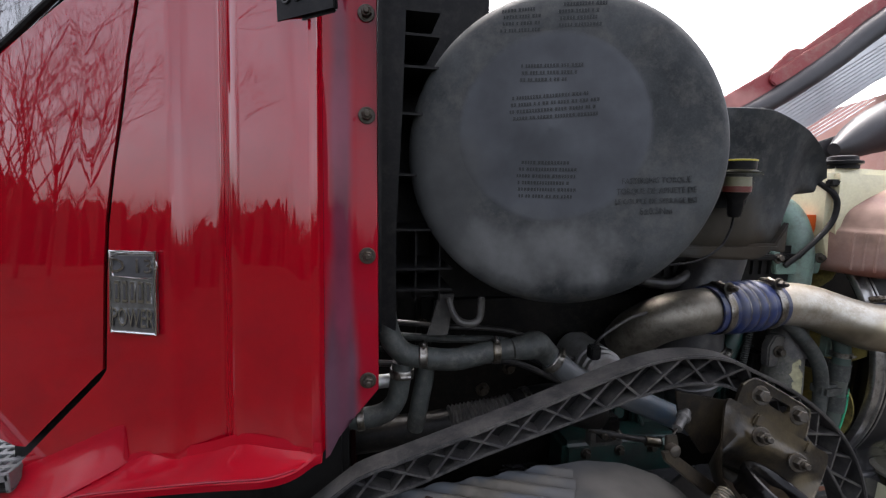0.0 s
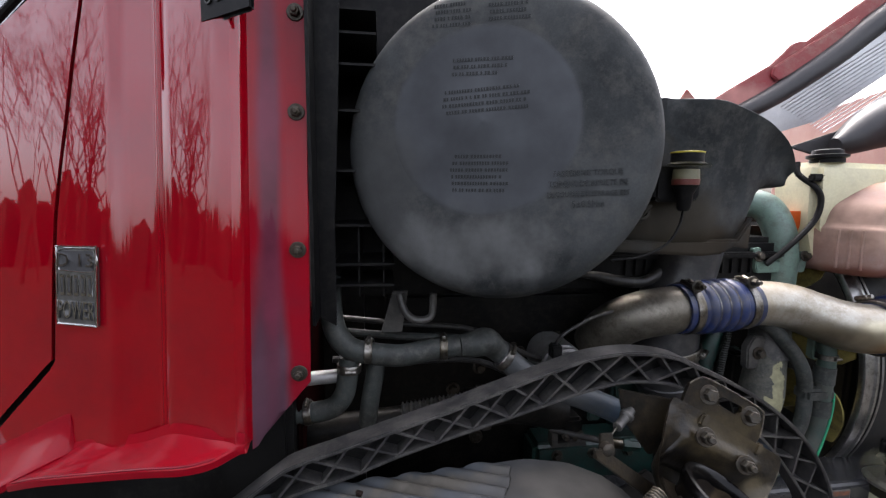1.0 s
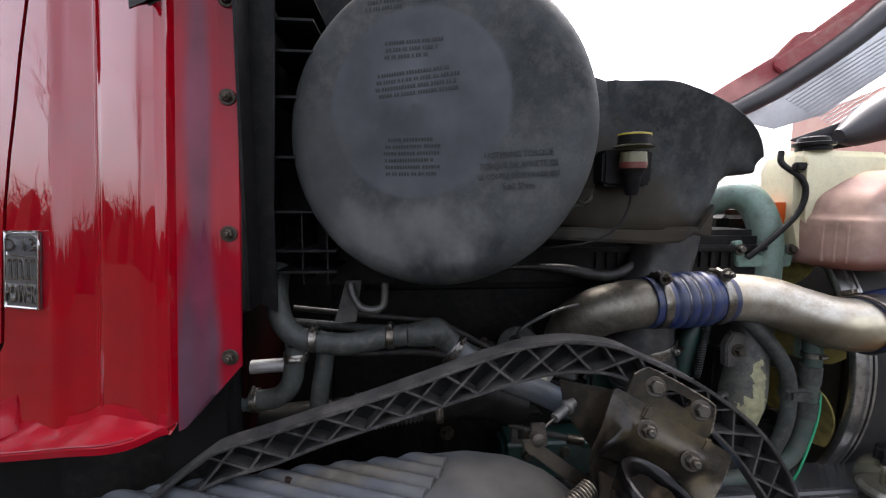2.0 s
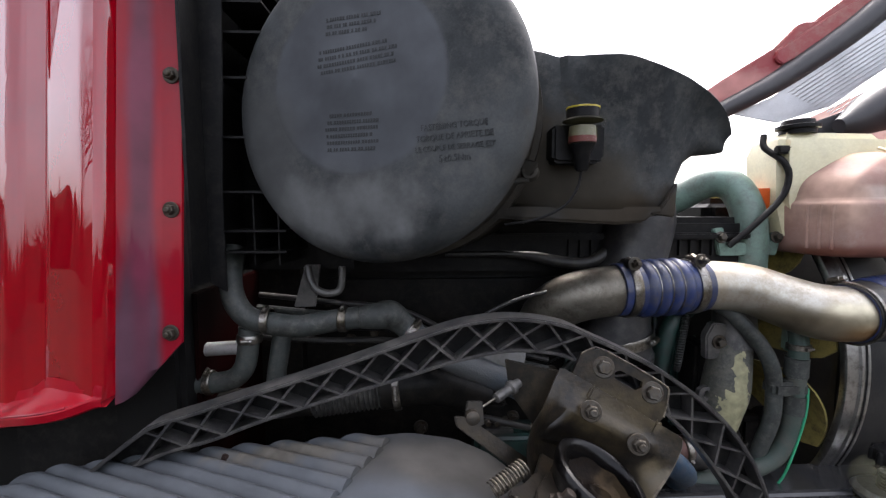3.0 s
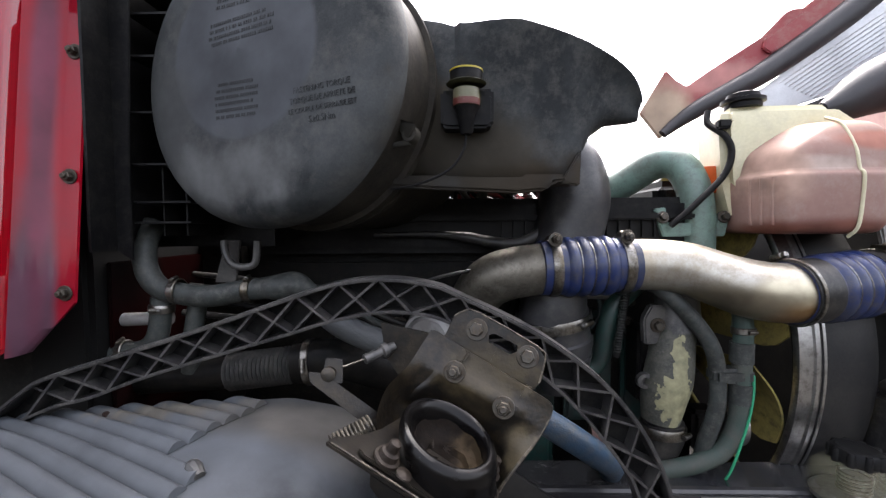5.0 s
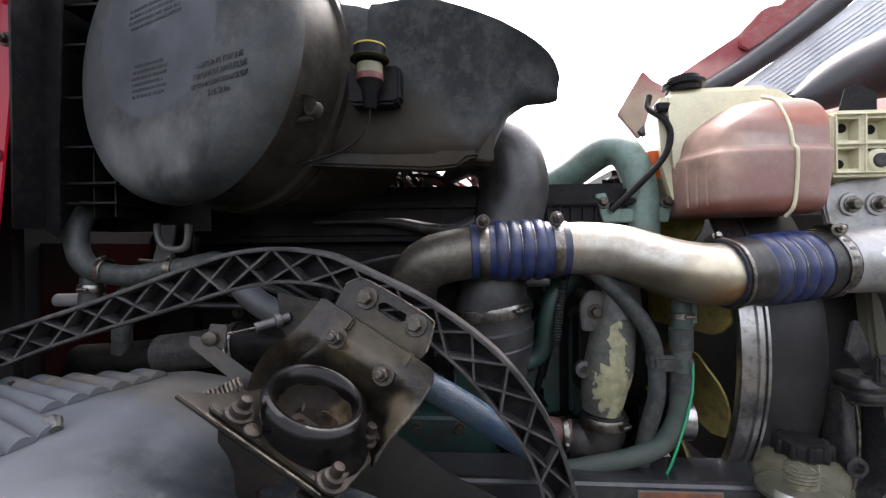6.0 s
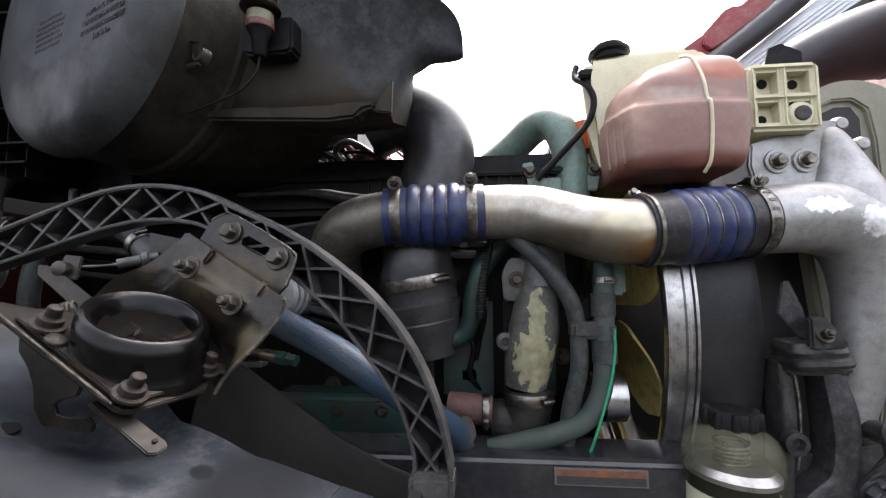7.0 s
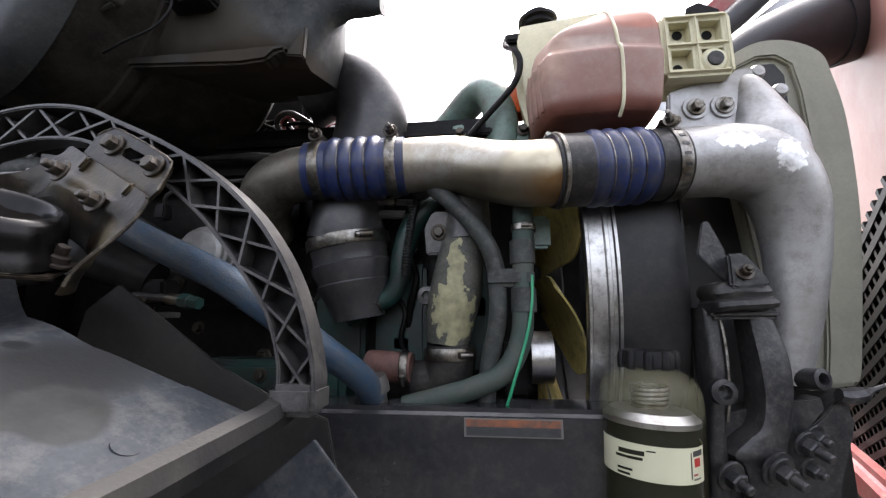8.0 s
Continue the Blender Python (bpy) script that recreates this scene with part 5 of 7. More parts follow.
def flange(line, y0, y1, t):
    bm = bmesh.new()
    rows = []
    for i, q in enumerate(line):
        d = V(line[min(i + 1, len(line) - 1)]) - V(line[max(i - 1, 0)])
        n = V((-d.y, d.x)).normalized() * t / 2
        rows.append([(q[0] + n.x, y0, q[1] + n.y), (q[0] + n.x, y1, q[1] + n.y), (q[0] - n.x, y1, q[1] - n.y), (q[0] - n.x, y0, q[1] - n.y)])
    skin(bm, rows)
    return bm


part("top_flange", rounded(flange(UP, Y0 - 0.003, Y1 + 0.001, 0.005), 0.0014, 2, 0.9), ARM_PLASTIC, arm)
part("lower_flange", rounded(flange(LO, Y0, Y1, 0.004), 0.0011, 2, 0.9), ARM_PLASTIC, arm)
# web darker than the ribs: the pockets' shade is put into its colour
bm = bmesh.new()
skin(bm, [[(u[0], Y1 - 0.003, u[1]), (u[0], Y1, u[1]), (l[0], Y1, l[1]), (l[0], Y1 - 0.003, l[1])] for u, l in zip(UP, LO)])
part("web", bm, BLACK_PLASTIC, arm, "web blackened for the shade in the pockets")
k = 8
flip = False
while k + 4 < len(UP):
    bm = bmesh.new()
    a, b = (UP, LO) if flip else (LO, UP)
    strip(bm, a[k], b[k + 4], Y0 + 0.001, Y1 - 0.001, 0.0030)
    part("rib", bm, ARM_PLASTIC, arm, smooth=False)
    bm = bmesh.new()
    strip(bm, b[k], a[k + 4], Y0 + 0.004, Y1 - 0.001, 0.0028)
    part("rib", bm, ARM_PLASTIC, arm, smooth=False)
    flip = not flip
    k += 4
bm = bmesh.new()
skin(bm, [[(0.738 + a, y, z + b) for a, b in ((0, 0.006), (0.012, 0.002), (0.016, -0.01), (0.012, -0.024), (0.004, -0.026), (0, -0.01))] for y, z in ((0.492, 1.062), (0.47, 1.058), (0.44, 1.053), (0.3, 1.045), (0.11, 1.035))])
part("foot_bar", bm, SHROUD, arm, "worn end of the arm along the fender edge")
part("foot", block((0.735, 0.462, 1.045), (0.782, 0.508, 1.075), 0.006), ARM_PLASTIC, arm)

# ---- fender liner ----
fender = thing("fender_liner", (0.3, 0.4, 1.0), "dusty grey plastic inner fender with a corrugated patch", "fender")
FZ = [(-0.6, 1.02), (-0.35, 1.12), (-0.15, 1.195), (0.05, 1.215), (0.2, 1.225), (0.30, 1.232), (0.40, 1.215), (0.52, 1.16), (0.62, 1.11), (0.70, 1.065), (0.735, 1.045)]


def fender_z(x, y):
    z = float(np.interp(x, [q[0] for q in FZ], [q[1] for q in FZ]))
    z -= 0.35 * max(0, 0.42 - y) ** 1.5
    z -= 0.05 * math.exp(-((x - 0.46) / 0.075) ** 2 - ((y - 0.375) / 0.06) ** 2)
    z -= 0.003 * min(1, max(0, (0.893 * x - 0.35 * y - 0.215) / 0.003))
    return z


far_edge = lambda x: float(np.interp(x, (-0.62, 0.36, 0.44, 0.52, 0.60, 0.64, 0.68, 0.735), (0.503, 0.503, 0.46, 0.415, 0.403, 0.418, 0.436, 0.462)))
bm = bmesh.new()
fx = [-0.62 + 0.012 * k for k in range(112)] + [0.722, 0.728, 0.735]
N = 70
top = []
for k in range(N + 1):
    s = 1 - (1 - k / N) ** 1.5
    row = []
    for x in fx:
        y = 0.10 + (far_edge(x) - 0.10) * s
        row.append(bm.verts.new((x, y, fender_z(x, y))))
    top.append(row)
bot = [[bm.verts.new(v.co - V((0, 0, 0.005))) for v in r] for r in top]
for g in (top, bot):
    for a, b in zip(g, g[1:]):
        for k in range(len(fx) - 1):
            bm.faces.new((a[k], a[k + 1], b[k + 1], b[k]))
for a, b in ((top[0], bot[0]), (top[-1], bot[-1])):
    for k in range(len(fx) - 1):
        bm.faces.new((a[k], a[k + 1], b[k + 1], b[k]))
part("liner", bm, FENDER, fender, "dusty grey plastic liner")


def corrugation(p0, ridges, end):
    """Half-round ridges side by side, cut off square at one end."""
    bm = bmesh.new()
    pitch = 0.0205
    for r in range(ridges):
        rows = []
        for k in range(37):
            row = []
            for j in range(9):
                p = p0 + pitch * (r + j / 8)
                far = (0.893 * p - 0.497) / 0.45
                d = end + 0.002 * math.sin(r * 2.1) + (max(far, -0.56) - end) * k / 36
                x, y = 0.45 * p + 0.893 * d, 0.893 * p - 0.45 * d
                row.append((x, y, fender_z(x, y) + 0.0008 + 0.0078 * math.sin(math.pi * j / 8) ** 0.8))
            rows.append(row)
        vs = skin(bm, rows, closed=False)
        bm.faces.new(vs[0])
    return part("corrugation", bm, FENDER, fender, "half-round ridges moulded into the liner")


corrugation(0.436, 6, 0.029)
corrugation(0.190, 12, 0.096)
part("drain_hole", lathe((0.44, 0.325, fender_z(0.44, 0.325) + 0.0008), (0.3, -0.1, 0.95), [(-0.002, 0.009), (0.0006, 0.009), (0.0008, 0.0)], 20), FLAT_BLACK, fender, "round black hole")
part("push_clip", tube([(0.262, 0.352, fender_z(0.262, 0.352) + 0.001), (0.268, 0.347, fender_z(0.268, 0.347) + 0.006), (0.278, 0.340, fender_z(0.278, 0.34) + 0.002)], [0.006, 0.0075, 0.005], 10), CASTIRON, fender, "bent plastic clip")
bm = bmesh.new()
skin(bm, [[(0.733, y, fender_z(0.733, y) + 0.0055), (0.733 - w, y, fender_z(0.733 - w, y) + 0.0035), (0.733 - w - 0.004, y, fender_z(0.729 - w, y) - 0.001), (0.733, y, fender_z(0.733, y) - 0.004)] for y, w in ((0.45, 0.012), (0.43, 0.055), (0.38, 0.062), (0.3, 0.070), (0.2, 0.085), (0.11, 0.10))])
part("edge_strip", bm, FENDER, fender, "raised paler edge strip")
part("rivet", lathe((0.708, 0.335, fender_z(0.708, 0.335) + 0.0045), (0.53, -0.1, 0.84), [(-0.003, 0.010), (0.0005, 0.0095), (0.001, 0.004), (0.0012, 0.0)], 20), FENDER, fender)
part("stud_plate", block((0.06, 0.462, 1.206), (0.1, 0.488, 1.213), 0.002), material("tan_corroded_steel", (0.3, 0.2, 0.1), 0.7, dirt=(0.2, 0.12, 0.05), dirt_scale=60), fender, "tan corroded clip")
hexbolt((0.079, 0.476, 1.212), (0, 0, 1), 0.0055, fender, False, 0.012, RUST)
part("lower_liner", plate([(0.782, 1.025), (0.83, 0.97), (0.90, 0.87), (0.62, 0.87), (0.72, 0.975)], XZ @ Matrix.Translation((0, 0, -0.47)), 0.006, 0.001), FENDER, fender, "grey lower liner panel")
part("splash_wall", plate([(0.46, 1.15), (0.50, 1.18), (0.56, 1.14), (0.64, 1.085), (0.70, 1.055), (0.77, 1.03), (0.80, 0.9), (0.40, 0.9)], XZ @ Matrix.Translation((0, 0, -0.532)), 0.006, 0.001), SHROUD, fender, "dark splash wall")

# ---- hood rest bracket with its cup ----
rest = thing("hood_rest", (0.5, 0.4, 1.15), "dirty black steel hood rest bracket with a rubber cup", "bracket")
PM = frame_of((0.547, 0.440, 1.298), (0.138, -0.043, -0.074), (0.008, 0.010, 0.042))
PN = PM.to_3x3() @ V((0, 0, 1))


LEFT = spline([(0.484, 0.462, 1.332), (0.474, 0.458, 1.316), (0.458, 0.446, 1.292), (0.440, 0.428, 1.277), (0.431, 0.414, 1.256), (0.434, 0.400, 1.236), (0.452, 0.400, 1.215)], 8)
RIGHT = spline([(0.616, 0.428, 1.258), (0.613, 0.426, 1.244), (0.600, 0.421, 1.222), (0.580, 0.414, 1.200), (0.566, 0.410, 1.184), (0.558, 0.410, 1.172), (0.553, 0.408, 1.160)], 8)


def bent(u, v):
    """The bent steel sheet behind the cup: flat above, hollowed low down; u across, v down, both 0 to 1."""
    k = v * (len(LEFT) - 1)
    i = min(int(k), len(LEFT) - 2)
    p = V(LEFT[i]).lerp(V(LEFT[i + 1]), k - i).lerp(V(RIGHT[i]).lerp(V(RIGHT[i + 1]), k - i), u)
    raised = min(1, max(0, (v - 0.20) / 0.02)) * min(1, max(0, (0.84 - u) / 0.03)) * min(1, max(0, (u - 0.17) / 0.03)) * min(1, max(0, (0.62 - v) / 0.02))
    hollow = 0.050 * max(0.0, min(1.0, (v - 0.28) / 0.36)) * math.sin(math.pi * min(1.0, max(0.0, u))) ** 0.6
    curl = 0.010 * max(0.0, 0.10 - u) / 0.10 * min(1.0, max(0.0, (v - 0.1) / 0.3))
    return p + PN * (0.0035 * raised + curl) + V((0.0, hollow, 0.0))


bm = bmesh.new()
rows = []
for k in range(45):
    top = [bent(q / 36, k / 44) for q in range(37)]
    if k == 0:
        top = [top[0].lerp(top[-1], 0.03 + 0.94 * q / 36) for q in range(37)]
    rows.append(top + [p - PN * 0.004 for p in top[::-1]])
skin(bm, rows)
part("back_plate", bm, BRACKET, rest, "bent steel plate caked with tan dust")
EDGE_WEAR = material("bare_worn_edge", (0.13, 0.11, 0.08), 0.5, 0.4, dirt=(0.03, 0.025, 0.02), dirt_scale=90, dirt_at=0.5, dirt_soft=0.08)
part("worn_edge", tube([rows[k][36] - PN * 0.002 for k in range(2, 40)], 0.0020, 6, 1), EDGE_WEAR, rest, "bare worn edge")
b1p, b2p = V((0.536, 0.463, 1.330)), V((0.594, 0.456, 1.300))
SP = frame_of(b1p - PN * 0.004, b2p - b1p, (0.468, 0.15, 0.87))
part("slotted_plate", plate([(-0.030, -0.038), (-0.031, 0.002), (-0.022, 0.014), (-0.006, 0.019), (0.070, 0.016), (0.084, 0.008), (0.090, -0.02), (0.086, -0.038), (0.030, -0.038), (0.030, -0.007), (0.046, -0.007), (0.052, -0.001), (0.050, 0.006),
                             (0.020, 0.006), (0.015, 0.001), (0.018, -0.006), (0.0299, -0.007), (0.0299, -0.038)], SP, 0.005), BRACKET, rest, "upper plate with a long slot", smooth=False)
part("plate_edge", tube([SP @ V((x, y, 0.0025)) for x, y in ((-0.031, 0.002), (-0.022, 0.014), (-0.006, 0.019), (0.07, 0.016), (0.084, 0.008), (0.09, -0.02))], 0.0012, 6, 2), EDGE_WEAR, rest, "bare worn edge")
for p in (b1p, b2p):
    hexbolt(p - PN * 0.002, PN, 0.0085, rest, True)
for p in ((0.51, 0.433, 1.290), (0.563, 0.425, 1.253)):
    hexbolt(V(p) - PN * 0.001, PN, 0.0080, rest, True, stud=0.006)
for p in ((0.519, 0.447, 1.305), (0.588, 0.433, 1.268)):
    part("tab", rounded(plate([(-0.005, -0.010), (0.005, -0.010), (0.006, 0.006), (0.0, 0.009), (-0.005, 0.006)], frame_of(V(p) - PN * 0.002, (0.138, -0.043, -0.074), (0.008, 0.010, 0.042)), 0.007), 0.0025, 2), BRACKET, rest, "small pressed tab")
GREASY = material("greasy_dark_steel", (0.0075, 0.0065, 0.0055), 0.32, dirt=(0.022, 0.016, 0.010), dirt_scale=20, dirt_at=0.55, dirt_soft=0.10, bump=0.15, bump_scale=220, spec=0.4, dust=0.16, dust_colour=(0.045, 0.034, 0.020))
STUD_RUST = material("brown_rusted_thread", (0.017, 0.0115, 0.0075), 0.6, 0.1, dirt=(0.011, 0.007, 0.005), dirt_scale=70, bump=0.4, bump_scale=300, spec=0.3)
plate_n = V((0.52, -0.12, 0.85)).normalized()
cup_n = V((0.41, -0.20, 0.88)).normalized()
A, B = V((0.399, 0.334, 1.257)), V((0.538, 0.325, 1.172))
CM = frame_of(A, B - A, plate_n.cross(B - A))
edge = (B - A).length
part("base_plate", rounded(plate([(-0.004, 0.0), (edge - 0.010, 0.0), (edge - 0.003, 0.003), (edge + 0.001, 0.010), (edge + 0.010, 0.076), (edge - 0.01, 0.105), (0.05, 0.105), (0.034, 0.060), (0.016, 0.030), (-0.002, 0.010)], CM, 0.005), 0.0012, 2), GREASY, rest, "greasy base plate")
part("doubler", rounded(plate([(0.030, 0.005), (edge - 0.014, 0.004), (edge - 0.005, 0.012), (edge + 0.002, 0.066), (0.05, 0.07), (0.026, 0.022), (0.024, 0.010)], CM @ Matrix.Translation((0, 0, 0.005)), 0.004), 0.0011, 2), GREASY, rest, "second plate layer under the cup")
part("front_edge", tube([CM @ V((u, -0.0006, 0.0044)) for u in (0.0, 0.03, 0.06, 0.09, 0.12, edge - 0.012)], 0.0010, 6), EDGE_WEAR, rest, "bare worn edge")
part("tongue", rounded(plate([(edge - 0.03, -0.002), (edge + 0.036, -0.004), (edge + 0.040, 0.001), (edge + 0.039, 0.012), (edge + 0.034, 0.015), (edge - 0.03, 0.014)], CM @ Matrix.Translation((0, 0, -0.008)), 0.004), 0.001, 2), GREASY, rest, "flat steel tongue")
part("rivet_hole", lathe(CM @ V((edge + 0.030, 0.007, -0.0050)), plate_n, [(0, 0.0022), (0.001, 0.002), (0.0012, 0.0)], 12), FLAT_BLACK, rest)
CB = V((0.500, 0.389, 1.196))
lean = V((0.005, -0.003, 0.047))


def leaning(profile, seg):
    """A cup whose rings lie square to the plate while its middle line leans; profile: share of the height and radius."""
    bm = bmesh.new()
    u0 = cup_n.orthogonal().normalized()
    u1 = cup_n.cross(u0)
    skin(bm, [[CB + lean * h + (u0 * math.cos(6.2832 * k / seg) + u1 * math.sin(6.2832 * k / seg)) * r for k in range(seg)] for h, r in profile], caps=False)
    return bm


cup = part("cup", leaning([(0.12, 0.0565), (0.26, 0.0560), (0.33, 0.0552), (0.40, 0.0540), (0.52, 0.0536), (0.66, 0.0538), (0.80, 0.0538), (0.93, 0.0526), (1.02, 0.0500), (1.05, 0.0465), (1.03, 0.0430), (0.97, 0.0405), (0.86, 0.0386), (0.70, 0.0372)], 64), CUP, rest, "shiny worn black rubber cup")
dirt = leaning([(0.74, 0.0374), (0.64, 0.0360), (0.52, 0.0335), (0.43, 0.0285), (0.40, 0.0235), (0.32, 0.0220), (0.26, 0.0200), (0.23, 0.0100), (0.22, 0.0005)], 72)
for v in dirt.verts:
    q = v.co * 130
    v.co += cup_n * 0.0011 * (math.sin(q.x * 1.3 + 2 * math.sin(q.y)) + 0.5 * math.sin(2.9 * q.y + q.z))
part("dirt", dirt, CUP_DIRT, cup, "caked brown dirt inside")
U0 = cup_n.orthogonal().normalized()
U1 = cup_n.cross(U0)
for k in range(11):
    a, r = rng.uniform(0, 6.28), rng.uniform(0.012, 0.031)
    q = CB + lean * 0.3 + cup_n * (0.004 + max(0, r - 0.016) * 0.8) + U0 * r * math.cos(a) + U1 * r * math.sin(a)
    w = U0 * rng.uniform(-1, 1) + U1 * rng.uniform(-1, 1) + cup_n * rng.uniform(-0.2, 0.5)
    part("leaf_scrap", plate([(-0.005, 0), (0, 0.0018), (0.006, 0.0004), (0, -0.0015)], frame_of(q, w, cup_n.cross(w) + cup_n * 0.4), 0.0006), STUD_RUST if k % 4 == 0 else CUP_DIRT, cup)
for u, v in ((0.050, 0.016), (edge - 0.011, 0.012), (edge - 0.008, 0.088)):
    part("stud", lathe(CM @ V((u, v, 0.0085)), plate_n, [(0, 0.0135), (0.0022, 0.0132), (0.0030, 0.0100), (0.0085, 0.0092), (0.0095, 0.0062), (0.0105, 0.0056), (0.0125, 0.0060), (0.0145, 0.0055), (0.0165, 0.0059), (0.0185, 0.0052), (0.0192, 0.003)], 20), STUD_RUST, rest, "rusty collar nut on a stud")
for u, v in ((0.070, 0.010), (edge - 0.002, 0.104)):
    part("rust_spot", lathe(CM @ V((u, v, 0.0085)), plate_n, [(0, 0.0085), (0.0012, 0.0078), (0.0022, 0.004), (0.0024, 0.0)], 11), STUD_RUST, rest)
down = V((0.30, 0.05, -0.95)).normalized()
FL = frame_of(A + V((0.002, 0.004, -0.004)), B - A, -down)
part("front_flap", rounded(plate([(0.040, 0.0), (0.046, -0.012), (0.060, -0.018), (0.072, -0.028), (0.082, -0.044), (0.096, -0.052), (0.120, -0.040), (0.140, -0.028), (0.139, -0.021), (0.130, -0.019), (0.114, -0.030), (0.104, -0.034), (0.098, -0.030), (0.102, -0.022), (0.114, -0.010), (0.114, 0.0)], FL, 0.004), 0.001, 2), GREASY, rest, "folded-down front edge with an open slot")
# cable latch beside the cup
part("lever", plate([(-0.055, 0.014), (-0.04, 0.016), (0.05, -0.018), (0.06, -0.03), (0.03, -0.03), (-0.05, 0.004)], frame_of((0.40, 0.425, 1.265), (0.09, 0.02, -0.03), (0.0, 0.3, 0.9)), 0.004, 0.001), BRACKET, rest)
part("anchor", plate([(-0.012, -0.012), (0.012, -0.012), (0.012, 0.014), (-0.006, 0.016)], frame_of((0.374, 0.43, 1.29), (1, 0.2, 0), (0, 0.3, 1)), 0.004, 0.001), BRACKET, rest)
part("pin", lathe((0.372, 0.428, 1.29), (0.1, -1, 0.1), [(0, 0.008), (0.008, 0.008), (0.01, 0.005)], 14), BOLT, rest)
part("cable", tube([(0.374, 0.43, 1.292), (0.40, 0.455, 1.295), (0.425, 0.47, 1.302)], 0.0014, 6), STEEL, rest, "latch cable")
part("cable_end", lathe((0.405, 0.458, 1.296), (0.5, 0.35, 0.15), [(0, 0.004), (0, 0.006), (0.022, 0.006), (0.024, 0.009), (0.030, 0.009), (0.031, 0.006), (0.04, 0.006)], 12), CASTIRON, rest, "threaded cable end")
part("side_bracket", plate([(-0.05, 0.04), (0.05, 0.03), (0.06, -0.03), (0.0, -0.045), (-0.04, 0.0)], frame_of((0.465, 0.477, 1.29), (1, -0.1, -0.1), (0, 0.1, 1)), 0.004, 0.001), BRACKET, rest)
c0, c1 = V((0.388, 0.378, 1.236)), V((0.425, 0.395, 1.25))
d = (c1 - c0).normalized()
s1 = d.orthogonal().normalized()
s2 = d.cross(s1)
part("spring", tube([c0.lerp(c1, k / 96) + (s1 * math.cos(k * 0.7) + s2 * math.sin(k * 0.7)) * 0.0085 for k in range(97)], 0.0014, 6, 1), EDGE_WEAR, rest, "tan coil spring")

# ---- blue braided hose ----
stain(BLUE_HOSE, (0.33, 0.60, 1.31), (0.13, 0.10, 0.09), (0.060, 0.064, 0.066), 0.8, 0.5, 14)
hose = thing("blue_hose", (0.776, 0.69, 1.035), "thick braided blue-grey hose", "hose")
part("hose", tube([(0.295, 0.612, 1.338), (0.344, 0.60, 1.302), (0.433, 0.58, 1.270), (0.53, 0.565, 1.228), (0.617, 0.552, 1.190), (0.68, 0.556, 1.150), (0.728, 0.595, 1.105), (0.765, 0.655, 1.06), (0.776, 0.69, 1.03)], 0.0190, 24), BLUE_HOSE, hose)
hose_clamp("clamp", (0.300, 0.610, 1.334), (0.8, -0.15, -0.6), 0.0192, 0.012, hose, (0, -0.4, 1))
part("union", lathe((0.776, 0.69, 1.045), (0.15, 0.2, -1), [(-0.012, 0.0195), (0.0, 0.022), (0.012, 0.022), (0.014, 0.016), (0.03, 0.016)], 20), CASTIRON, hose, "dull swaged hose end")

# ---- heater hoses ----
heater = thing("heater_hose", (0.1, 0.62, 1.3), "dusty grey rubber heater hose with clamps", "hose")
part("hose", tube([(0.030, 0.64, 1.46), (0.032, 0.615, 1.42), (0.040, 0.608, 1.385), (0.058, 0.606, 1.362), (0.085, 0.605, 1.353), (0.135, 0.602, 1.348), (0.19, 0.604, 1.356), (0.225, 0.604, 1.360)], 0.0165, 18), GREY_HOSE, heater)
part("hose", tube([(-0.05, 0.615, 1.258), (-0.01, 0.612, 1.259), (0.028, 0.612, 1.264), (0.048, 0.612, 1.283), (0.055, 0.612, 1.315), (0.058, 0.612, 1.345)], 0.0155, 18), GREY_HOSE, heater)
hose_clamp("clamp", (0.0575, 0.612, 1.328), (0.05, 0, 1), 0.0158, 0.013, heater, (0.1, -1, 0))
hose_clamp("clamp", (-0.004, 0.612, 1.260), (1, 0, 0.1), 0.0158, 0.011, heater, (0, -0.3, 1))
part("valve", tube([(0.225, 0.60, 1.36), (0.25, 0.602, 1.362), (0.268, 0.608, 1.362), (0.284, 0.612, 1.350), (0.300, 0.612, 1.335)], [0.0165, 0.020, 0.022, 0.019, 0.0175], 16), GREY_HOSE, heater, "grey heater valve")
part("pipe", tube([(-0.09, 0.62, 1.275), (-0.068, 0.618, 1.290), (-0.04, 0.62, 1.306), (0.0, 0.625, 1.308), (0.06, 0.63, 1.309)], 0.0105, 14), CAST, heater, "bright metal pipe")
part("pipe", tube([(0.098, 0.640, 1.335), (0.095, 0.635, 1.305), (0.088, 0.635, 1.265), (0.082, 0.64, 1.22)], 0.0145, 14), GREY_HOSE, heater)
for x, z in ((0.088, 1.356), (0.20, 1.357)):
    hose_clamp("clamp", (x, 0.604, z), (1, -0.1, 0.0), 0.0165, 0.012, heater, (0, -0.3, 1))

# ---- pipes in front of the engine ----
riser = thing("wrapped_pipe", (0.89, 0.74, 1.1), "pipe in peeling beige heat wrap", "pipe")
part("wrap", tube([(0.906, 0.742, 1.265), (0.900, 0.738, 1.225), (0.893, 0.735, 1.18), (0.885, 0.735, 1.14), (0.880, 0.735, 1.10)], [0.035, 0.038, 0.041, 0.038, 0.032], 32), PEEL, riser, "peeling beige heat wrap")
part("neck", tube([(0.91, 0.75, 1.36), (0.912, 0.747, 1.31), (0.912, 0.742, 1.26)], [0.036, 0.037, 0.040], 24), CASTIRON, riser)
part("flange", plate([(-0.025, -0.035), (0.02, -0.035), (0.02, 0.035), (-0.015, 0.035), (-0.028, 0.01)], XZ @ Matrix.Translation((0.872, 1.275, -0.735)), 0.02, 0.003), CASTIRON, riser)
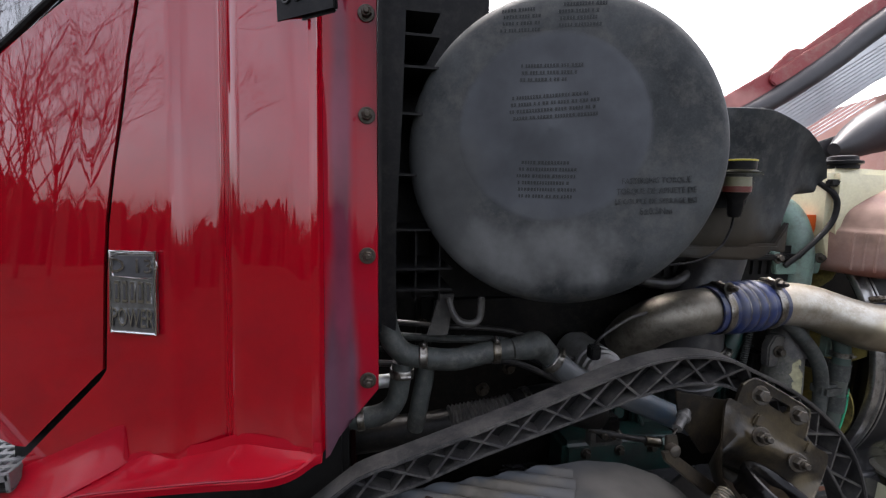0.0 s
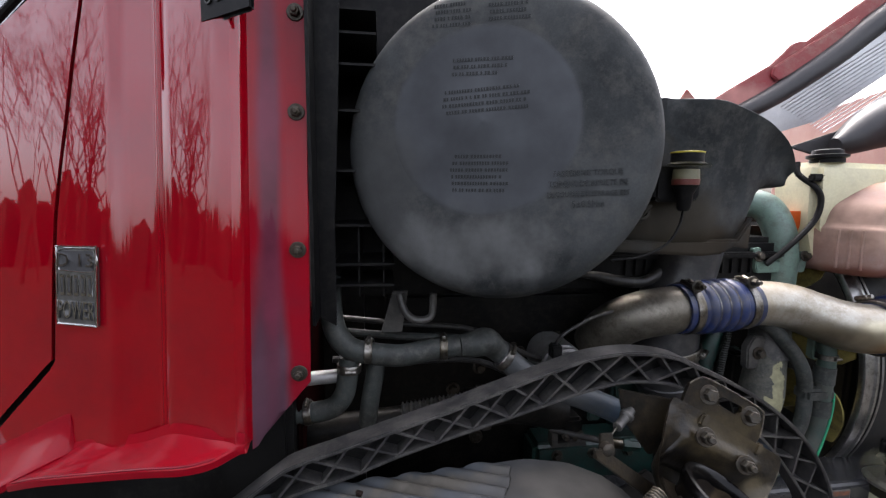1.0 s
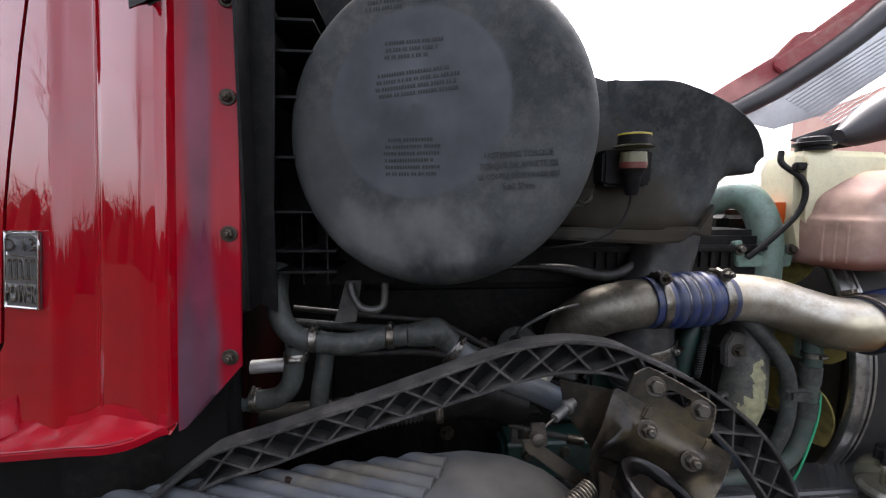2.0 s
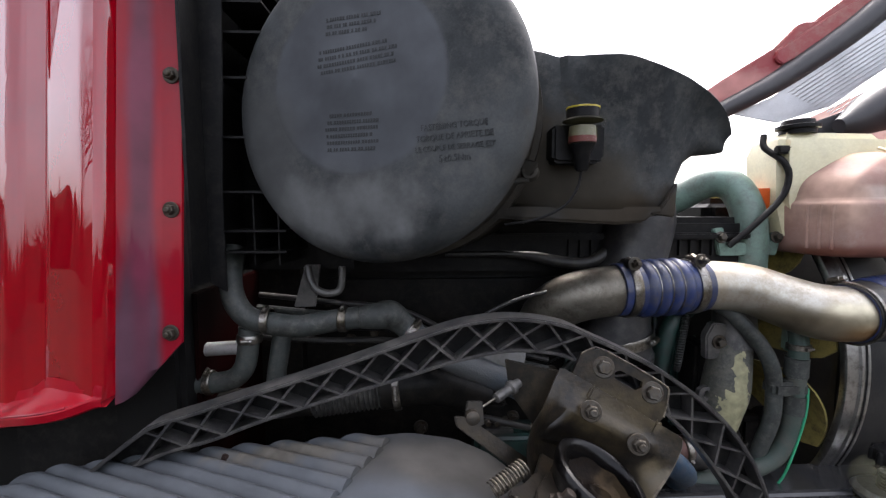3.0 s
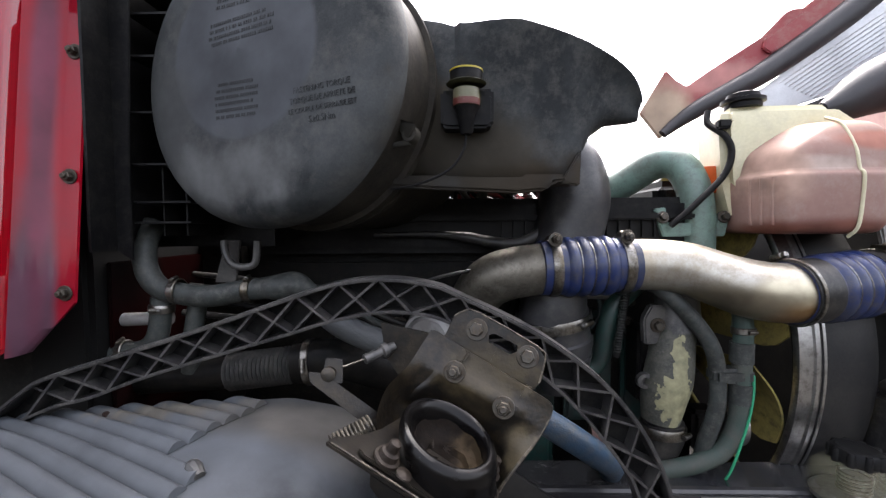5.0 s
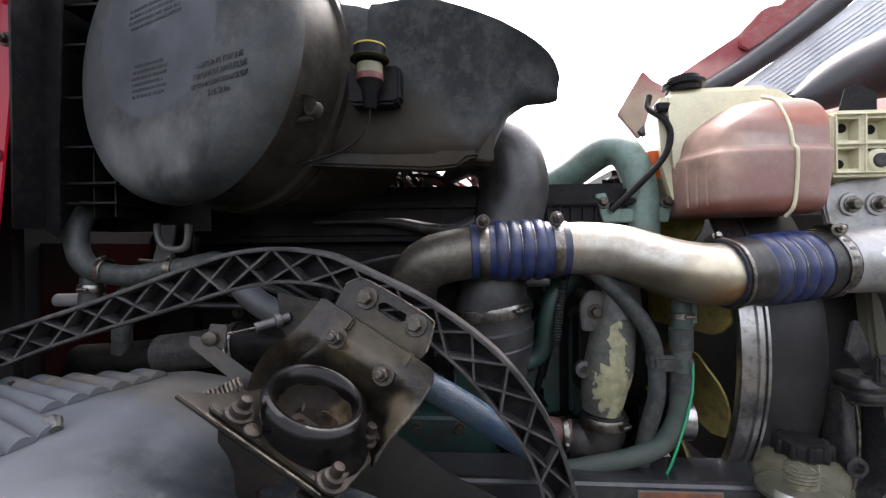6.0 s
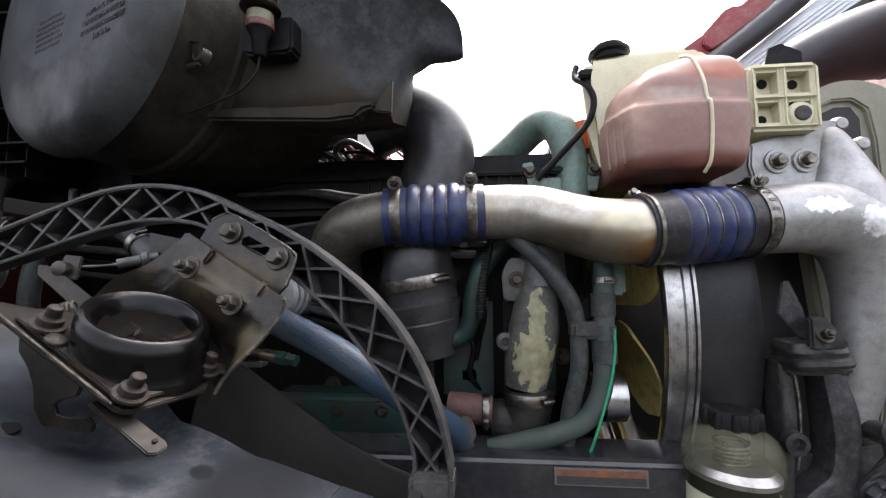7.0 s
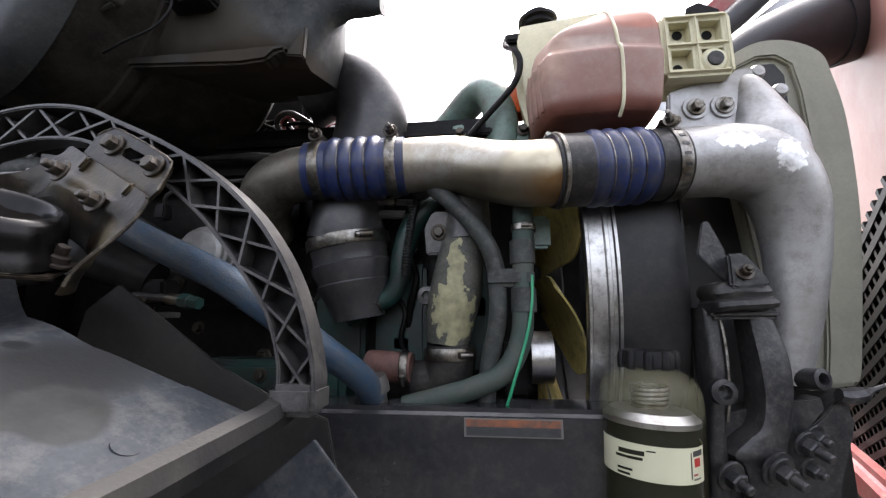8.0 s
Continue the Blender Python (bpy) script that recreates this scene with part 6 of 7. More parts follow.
hexbolt((0.868, 0.724, 1.275), (0, -1, 0), 0.0085, riser)
part("lug", lathe((0.848, 0.732, 1.175), (0, -1, 0), [(0, 0.015), (0.01, 0.014), (0.011, 0.007), (0.002, 0.006)], 18), CASTIRON, riser)
part("outlet", tube([(0.884, 0.735, 1.10), (0.884, 0.737, 1.07), (0.87, 0.745, 1.045), (0.83, 0.755, 1.04)], [0.036, 0.037, 0.037, 0.034], 24), DARK_RUBBER, riser)
hose_clamp("clamp", (0.884, 0.735, 1.085), (0, 0.02, 1), 0.0375, 0.018, riser, (0.7, -1, 0))
stub = thing("hose_stub", (0.80, 0.73, 1.05), "rusty iron hose stub with a band clamp", "pipe")
part("stub", tube([(0.755, 0.735, 1.068), (0.79, 0.73, 1.066), (0.825, 0.728, 1.064)], [0.023, 0.024, 0.023], 20), material("red_brown_rust", (0.10, 0.045, 0.035), 0.7, dirt=(0.05, 0.024, 0.018), dirt_scale=40, bump=0.3), stub)
hose_clamp("clamp", (0.815, 0.728, 1.064), (1, 0, 0), 0.024, 0.012, stub, (0.1, -1, -0.6))
cool = thing("coolant_hose", (0.95, 0.70, 1.1), "dusty grey coolant hose tied to a green one", "hose")
part("hose", tube([(0.83, 0.76, 1.352), (0.86, 0.715, 1.345), (0.904, 0.70, 1.303), (0.940, 0.698, 1.257), (0.956, 0.698, 1.212), (0.958, 0.698, 1.141), (0.945, 0.705, 1.078), (0.938, 0.715, 1.02)], 0.0135, 18), GREY_HOSE, cool)
part("tie", block((0.945, 0.68, 1.184), (1.012, 0.715, 1.21), 0.006), GREY_HOSE, cool, "moulded rubber tie")
vent = thing("vent_hose", (0.99, 0.695, 1.1), "dusty green rubber vent hose", "hose")
HOSE_GREEN = material("dusty_green_rubber", (0.030, 0.050, 0.042), 0.6, dirt=(0.066, 0.066, 0.056), dirt_scale=16, spec=0.3)
part("hose", tube([(1.0, 0.72, 1.35), (0.999, 0.70, 1.29), (0.997, 0.695, 1.249), (0.995, 0.695, 1.169), (0.990, 0.695, 1.11), (0.967, 0.695, 1.065), (0.924, 0.695, 1.042), (0.871, 0.70, 1.026), (0.82, 0.705, 1.012)], 0.0155, 20), HOSE_GREEN, vent)
for z in (1.235, 1.165):
    part("sleeve", lathe((0.996, 0.696, z - 0.018), (0, 0, 1), [(0, 0.016), (0.001, 0.0185), (0.035, 0.0185), (0.036, 0.016)], 20), GREY_HOSE, vent)
hose_clamp("clamp", (0.999, 0.698, 1.272), (0, 0.05, 1), 0.0162, 0.011, vent, (0.1, -1, 0))
part("green_wire", tube([(1.008, 0.682, 1.20), (1.006, 0.68, 1.16), (0.997, 0.68, 1.113), (0.975, 0.68, 1.043), (0.963, 0.69, 1.005)], 0.0022, 8), material("green_wire_sheath", (0.02, 0.25, 0.12), 0.4), vent, "thin bright green wire")
oil = thing("oil_pipe", (0.82, 0.78, 1.2), "dark green painted oil pipe with ribbed conduit", "pipe")
part("pipe", tube([(0.868, 0.80, 1.345), (0.848, 0.785, 1.335), (0.815, 0.78, 1.302), (0.797, 0.78, 1.25), (0.792, 0.782, 1.21), (0.776, 0.785, 1.18), (0.738, 0.785, 1.160), (0.70, 0.79, 1.14)], [0.020, 0.020, 0.020, 0.019, 0.018, 0.017, 0.016, 0.016], 20), GREEN, oil)
hose_clamp("clamp", (0.752, 0.785, 1.168), (1, 0, 0.5), 0.0165, 0.009, oil, (0, -1, 0.3))
bm = tube([(0.828, 0.752, 1.345), (0.819, 0.75, 1.30), (0.812, 0.75, 1.255), (0.807, 0.752, 1.21)], 0.006, 10, 14)
part("conduit", bm, BLACK_PLASTIC, oil, "black ribbed conduit")
bm = bmesh.new()
for k in range(22):
    z = 1.22 + 0.005 * k
    lathe((0.8075 + 0.0001 * k * 6.0, 0.7505, z), (0, 0, 1), [(0, 0.0062), (0.0012, 0.0078), (0.0026, 0.0062)], 12, bm, False)
part("conduit_rib", bm, GREY_HOSE, oil)
hexbolt((0.775, 0.76, 1.338), (1, -0.2, 0), 0.008, oil, False, 0.014, STEEL, "fitting", "zinc hex fitting")
part("line", tube([(0.70, 0.77, 1.345), (0.77, 0.765, 1.34), (0.83, 0.76, 1.335)], 0.006, 10), CASTIRON, oil)
part("line", tube([(0.70, 0.78, 1.325), (0.75, 0.775, 1.322), (0.80, 0.78, 1.32)], 0.008, 10), CASTIRON, oil)
part("valve_body", rounded(block((0.85, 0.76, 1.12), (0.88, 0.82, 1.26)), 0.006, 2), ENGINE, oil)
part("green_bracket", rounded(block((1.014, 0.735, 1.248), (1.044, 0.758, 1.300)), 0.005, 2), GREEN_PIPE, oil, "pale green bracket")
pulley = thing("belt_tensioner", (1.03, 0.76, 1.07), "polished steel belt tensioner roller", "pulley")
part("roller", lathe((1.008, 0.775, 1.078), (1, 0, 0), [(0, 0.012), (0, 0.041), (0.034, 0.041), (0.034, 0.012)], 40), RIM, pulley)
part("arm", block((0.96, 0.77, 1.02), (1.01, 0.82, 1.10), 0.008), ENGINE, pulley)
comp = thing("compressor", (0.46, 0.75, 1.25), "dusty aluminium compressor body with a round end", "compressor")
part("body", lathe((0.461, 0.84, 1.253), (0, -1, 0), [(0, 0.045), (0.09, 0.045), (0.092, 0.041), (0.10, 0.041), (0.102, 0.045), (0.112, 0.045), (0.114, 0.04), (0.122, 0.04), (0.128, 0.034), (0.13, 0.0)], 36), material("dusty_aluminium", (0.30, 0.30, 0.29), 0.55, 0.5, dirt=(0.18, 0.17, 0.16), dirt_scale=20), comp)
part("tag", block((0.466, 0.708, 1.232), (0.482, 0.7095, 1.248)), WHITE, comp, "small white tag")
part("bracket", block((0.40, 0.80, 1.16), (0.56, 0.86, 1.22), 0.006), ENGINE, comp)
bell = thing("exhaust_bellows", (0.2, 0.63, 1.2), "dusty ribbed steel exhaust bellows", "pipe")
prof = []
for k in range(17):
    prof += [(0.007 * k, 0.026), (0.007 * k + 0.0035, 0.031)]
part("bellows", lathe((0.14, 0.65, 1.215), (1, 0, 0.12), prof, 28), CASTIRON, bell)
part("pipe", tube([(-0.02, 0.66, 1.20), (0.08, 0.655, 1.208), (0.145, 0.65, 1.215)], 0.026, 20), ENGINE, bell)
part("pipe", tube([(0.25, 0.65, 1.23), (0.33, 0.655, 1.235), (0.42, 0.68, 1.20)], 0.034, 20), ENGINE, bell)
hose_clamp("clamp", (0.275, 0.65, 1.232), (1, 0, 0.1), 0.0345, 0.012, bell, (0, -1, 0.2))
hook = thing("lifting_hook", (0.16, 0.66, 1.38), "bent steel hook on a ribbed bracket", "hook")
part("hook", tube([(0.135, 0.655, 1.43), (0.14, 0.65, 1.41), (0.152, 0.648, 1.393), (0.172, 0.648, 1.388), (0.187, 0.652, 1.396), (0.19, 0.655, 1.43)], 0.006, 10), CASTIRON, hook)
part("bracket", plate([(0.105, 1.36), (0.125, 1.43), (0.15, 1.43), (0.14, 1.36)], XZ @ Matrix.Translation((0, 0, -0.68)), 0.006, 0.001), CASTIRON, hook)
solo("breather_hose", tube([(0.36, 0.765, 1.437), (0.48, 0.762, 1.437), (0.53, 0.76, 1.432), (0.568, 0.758, 1.424), (0.61, 0.758, 1.419), (0.64, 0.762, 1.424), (0.67, 0.77, 1.438)], [0.005, 0.006, 0.010, 0.011, 0.011, 0.011, 0.012], 14), DARK_RUBBER, "thin black breather hose", "hose")

block_valve = thing("air_valve", (0.437, 0.66, 1.15), "small dirty black air valve on a bracket", "valve")
part("body", rounded(block((0.418, 0.650, 1.160), (0.458, 0.690, 1.200)), 0.005, 2), ENGINE, block_valve)
part("bracket", plate([(0.405, 1.235), (0.412, 1.235), (0.416, 1.15), (0.47, 1.15), (0.47, 1.142), (0.405, 1.142)], XZ @ Matrix.Translation((0, 0, -0.668)), 0.02, 0.001), CASTIRON, block_valve, "dusty steel bracket")
for x in (0.424, 0.439, 0.453):
    part("port", lathe((x, 0.652, 1.172), (0, -1, -0.2), [(0, 0.006), (0.008, 0.006), (0.009, 0.0045), (0.014, 0.0045)], 12), BOLT, block_valve)
fit_ = thing("hose_fitting", (0.53, 0.62, 1.16), "plated hose fitting with a green union nut", "fitting")
part("ferrule", tube([(0.490, 0.625, 1.168), (0.515, 0.62, 1.165)], 0.0085, 16), STEEL, fit_, "bright plated ferrule")
part("union", lathe((0.515, 0.62, 1.165), (1, -0.1, -0.15), [(0, 0.011), (0.014, 0.011), (0.015, 0.009), (0.03, 0.009)], 6), GREEN, fit_, "dark green union nut")
part("line", tube([(0.40, 0.66, 1.178), (0.45, 0.64, 1.172), (0.495, 0.625, 1.168)], 0.0055, 12), DARK_RUBBER, fit_)
loom = thing("sensor_cable", (0.42, 0.68, 1.32), "thin black sensor cable clipped to the intake pipe", "cable")
part("cable", tube([(0.415, 0.685, 1.325), (0.425, 0.68, 1.343), (0.46, 0.69, 1.358), (0.50, 0.705, 1.368), (0.545, 0.715, 1.375)], 0.0032, 10), DARK_RUBBER, loom)
part("plug", rounded(block((0.405, 0.675, 1.300), (0.425, 0.695, 1.326)), 0.003, 2), BLACK_PLASTIC, loom, "black cable plug")
line_pair = thing("air_line", (0.30, 0.74, 1.25), "black nylon air lines along the engine", "hose")
for k in range(4):
    part("line", tube([(0.02, 0.72 + 0.012 * k, 1.30 + 0.022 * k), (0.14, 0.735, 1.285 + 0.024 * k), (0.28, 0.75, 1.275 + 0.02 * k), (0.40, 0.76, 1.22 + 0.018 * k), (0.56, 0.77, 1.17 + 0.02 * k)], (0.006, 0.0045, 0.007, 0.005)[k], 10), (DARK_RUBBER, BLACK_PLASTIC, GREY_HOSE, DARK_RUBBER)[k], line_pair)

# ---- fuel filter ----
FF = V((1.141, 0.645, 0.815))
filt = thing("fuel_filter", FF, "fuel filter with clear yellowed cover, black cap and cream label", "fuel filter")
FAX = V((0.045, 0.0, 1.0))
FL0 = FF - V((0.008, 0, 0))
part("cover", lathe(FL0, FAX, [(0, 0.057), (0.15, 0.0592), (0.206, 0.0595)], 64, caps=False), CLEAR, filt, "yellowed clear plastic cover")
part("dome", lathe(FL0, FAX, [(0.2062, 0.0595), (0.222, 0.0594), (0.235, 0.0580), (0.245, 0.0540), (0.252, 0.0480), (0.257, 0.0410), (0.260, 0.034), (0.264, 0.031)], 64, caps=False), DOME, filt, "yellowed clear domed top")
part("element", lathe(FL0, FAX, [(0, 0.051), (0.198, 0.051), (0.198, 0.03), (0.199, 0.0)], 48, caps=False), FLAT_BLACK, filt, "black filter element")
part("end_plate", lathe(FL0 + FAX * 0.198, FAX, [(0, 0.0555), (0.006, 0.0555), (0.014, 0.047), (0.016, 0.02), (0.038, 0.02), (0.039, 0.0)], 48), RIM, filt, "shiny steel end plate")
part("spring", tube([FL0 + FAX * (0.212 + 0.0005 * k) + V((0.0205 * math.cos(k * 0.6), 0.0205 * math.sin(k * 0.6), 0)) for k in range(60)], 0.0026, 6, 1), STEEL, filt)
band = part("label_band", lathe(FL0 + FAX * 0.142, FAX, [(0.0, 0.0542), (0.0, 0.0545), (0.038, 0.0545), (0.038, 0.0542)], 64, caps=False), WHITE, filt, "cream paper label")


def on_label(a0, a1, z0, z1, mat, name="printed_bar"):
    """A printed patch that follows the round label; angles in degrees from straight out."""
    bm = bmesh.new()
    n = max(2, int((a1 - a0) / 4))
    rows = []
    for k in range(n + 1):
        a = radians(a0 + (a1 - a0) * k / n - 90)
        rows.append([FL0 + FAX * z + V((r * math.cos(a), r * math.sin(a), 0)) for r, z in ((0.0546, z0 - 0.012), (0.0549, z0 - 0.012), (0.0549, z1 - 0.012), (0.0546, z1 - 0.012))])
    skin(bm, rows)
    part(name, bm, mat, band)


on_label(-62, -28, 0.176, 0.179, FLAT_BLACK)
on_label(-58, -26, 0.181, 0.186, FLAT_BLACK)
on_label(-24, -14, 0.186, 0.1875, FLAT_BLACK)
for k in range(3):
    on_label(-60, -40 - 3 * k, 0.163 - 0.005 * k, 0.1655 - 0.005 * k, FLAT_BLACK)
on_label(34, 46, 0.170, 0.179, RED_INK, "printed_square")
on_label(32, 52, 0.181, 0.187, GRAPHITE)
on_label(28, 29.5, 0.158, 0.186, GRAPHITE)
on_label(32, 46, 0.1565, 0.158, GRAPHITE)
on_label(32, 40, 0.161, 0.163, RED_FADED)
cap = part("cap", lathe(FL0 + FAX * 0.260, FAX, [(0, 0.031), (0.003, 0.0335), (0.018, 0.0335), (0.022, 0.031), (0.0235, 0.026), (0.0215, 0.020), (0.022, 0.0)], 40), BLACK_PLASTIC, filt, "black ribbed screw cap")
for k in range(10):
    a = k * 0.628
    part("grip", lathe(FL0 + FAX * 0.2615 + V((0.0315 * math.cos(a), 0.0315 * math.sin(a), 0)), FAX, [(0, 0.0060), (0.016, 0.0060), (0.021, 0.0040)], 10), BLACK_PLASTIC, cap)
part("side_port", tube([(1.065, 0.66, 0.90), (1.05, 0.66, 0.885), (1.04, 0.67, 0.85)], [0.014, 0.017, 0.017], 12), STEEL, filt)

# ---- radiator support arm ----
sup = thing("radiator_bracket", (1.28, 0.69, 0.9), "black cast radiator support bracket with rubber mount", "bracket")
part("tab", plate([(1.239, 1.267), (1.248, 1.270), (1.264, 1.231), (1.274, 1.185), (1.266, 1.179), (1.248, 1.201), (1.229, 1.223)], XZ @ Matrix.Translation((0, 0, -0.675)), 0.006, 0.0015), BLACK_CAST, sup, "dusty steel tab with bolt holes")
for x, z in ((1.242, 1.244), (1.241, 1.230)):
    part("hole", lathe((x, 0.673, z), (0, -1, 0), [(0, 0.0028), (0.0006, 0.0028)], 10), FLAT_BLACK, sup)
part("upper_plate", plate([(1.256, 1.220), (1.277, 1.221), (1.293, 1.200), (1.305, 1.183), (1.302, 1.178), (1.266, 1.174), (1.256, 1.177)], XZ @ Matrix.Translation((0, 0, -0.655)), 0.012, 0.0030), BLACK_CAST, sup, "dusty steel top plate")
hexbolt((1.274, 0.650, 1.196), (0.05, -1, 0.35), 0.0075, sup, True, mat=BOLT, stud=0.003)
def isolator(rows):
    """Squarish rubber block with bulging sides: rows of height, half width and half depth."""
    rings = []
    for z, w, d in rows:
        rings.append([(1.278 + w * math.copysign(abs(math.cos(a)) ** 0.55, math.cos(a)) - 0.2 * (z - 1.165), 0.688 + d * math.copysign(abs(math.sin(a)) ** 0.55, math.sin(a)), z + 0.004 * math.cos(a) * (1.19 - z) / 0.04) for a in [math.pi * k / 18 for k in range(36)]])
    return hull(rings)


part("mount", isolator([(1.147, 0.036, 0.030), (1.149, 0.041, 0.036), (1.154, 0.0425, 0.039), (1.160, 0.041, 0.038), (1.163, 0.0375, 0.034), (1.166, 0.0375, 0.034), (1.170, 0.0395, 0.036), (1.177, 0.038, 0.035), (1.183, 0.033, 0.030), (1.186, 0.024, 0.020)]), DARK_RUBBER, sup, "black rubber isolator with bulging sides")


def cast_bar(name, rows, y, deep, label):
    """A cast bar that widens and bends: rows of left, right and height, rounded towards the front."""
    rings = []
    for x0, x1, z, out in [tuple(q) for q in spline(rows, 5)]:
        w, c = (x1 - x0) / 2, (x0 + x1) / 2
        ring = [(c + w * math.cos(t), y - out - 0.010 * max(0.0, math.sin(t)) ** 0.6, z) for t in [math.pi * k / 8 for k in range(9)]]
        rings.append(ring + [(x0, y + deep, z), (x1, y + deep, z)])
    return part(name, hull(rings), BLACK_CAST, sup, label)


cast_bar("leg", [(1.236, 1.258, 1.152, 0.0), (1.236, 1.257, 1.112, 0.002), (1.236, 1.257, 1.078, 0.004), (1.235, 1.254, 1.034, 0.004), (1.232, 1.250, 1.005, 0.002), (1.228, 1.250, 0.975, 0.0), (1.222, 1.246, 0.90, 0.0)], 0.695, 0.03, "dusty cast leg")
cast_bar("leg", [(1.288, 1.316, 1.150, 0.0), (1.290, 1.324, 1.116, 0.004), (1.291, 1.329, 1.087, 0.008), (1.292, 1.329, 1.058, 0.010), (1.291, 1.326, 1.029, 0.010), (1.284, 1.321, 1.001, 0.009), (1.265, 1.316, 0.984, 0.008), (1.248, 1.312, 0.966, 0.008), (1.262, 1.309, 0.950, 0.004), (1.270, 1.306, 0.90, 0.0)], 0.688, 0.03, "dusty cast leg with a curved foot")
part("cross_piece", rounded(block((1.240, 0.672, 1.136), (1.326, 0.72, 1.150)), 0.005, 3), BLACK_CAST, sup)
part("inner_edge", tube([(1.255, 0.688, 1.146), (1.257, 0.684, 1.112), (1.257, 0.682, 1.078), (1.254, 0.682, 1.034), (1.250, 0.684, 1.005)], 0.0022, 8), STEEL, sup, "worn bright edge")
part("boss", lathe((1.243, 0.680, 1.044), (0, -1, 0), [(0, 0.017), (0.012, 0.016), (0.013, 0.009), (0.004, 0.008), (0.003, 0.0)], 20), BLACK_CAST, sup)
part("boss", lathe((1.356, 0.710, 1.057), (0.3, -1, 0.1), [(0, 0.014), (0.035, 0.0135), (0.036, 0.008), (0.012, 0.007), (0.011, 0.0)], 20), BLACK_CAST, sup)
part("frame_bracket", plate([(1.273, 1.013), (1.311, 1.023), (1.383, 1.033), (1.385, 1.017), (1.364, 0.995), (1.380, 1.007), (1.406, 1.034), (1.417, 1.043), (1.421, 1.034), (1.415, 1.018), (1.419, 0.999), (1.409, 0.969), (1.396, 0.933), (1.382, 0.878), (1.193, 0.869), (1.213, 1.000)], XZ @ Matrix.Translation((0, 0, -0.725)), 0.030, 0.0050), BLACK_CAST, sup, "cast bracket on the frame")
for p, r, h in (((1.240, 0.672, 0.944), 0.0125, 0.012), ((1.297, 0.668, 0.952), 0.0120, 0.014), ((1.336, 0.680, 0.981), 0.0115, 0.016), ((1.354, 0.690, 0.989), 0.0100, 0.006), ((1.341, 0.685, 0.952), 0.0095, 0.006)):
    hexbolt(p, (0.35, -1, -0.35), r, sup, True, mat=BLACK_CAST, stud=h, label="greasy grey nut")
part("washer", lathe((1.295, 0.672, 0.953), (0.35, -1, -0.35), [(0, 0.023), (0.003, 0.023), (0.004, 0.020), (0.004, 0.0)], 28), BLACK_CAST, sup, "broad steel washer")
part("arm", tube([(1.397, 0.700, 1.038), (1.407, 0.700, 1.036), (1.425, 0.700, 1.039), (1.439, 0.700, 1.045), (1.463, 0.700, 1.053)], [0.009, 0.011, 0.010, 0.004, 0.003], 8), BLACK_CAST, sup)

# ---- raised hood ----
hood = thing("raised_hood", (1.6, 1.2, 1.3), "raised red truck hood with grey seal and foil heat shield inside", "hood")


def slab(pts, mat, name, dy=0.0, thick=0.012, label="", bevel=0.003, y0=1.2, slope=0.0):
    """A hood piece drawn in x and z, leaning in y with x."""
    bm = plate(pts, XZ @ Matrix.Translation((0, 0, -y0 - dy)), thick, bevel)
    for v in bm.verts:
        v.co.y += (v.co.x - 1.4) * slope
    return part(name, bm, mat, hood, label)


SL = -0.22
slab([(1.073, 1.778), (1.105, 1.835), (1.141, 1.897), (1.165, 1.868), (1.195, 1.846), (1.25, 1.885), (1.376, 1.965), (1.43, 2.025), (1.45, 2.032), (1.47, 2.03), (1.48, 2.04), (1.62, 2.15), (2.2, 2.55), (2.2, 2.40), (1.55, 1.99), (1.30, 1.83), (1.20, 1.77), (1.127, 1.70), (1.10, 1.74)], RED_FADED, "skin", 0, 0.012, "faded red hood skin, worn at the edge", slope=SL)
slab([(1.376, 1.955), (1.372, 1.93), (1.39, 1.915), (1.42, 1.93), (1.60, 2.06), (1.60, 2.10), (1.47, 2.02)], RED_FADED, "moulding", -0.012, 0.012, slope=SL)
bm = tube([(1.13, 1.185, 1.712), (1.17, 1.185, 1.745), (1.23, 1.185, 1.785), (1.38, 1.185, 1.868), (1.54, 1.185, 1.985), (1.70, 1.185, 2.12), (2.2, 1.185, 2.5)], [0.012, 0.018, 0.024, 0.029, 0.032, 0.034, 0.036], 14)
for v in bm.verts:
    v.co.y += (v.co.x - 1.4) * SL
part("seal_tube", bm, GRAPHITE, hood, "grey rubber hood seal")
slab([(1.30, 1.79), (1.40, 1.835), (1.55, 1.955), (2.2, 2.42), (2.2, 2.20), (1.73, 1.94), (1.545, 1.80), (1.42, 1.76)], FOIL, "heat_shield", 0.03, 0.006, "ribbed bright foil heat shield", 0.0, slope=SL)
for k in range(14):
    o = 0.011 * k
    bm = tube([(1.44 + o * 0.9, 1.222, 1.845 - o * 0.55), (1.70 + o * 0.9, 1.222, 2.03 - o * 0.55), (2.2, 1.222, 2.38 - o * 1.0)], 0.0014, 6, 2)
    for v in bm.verts:
        v.co.y += (v.co.x - 1.4) * SL
    part("foil_rib", bm, FOIL, hood)
slab([(1.40, 1.752), (1.545, 1.806), (1.73, 1.945), (2.2, 2.21), (2.2, 2.0), (1.78, 1.85), (1.66, 1.78), (1.57, 1.73), (1.50, 1.72)], GRAPHITE, "inner_panel", 0.02, 0.01, "dark grey inner hood panel", slope=SL)
bm = tube([(1.49, 1.15, 1.755), (1.54, 1.15, 1.77), (1.62, 1.15, 1.81), (1.72, 1.15, 1.845), (1.84, 1.14, 1.872), (1.98, 1.12, 1.92), (2.3, 1.08, 2.05)], [0.02, 0.045, 0.068, 0.084, 0.096, 0.098, 0.10], 24)
part("inner_beam", bm, GRAPHITE, hood, "smooth dark grey inner beam")
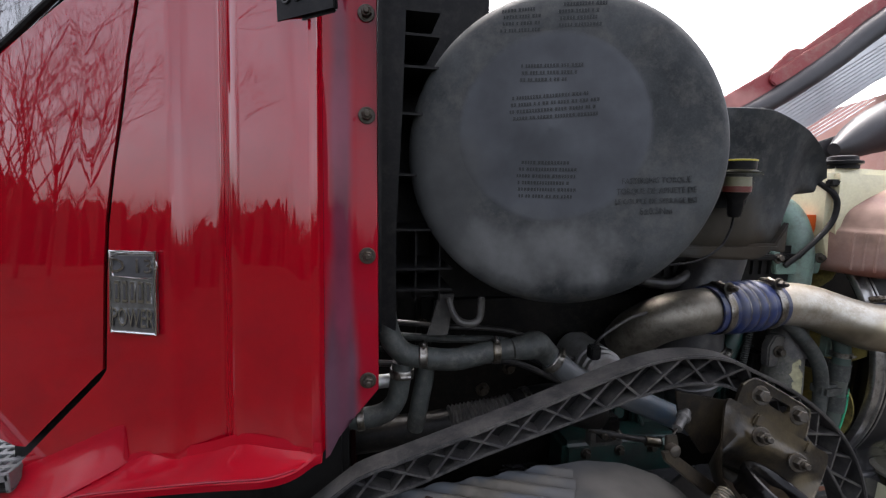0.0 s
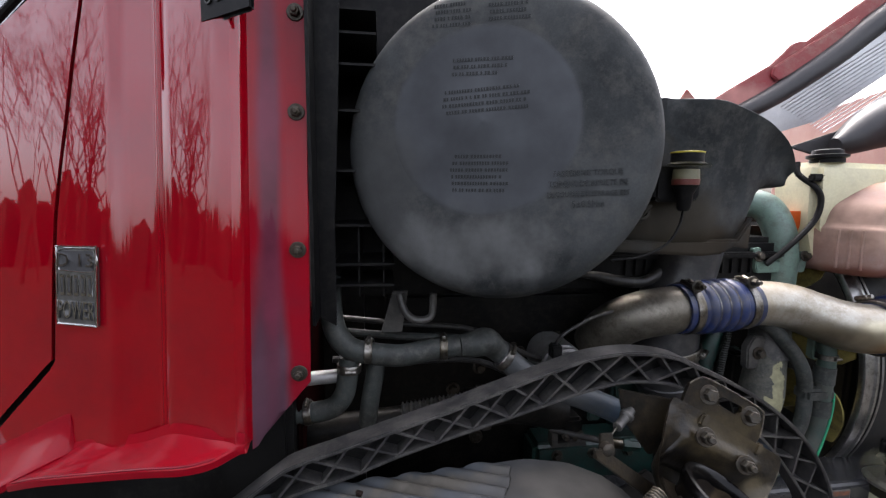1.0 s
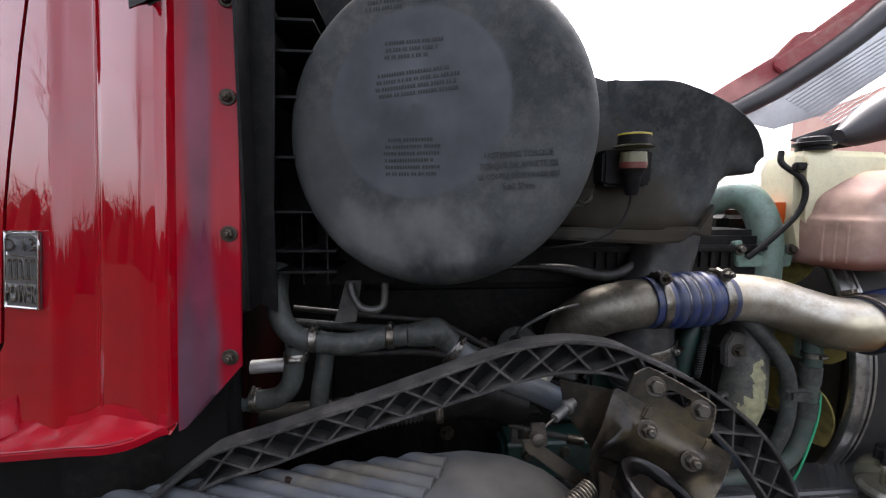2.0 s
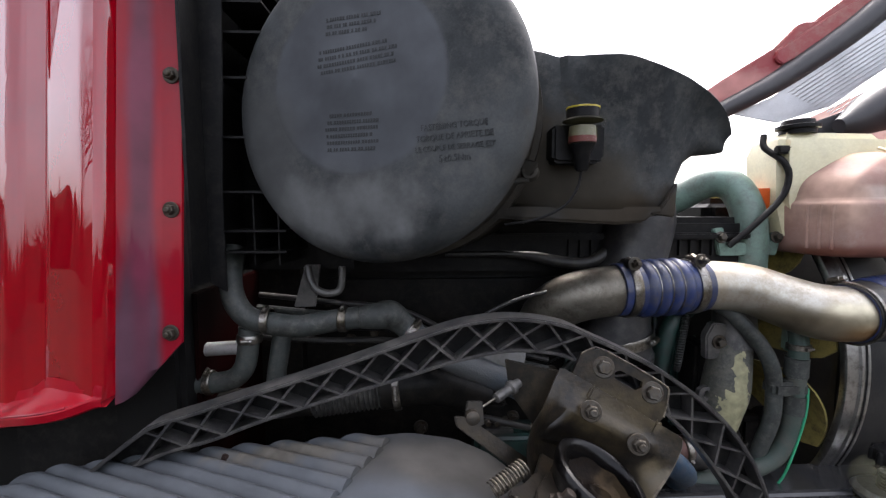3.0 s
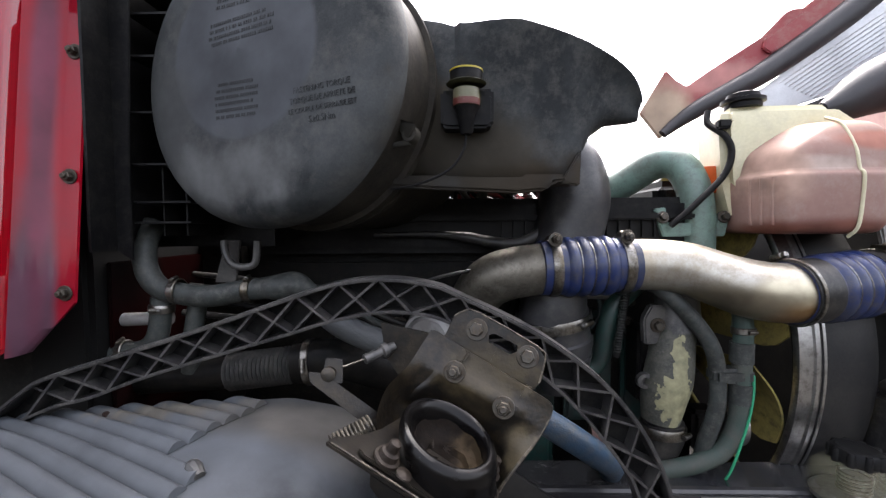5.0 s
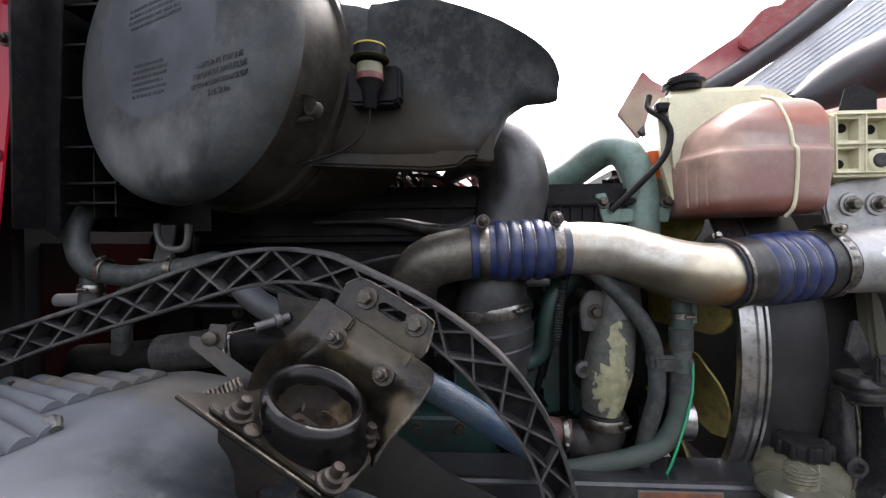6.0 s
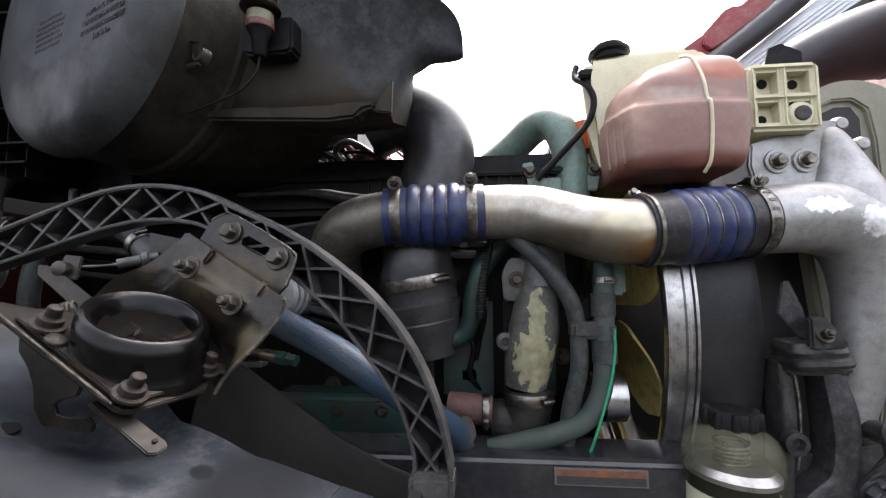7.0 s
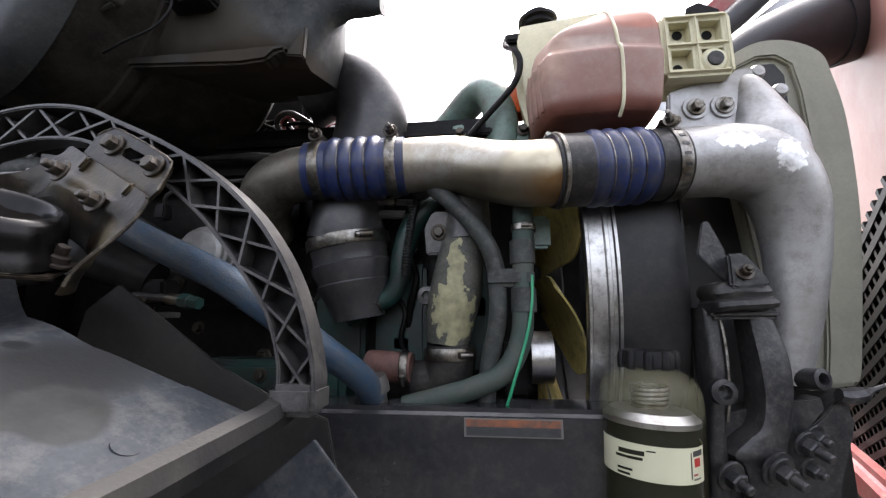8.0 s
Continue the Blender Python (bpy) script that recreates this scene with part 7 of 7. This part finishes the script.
part("beam_band", lathe((1.80, 1.143, 1.863), (0.14, -0.01, 0.035), [(0, 0.094), (0, 0.0985), (0.006, 0.100), (0.050, 0.1005), (0.056, 0.098), (0.056, 0.094)], 32, caps=False), GRAPHITE, hood, "moulded sleeve round the beam")
part("beam_tab", plate([(-0.03, -0.02), (0.03, -0.02), (0.03, 0.012), (0.0, 0.028), (-0.02, 0.02)], XZ @ Matrix.Translation((1.30, 1.625, -0.735)), 0.004, 0.001), BLACK_PLASTIC, hood)
# the far side of the hood stands a little further back than drawn
FAR = Matrix.Translation((0.58, -0.03, 1.42)) @ Matrix.Scale(1.22, 4) @ Matrix.Translation((-0.58, 0.03, -1.42))
for ob in hood.children:
    if ob.name.split(".")[0] in ("skin", "moulding", "seal_tube", "heat_shield", "foil_rib"):
        ob.data.transform(FAR)
# hood nose seen past the radiator: faded inner skin, trim and grille
HN = frame_of((1.86, 1.12, 1.4), (-0.45, -1.0, 0), (0, 0, 1))
part("nose_skin", block((-1.2, -0.18, -0.01), (0.45, 0.6, 0.0), 0.004, HN), material("pale_faded_red_paint", (0.31, 0.155, 0.125), 0.55, dirt=(0.26, 0.11, 0.09), dirt_scale=3, bump=0.05, dust=0.2, dust_colour=(0.34, 0.22, 0.19)), hood, "pale faded red inner nose")
part("nose_crease", rounded(block((-1.2, -0.105, -0.008), (0.45, -0.086, 0.006), 0.0, HN), 0.004, 2), RED_FADED, hood, "red moulded crease")
part("nose_rim", rounded(block((-1.2, -0.196, -0.03), (0.45, -0.179, 0.010), 0.0, HN), 0.005, 3), RED_FADED, hood, "red rolled lower rim")
GM = frame_of((1.72, 1.02, 1.05), (-0.45, -1.0, 0.42), (0.04, 0.30, 1))
# pale sheet added behind the slots in place of the light beyond them
part("grille_back", block((-0.62, -0.32, -0.05), (0.4, 0.26, -0.04), 0.0, GM), material("pale_grey_backing", (0.45, 0.45, 0.44), 0.6, dirt=(0.3, 0.3, 0.29), dirt_scale=12, bump=0.1), hood, "pale sheet added for the light beyond the grille")
bm = bmesh.new()
for j in range(18):
    v = -0.32 + j * 0.031
    block((-0.62, v, -0.022), (0.40, v + 0.014, 0.002), 0.0, GM, bm)
    for i in range(28):
        u = -0.62 + i * 0.037 + (0.0185 if j % 2 else 0.0)
        block((u, v + 0.0138, -0.020), (u + 0.013, v + 0.0312, 0.0), 0.0, GM, bm)
part("grille", bm, BLACK_PLASTIC, hood, "black plastic grille lattice", smooth=False)
part("lower_trim", rounded(block((-1.2, -0.42, -0.02), (0.45, -0.335, 0.040), 0.0, HN @ Matrix.Translation((0, -0.235, 0.10))), 0.02, 5), RED_FADED, hood, "red lower trim")
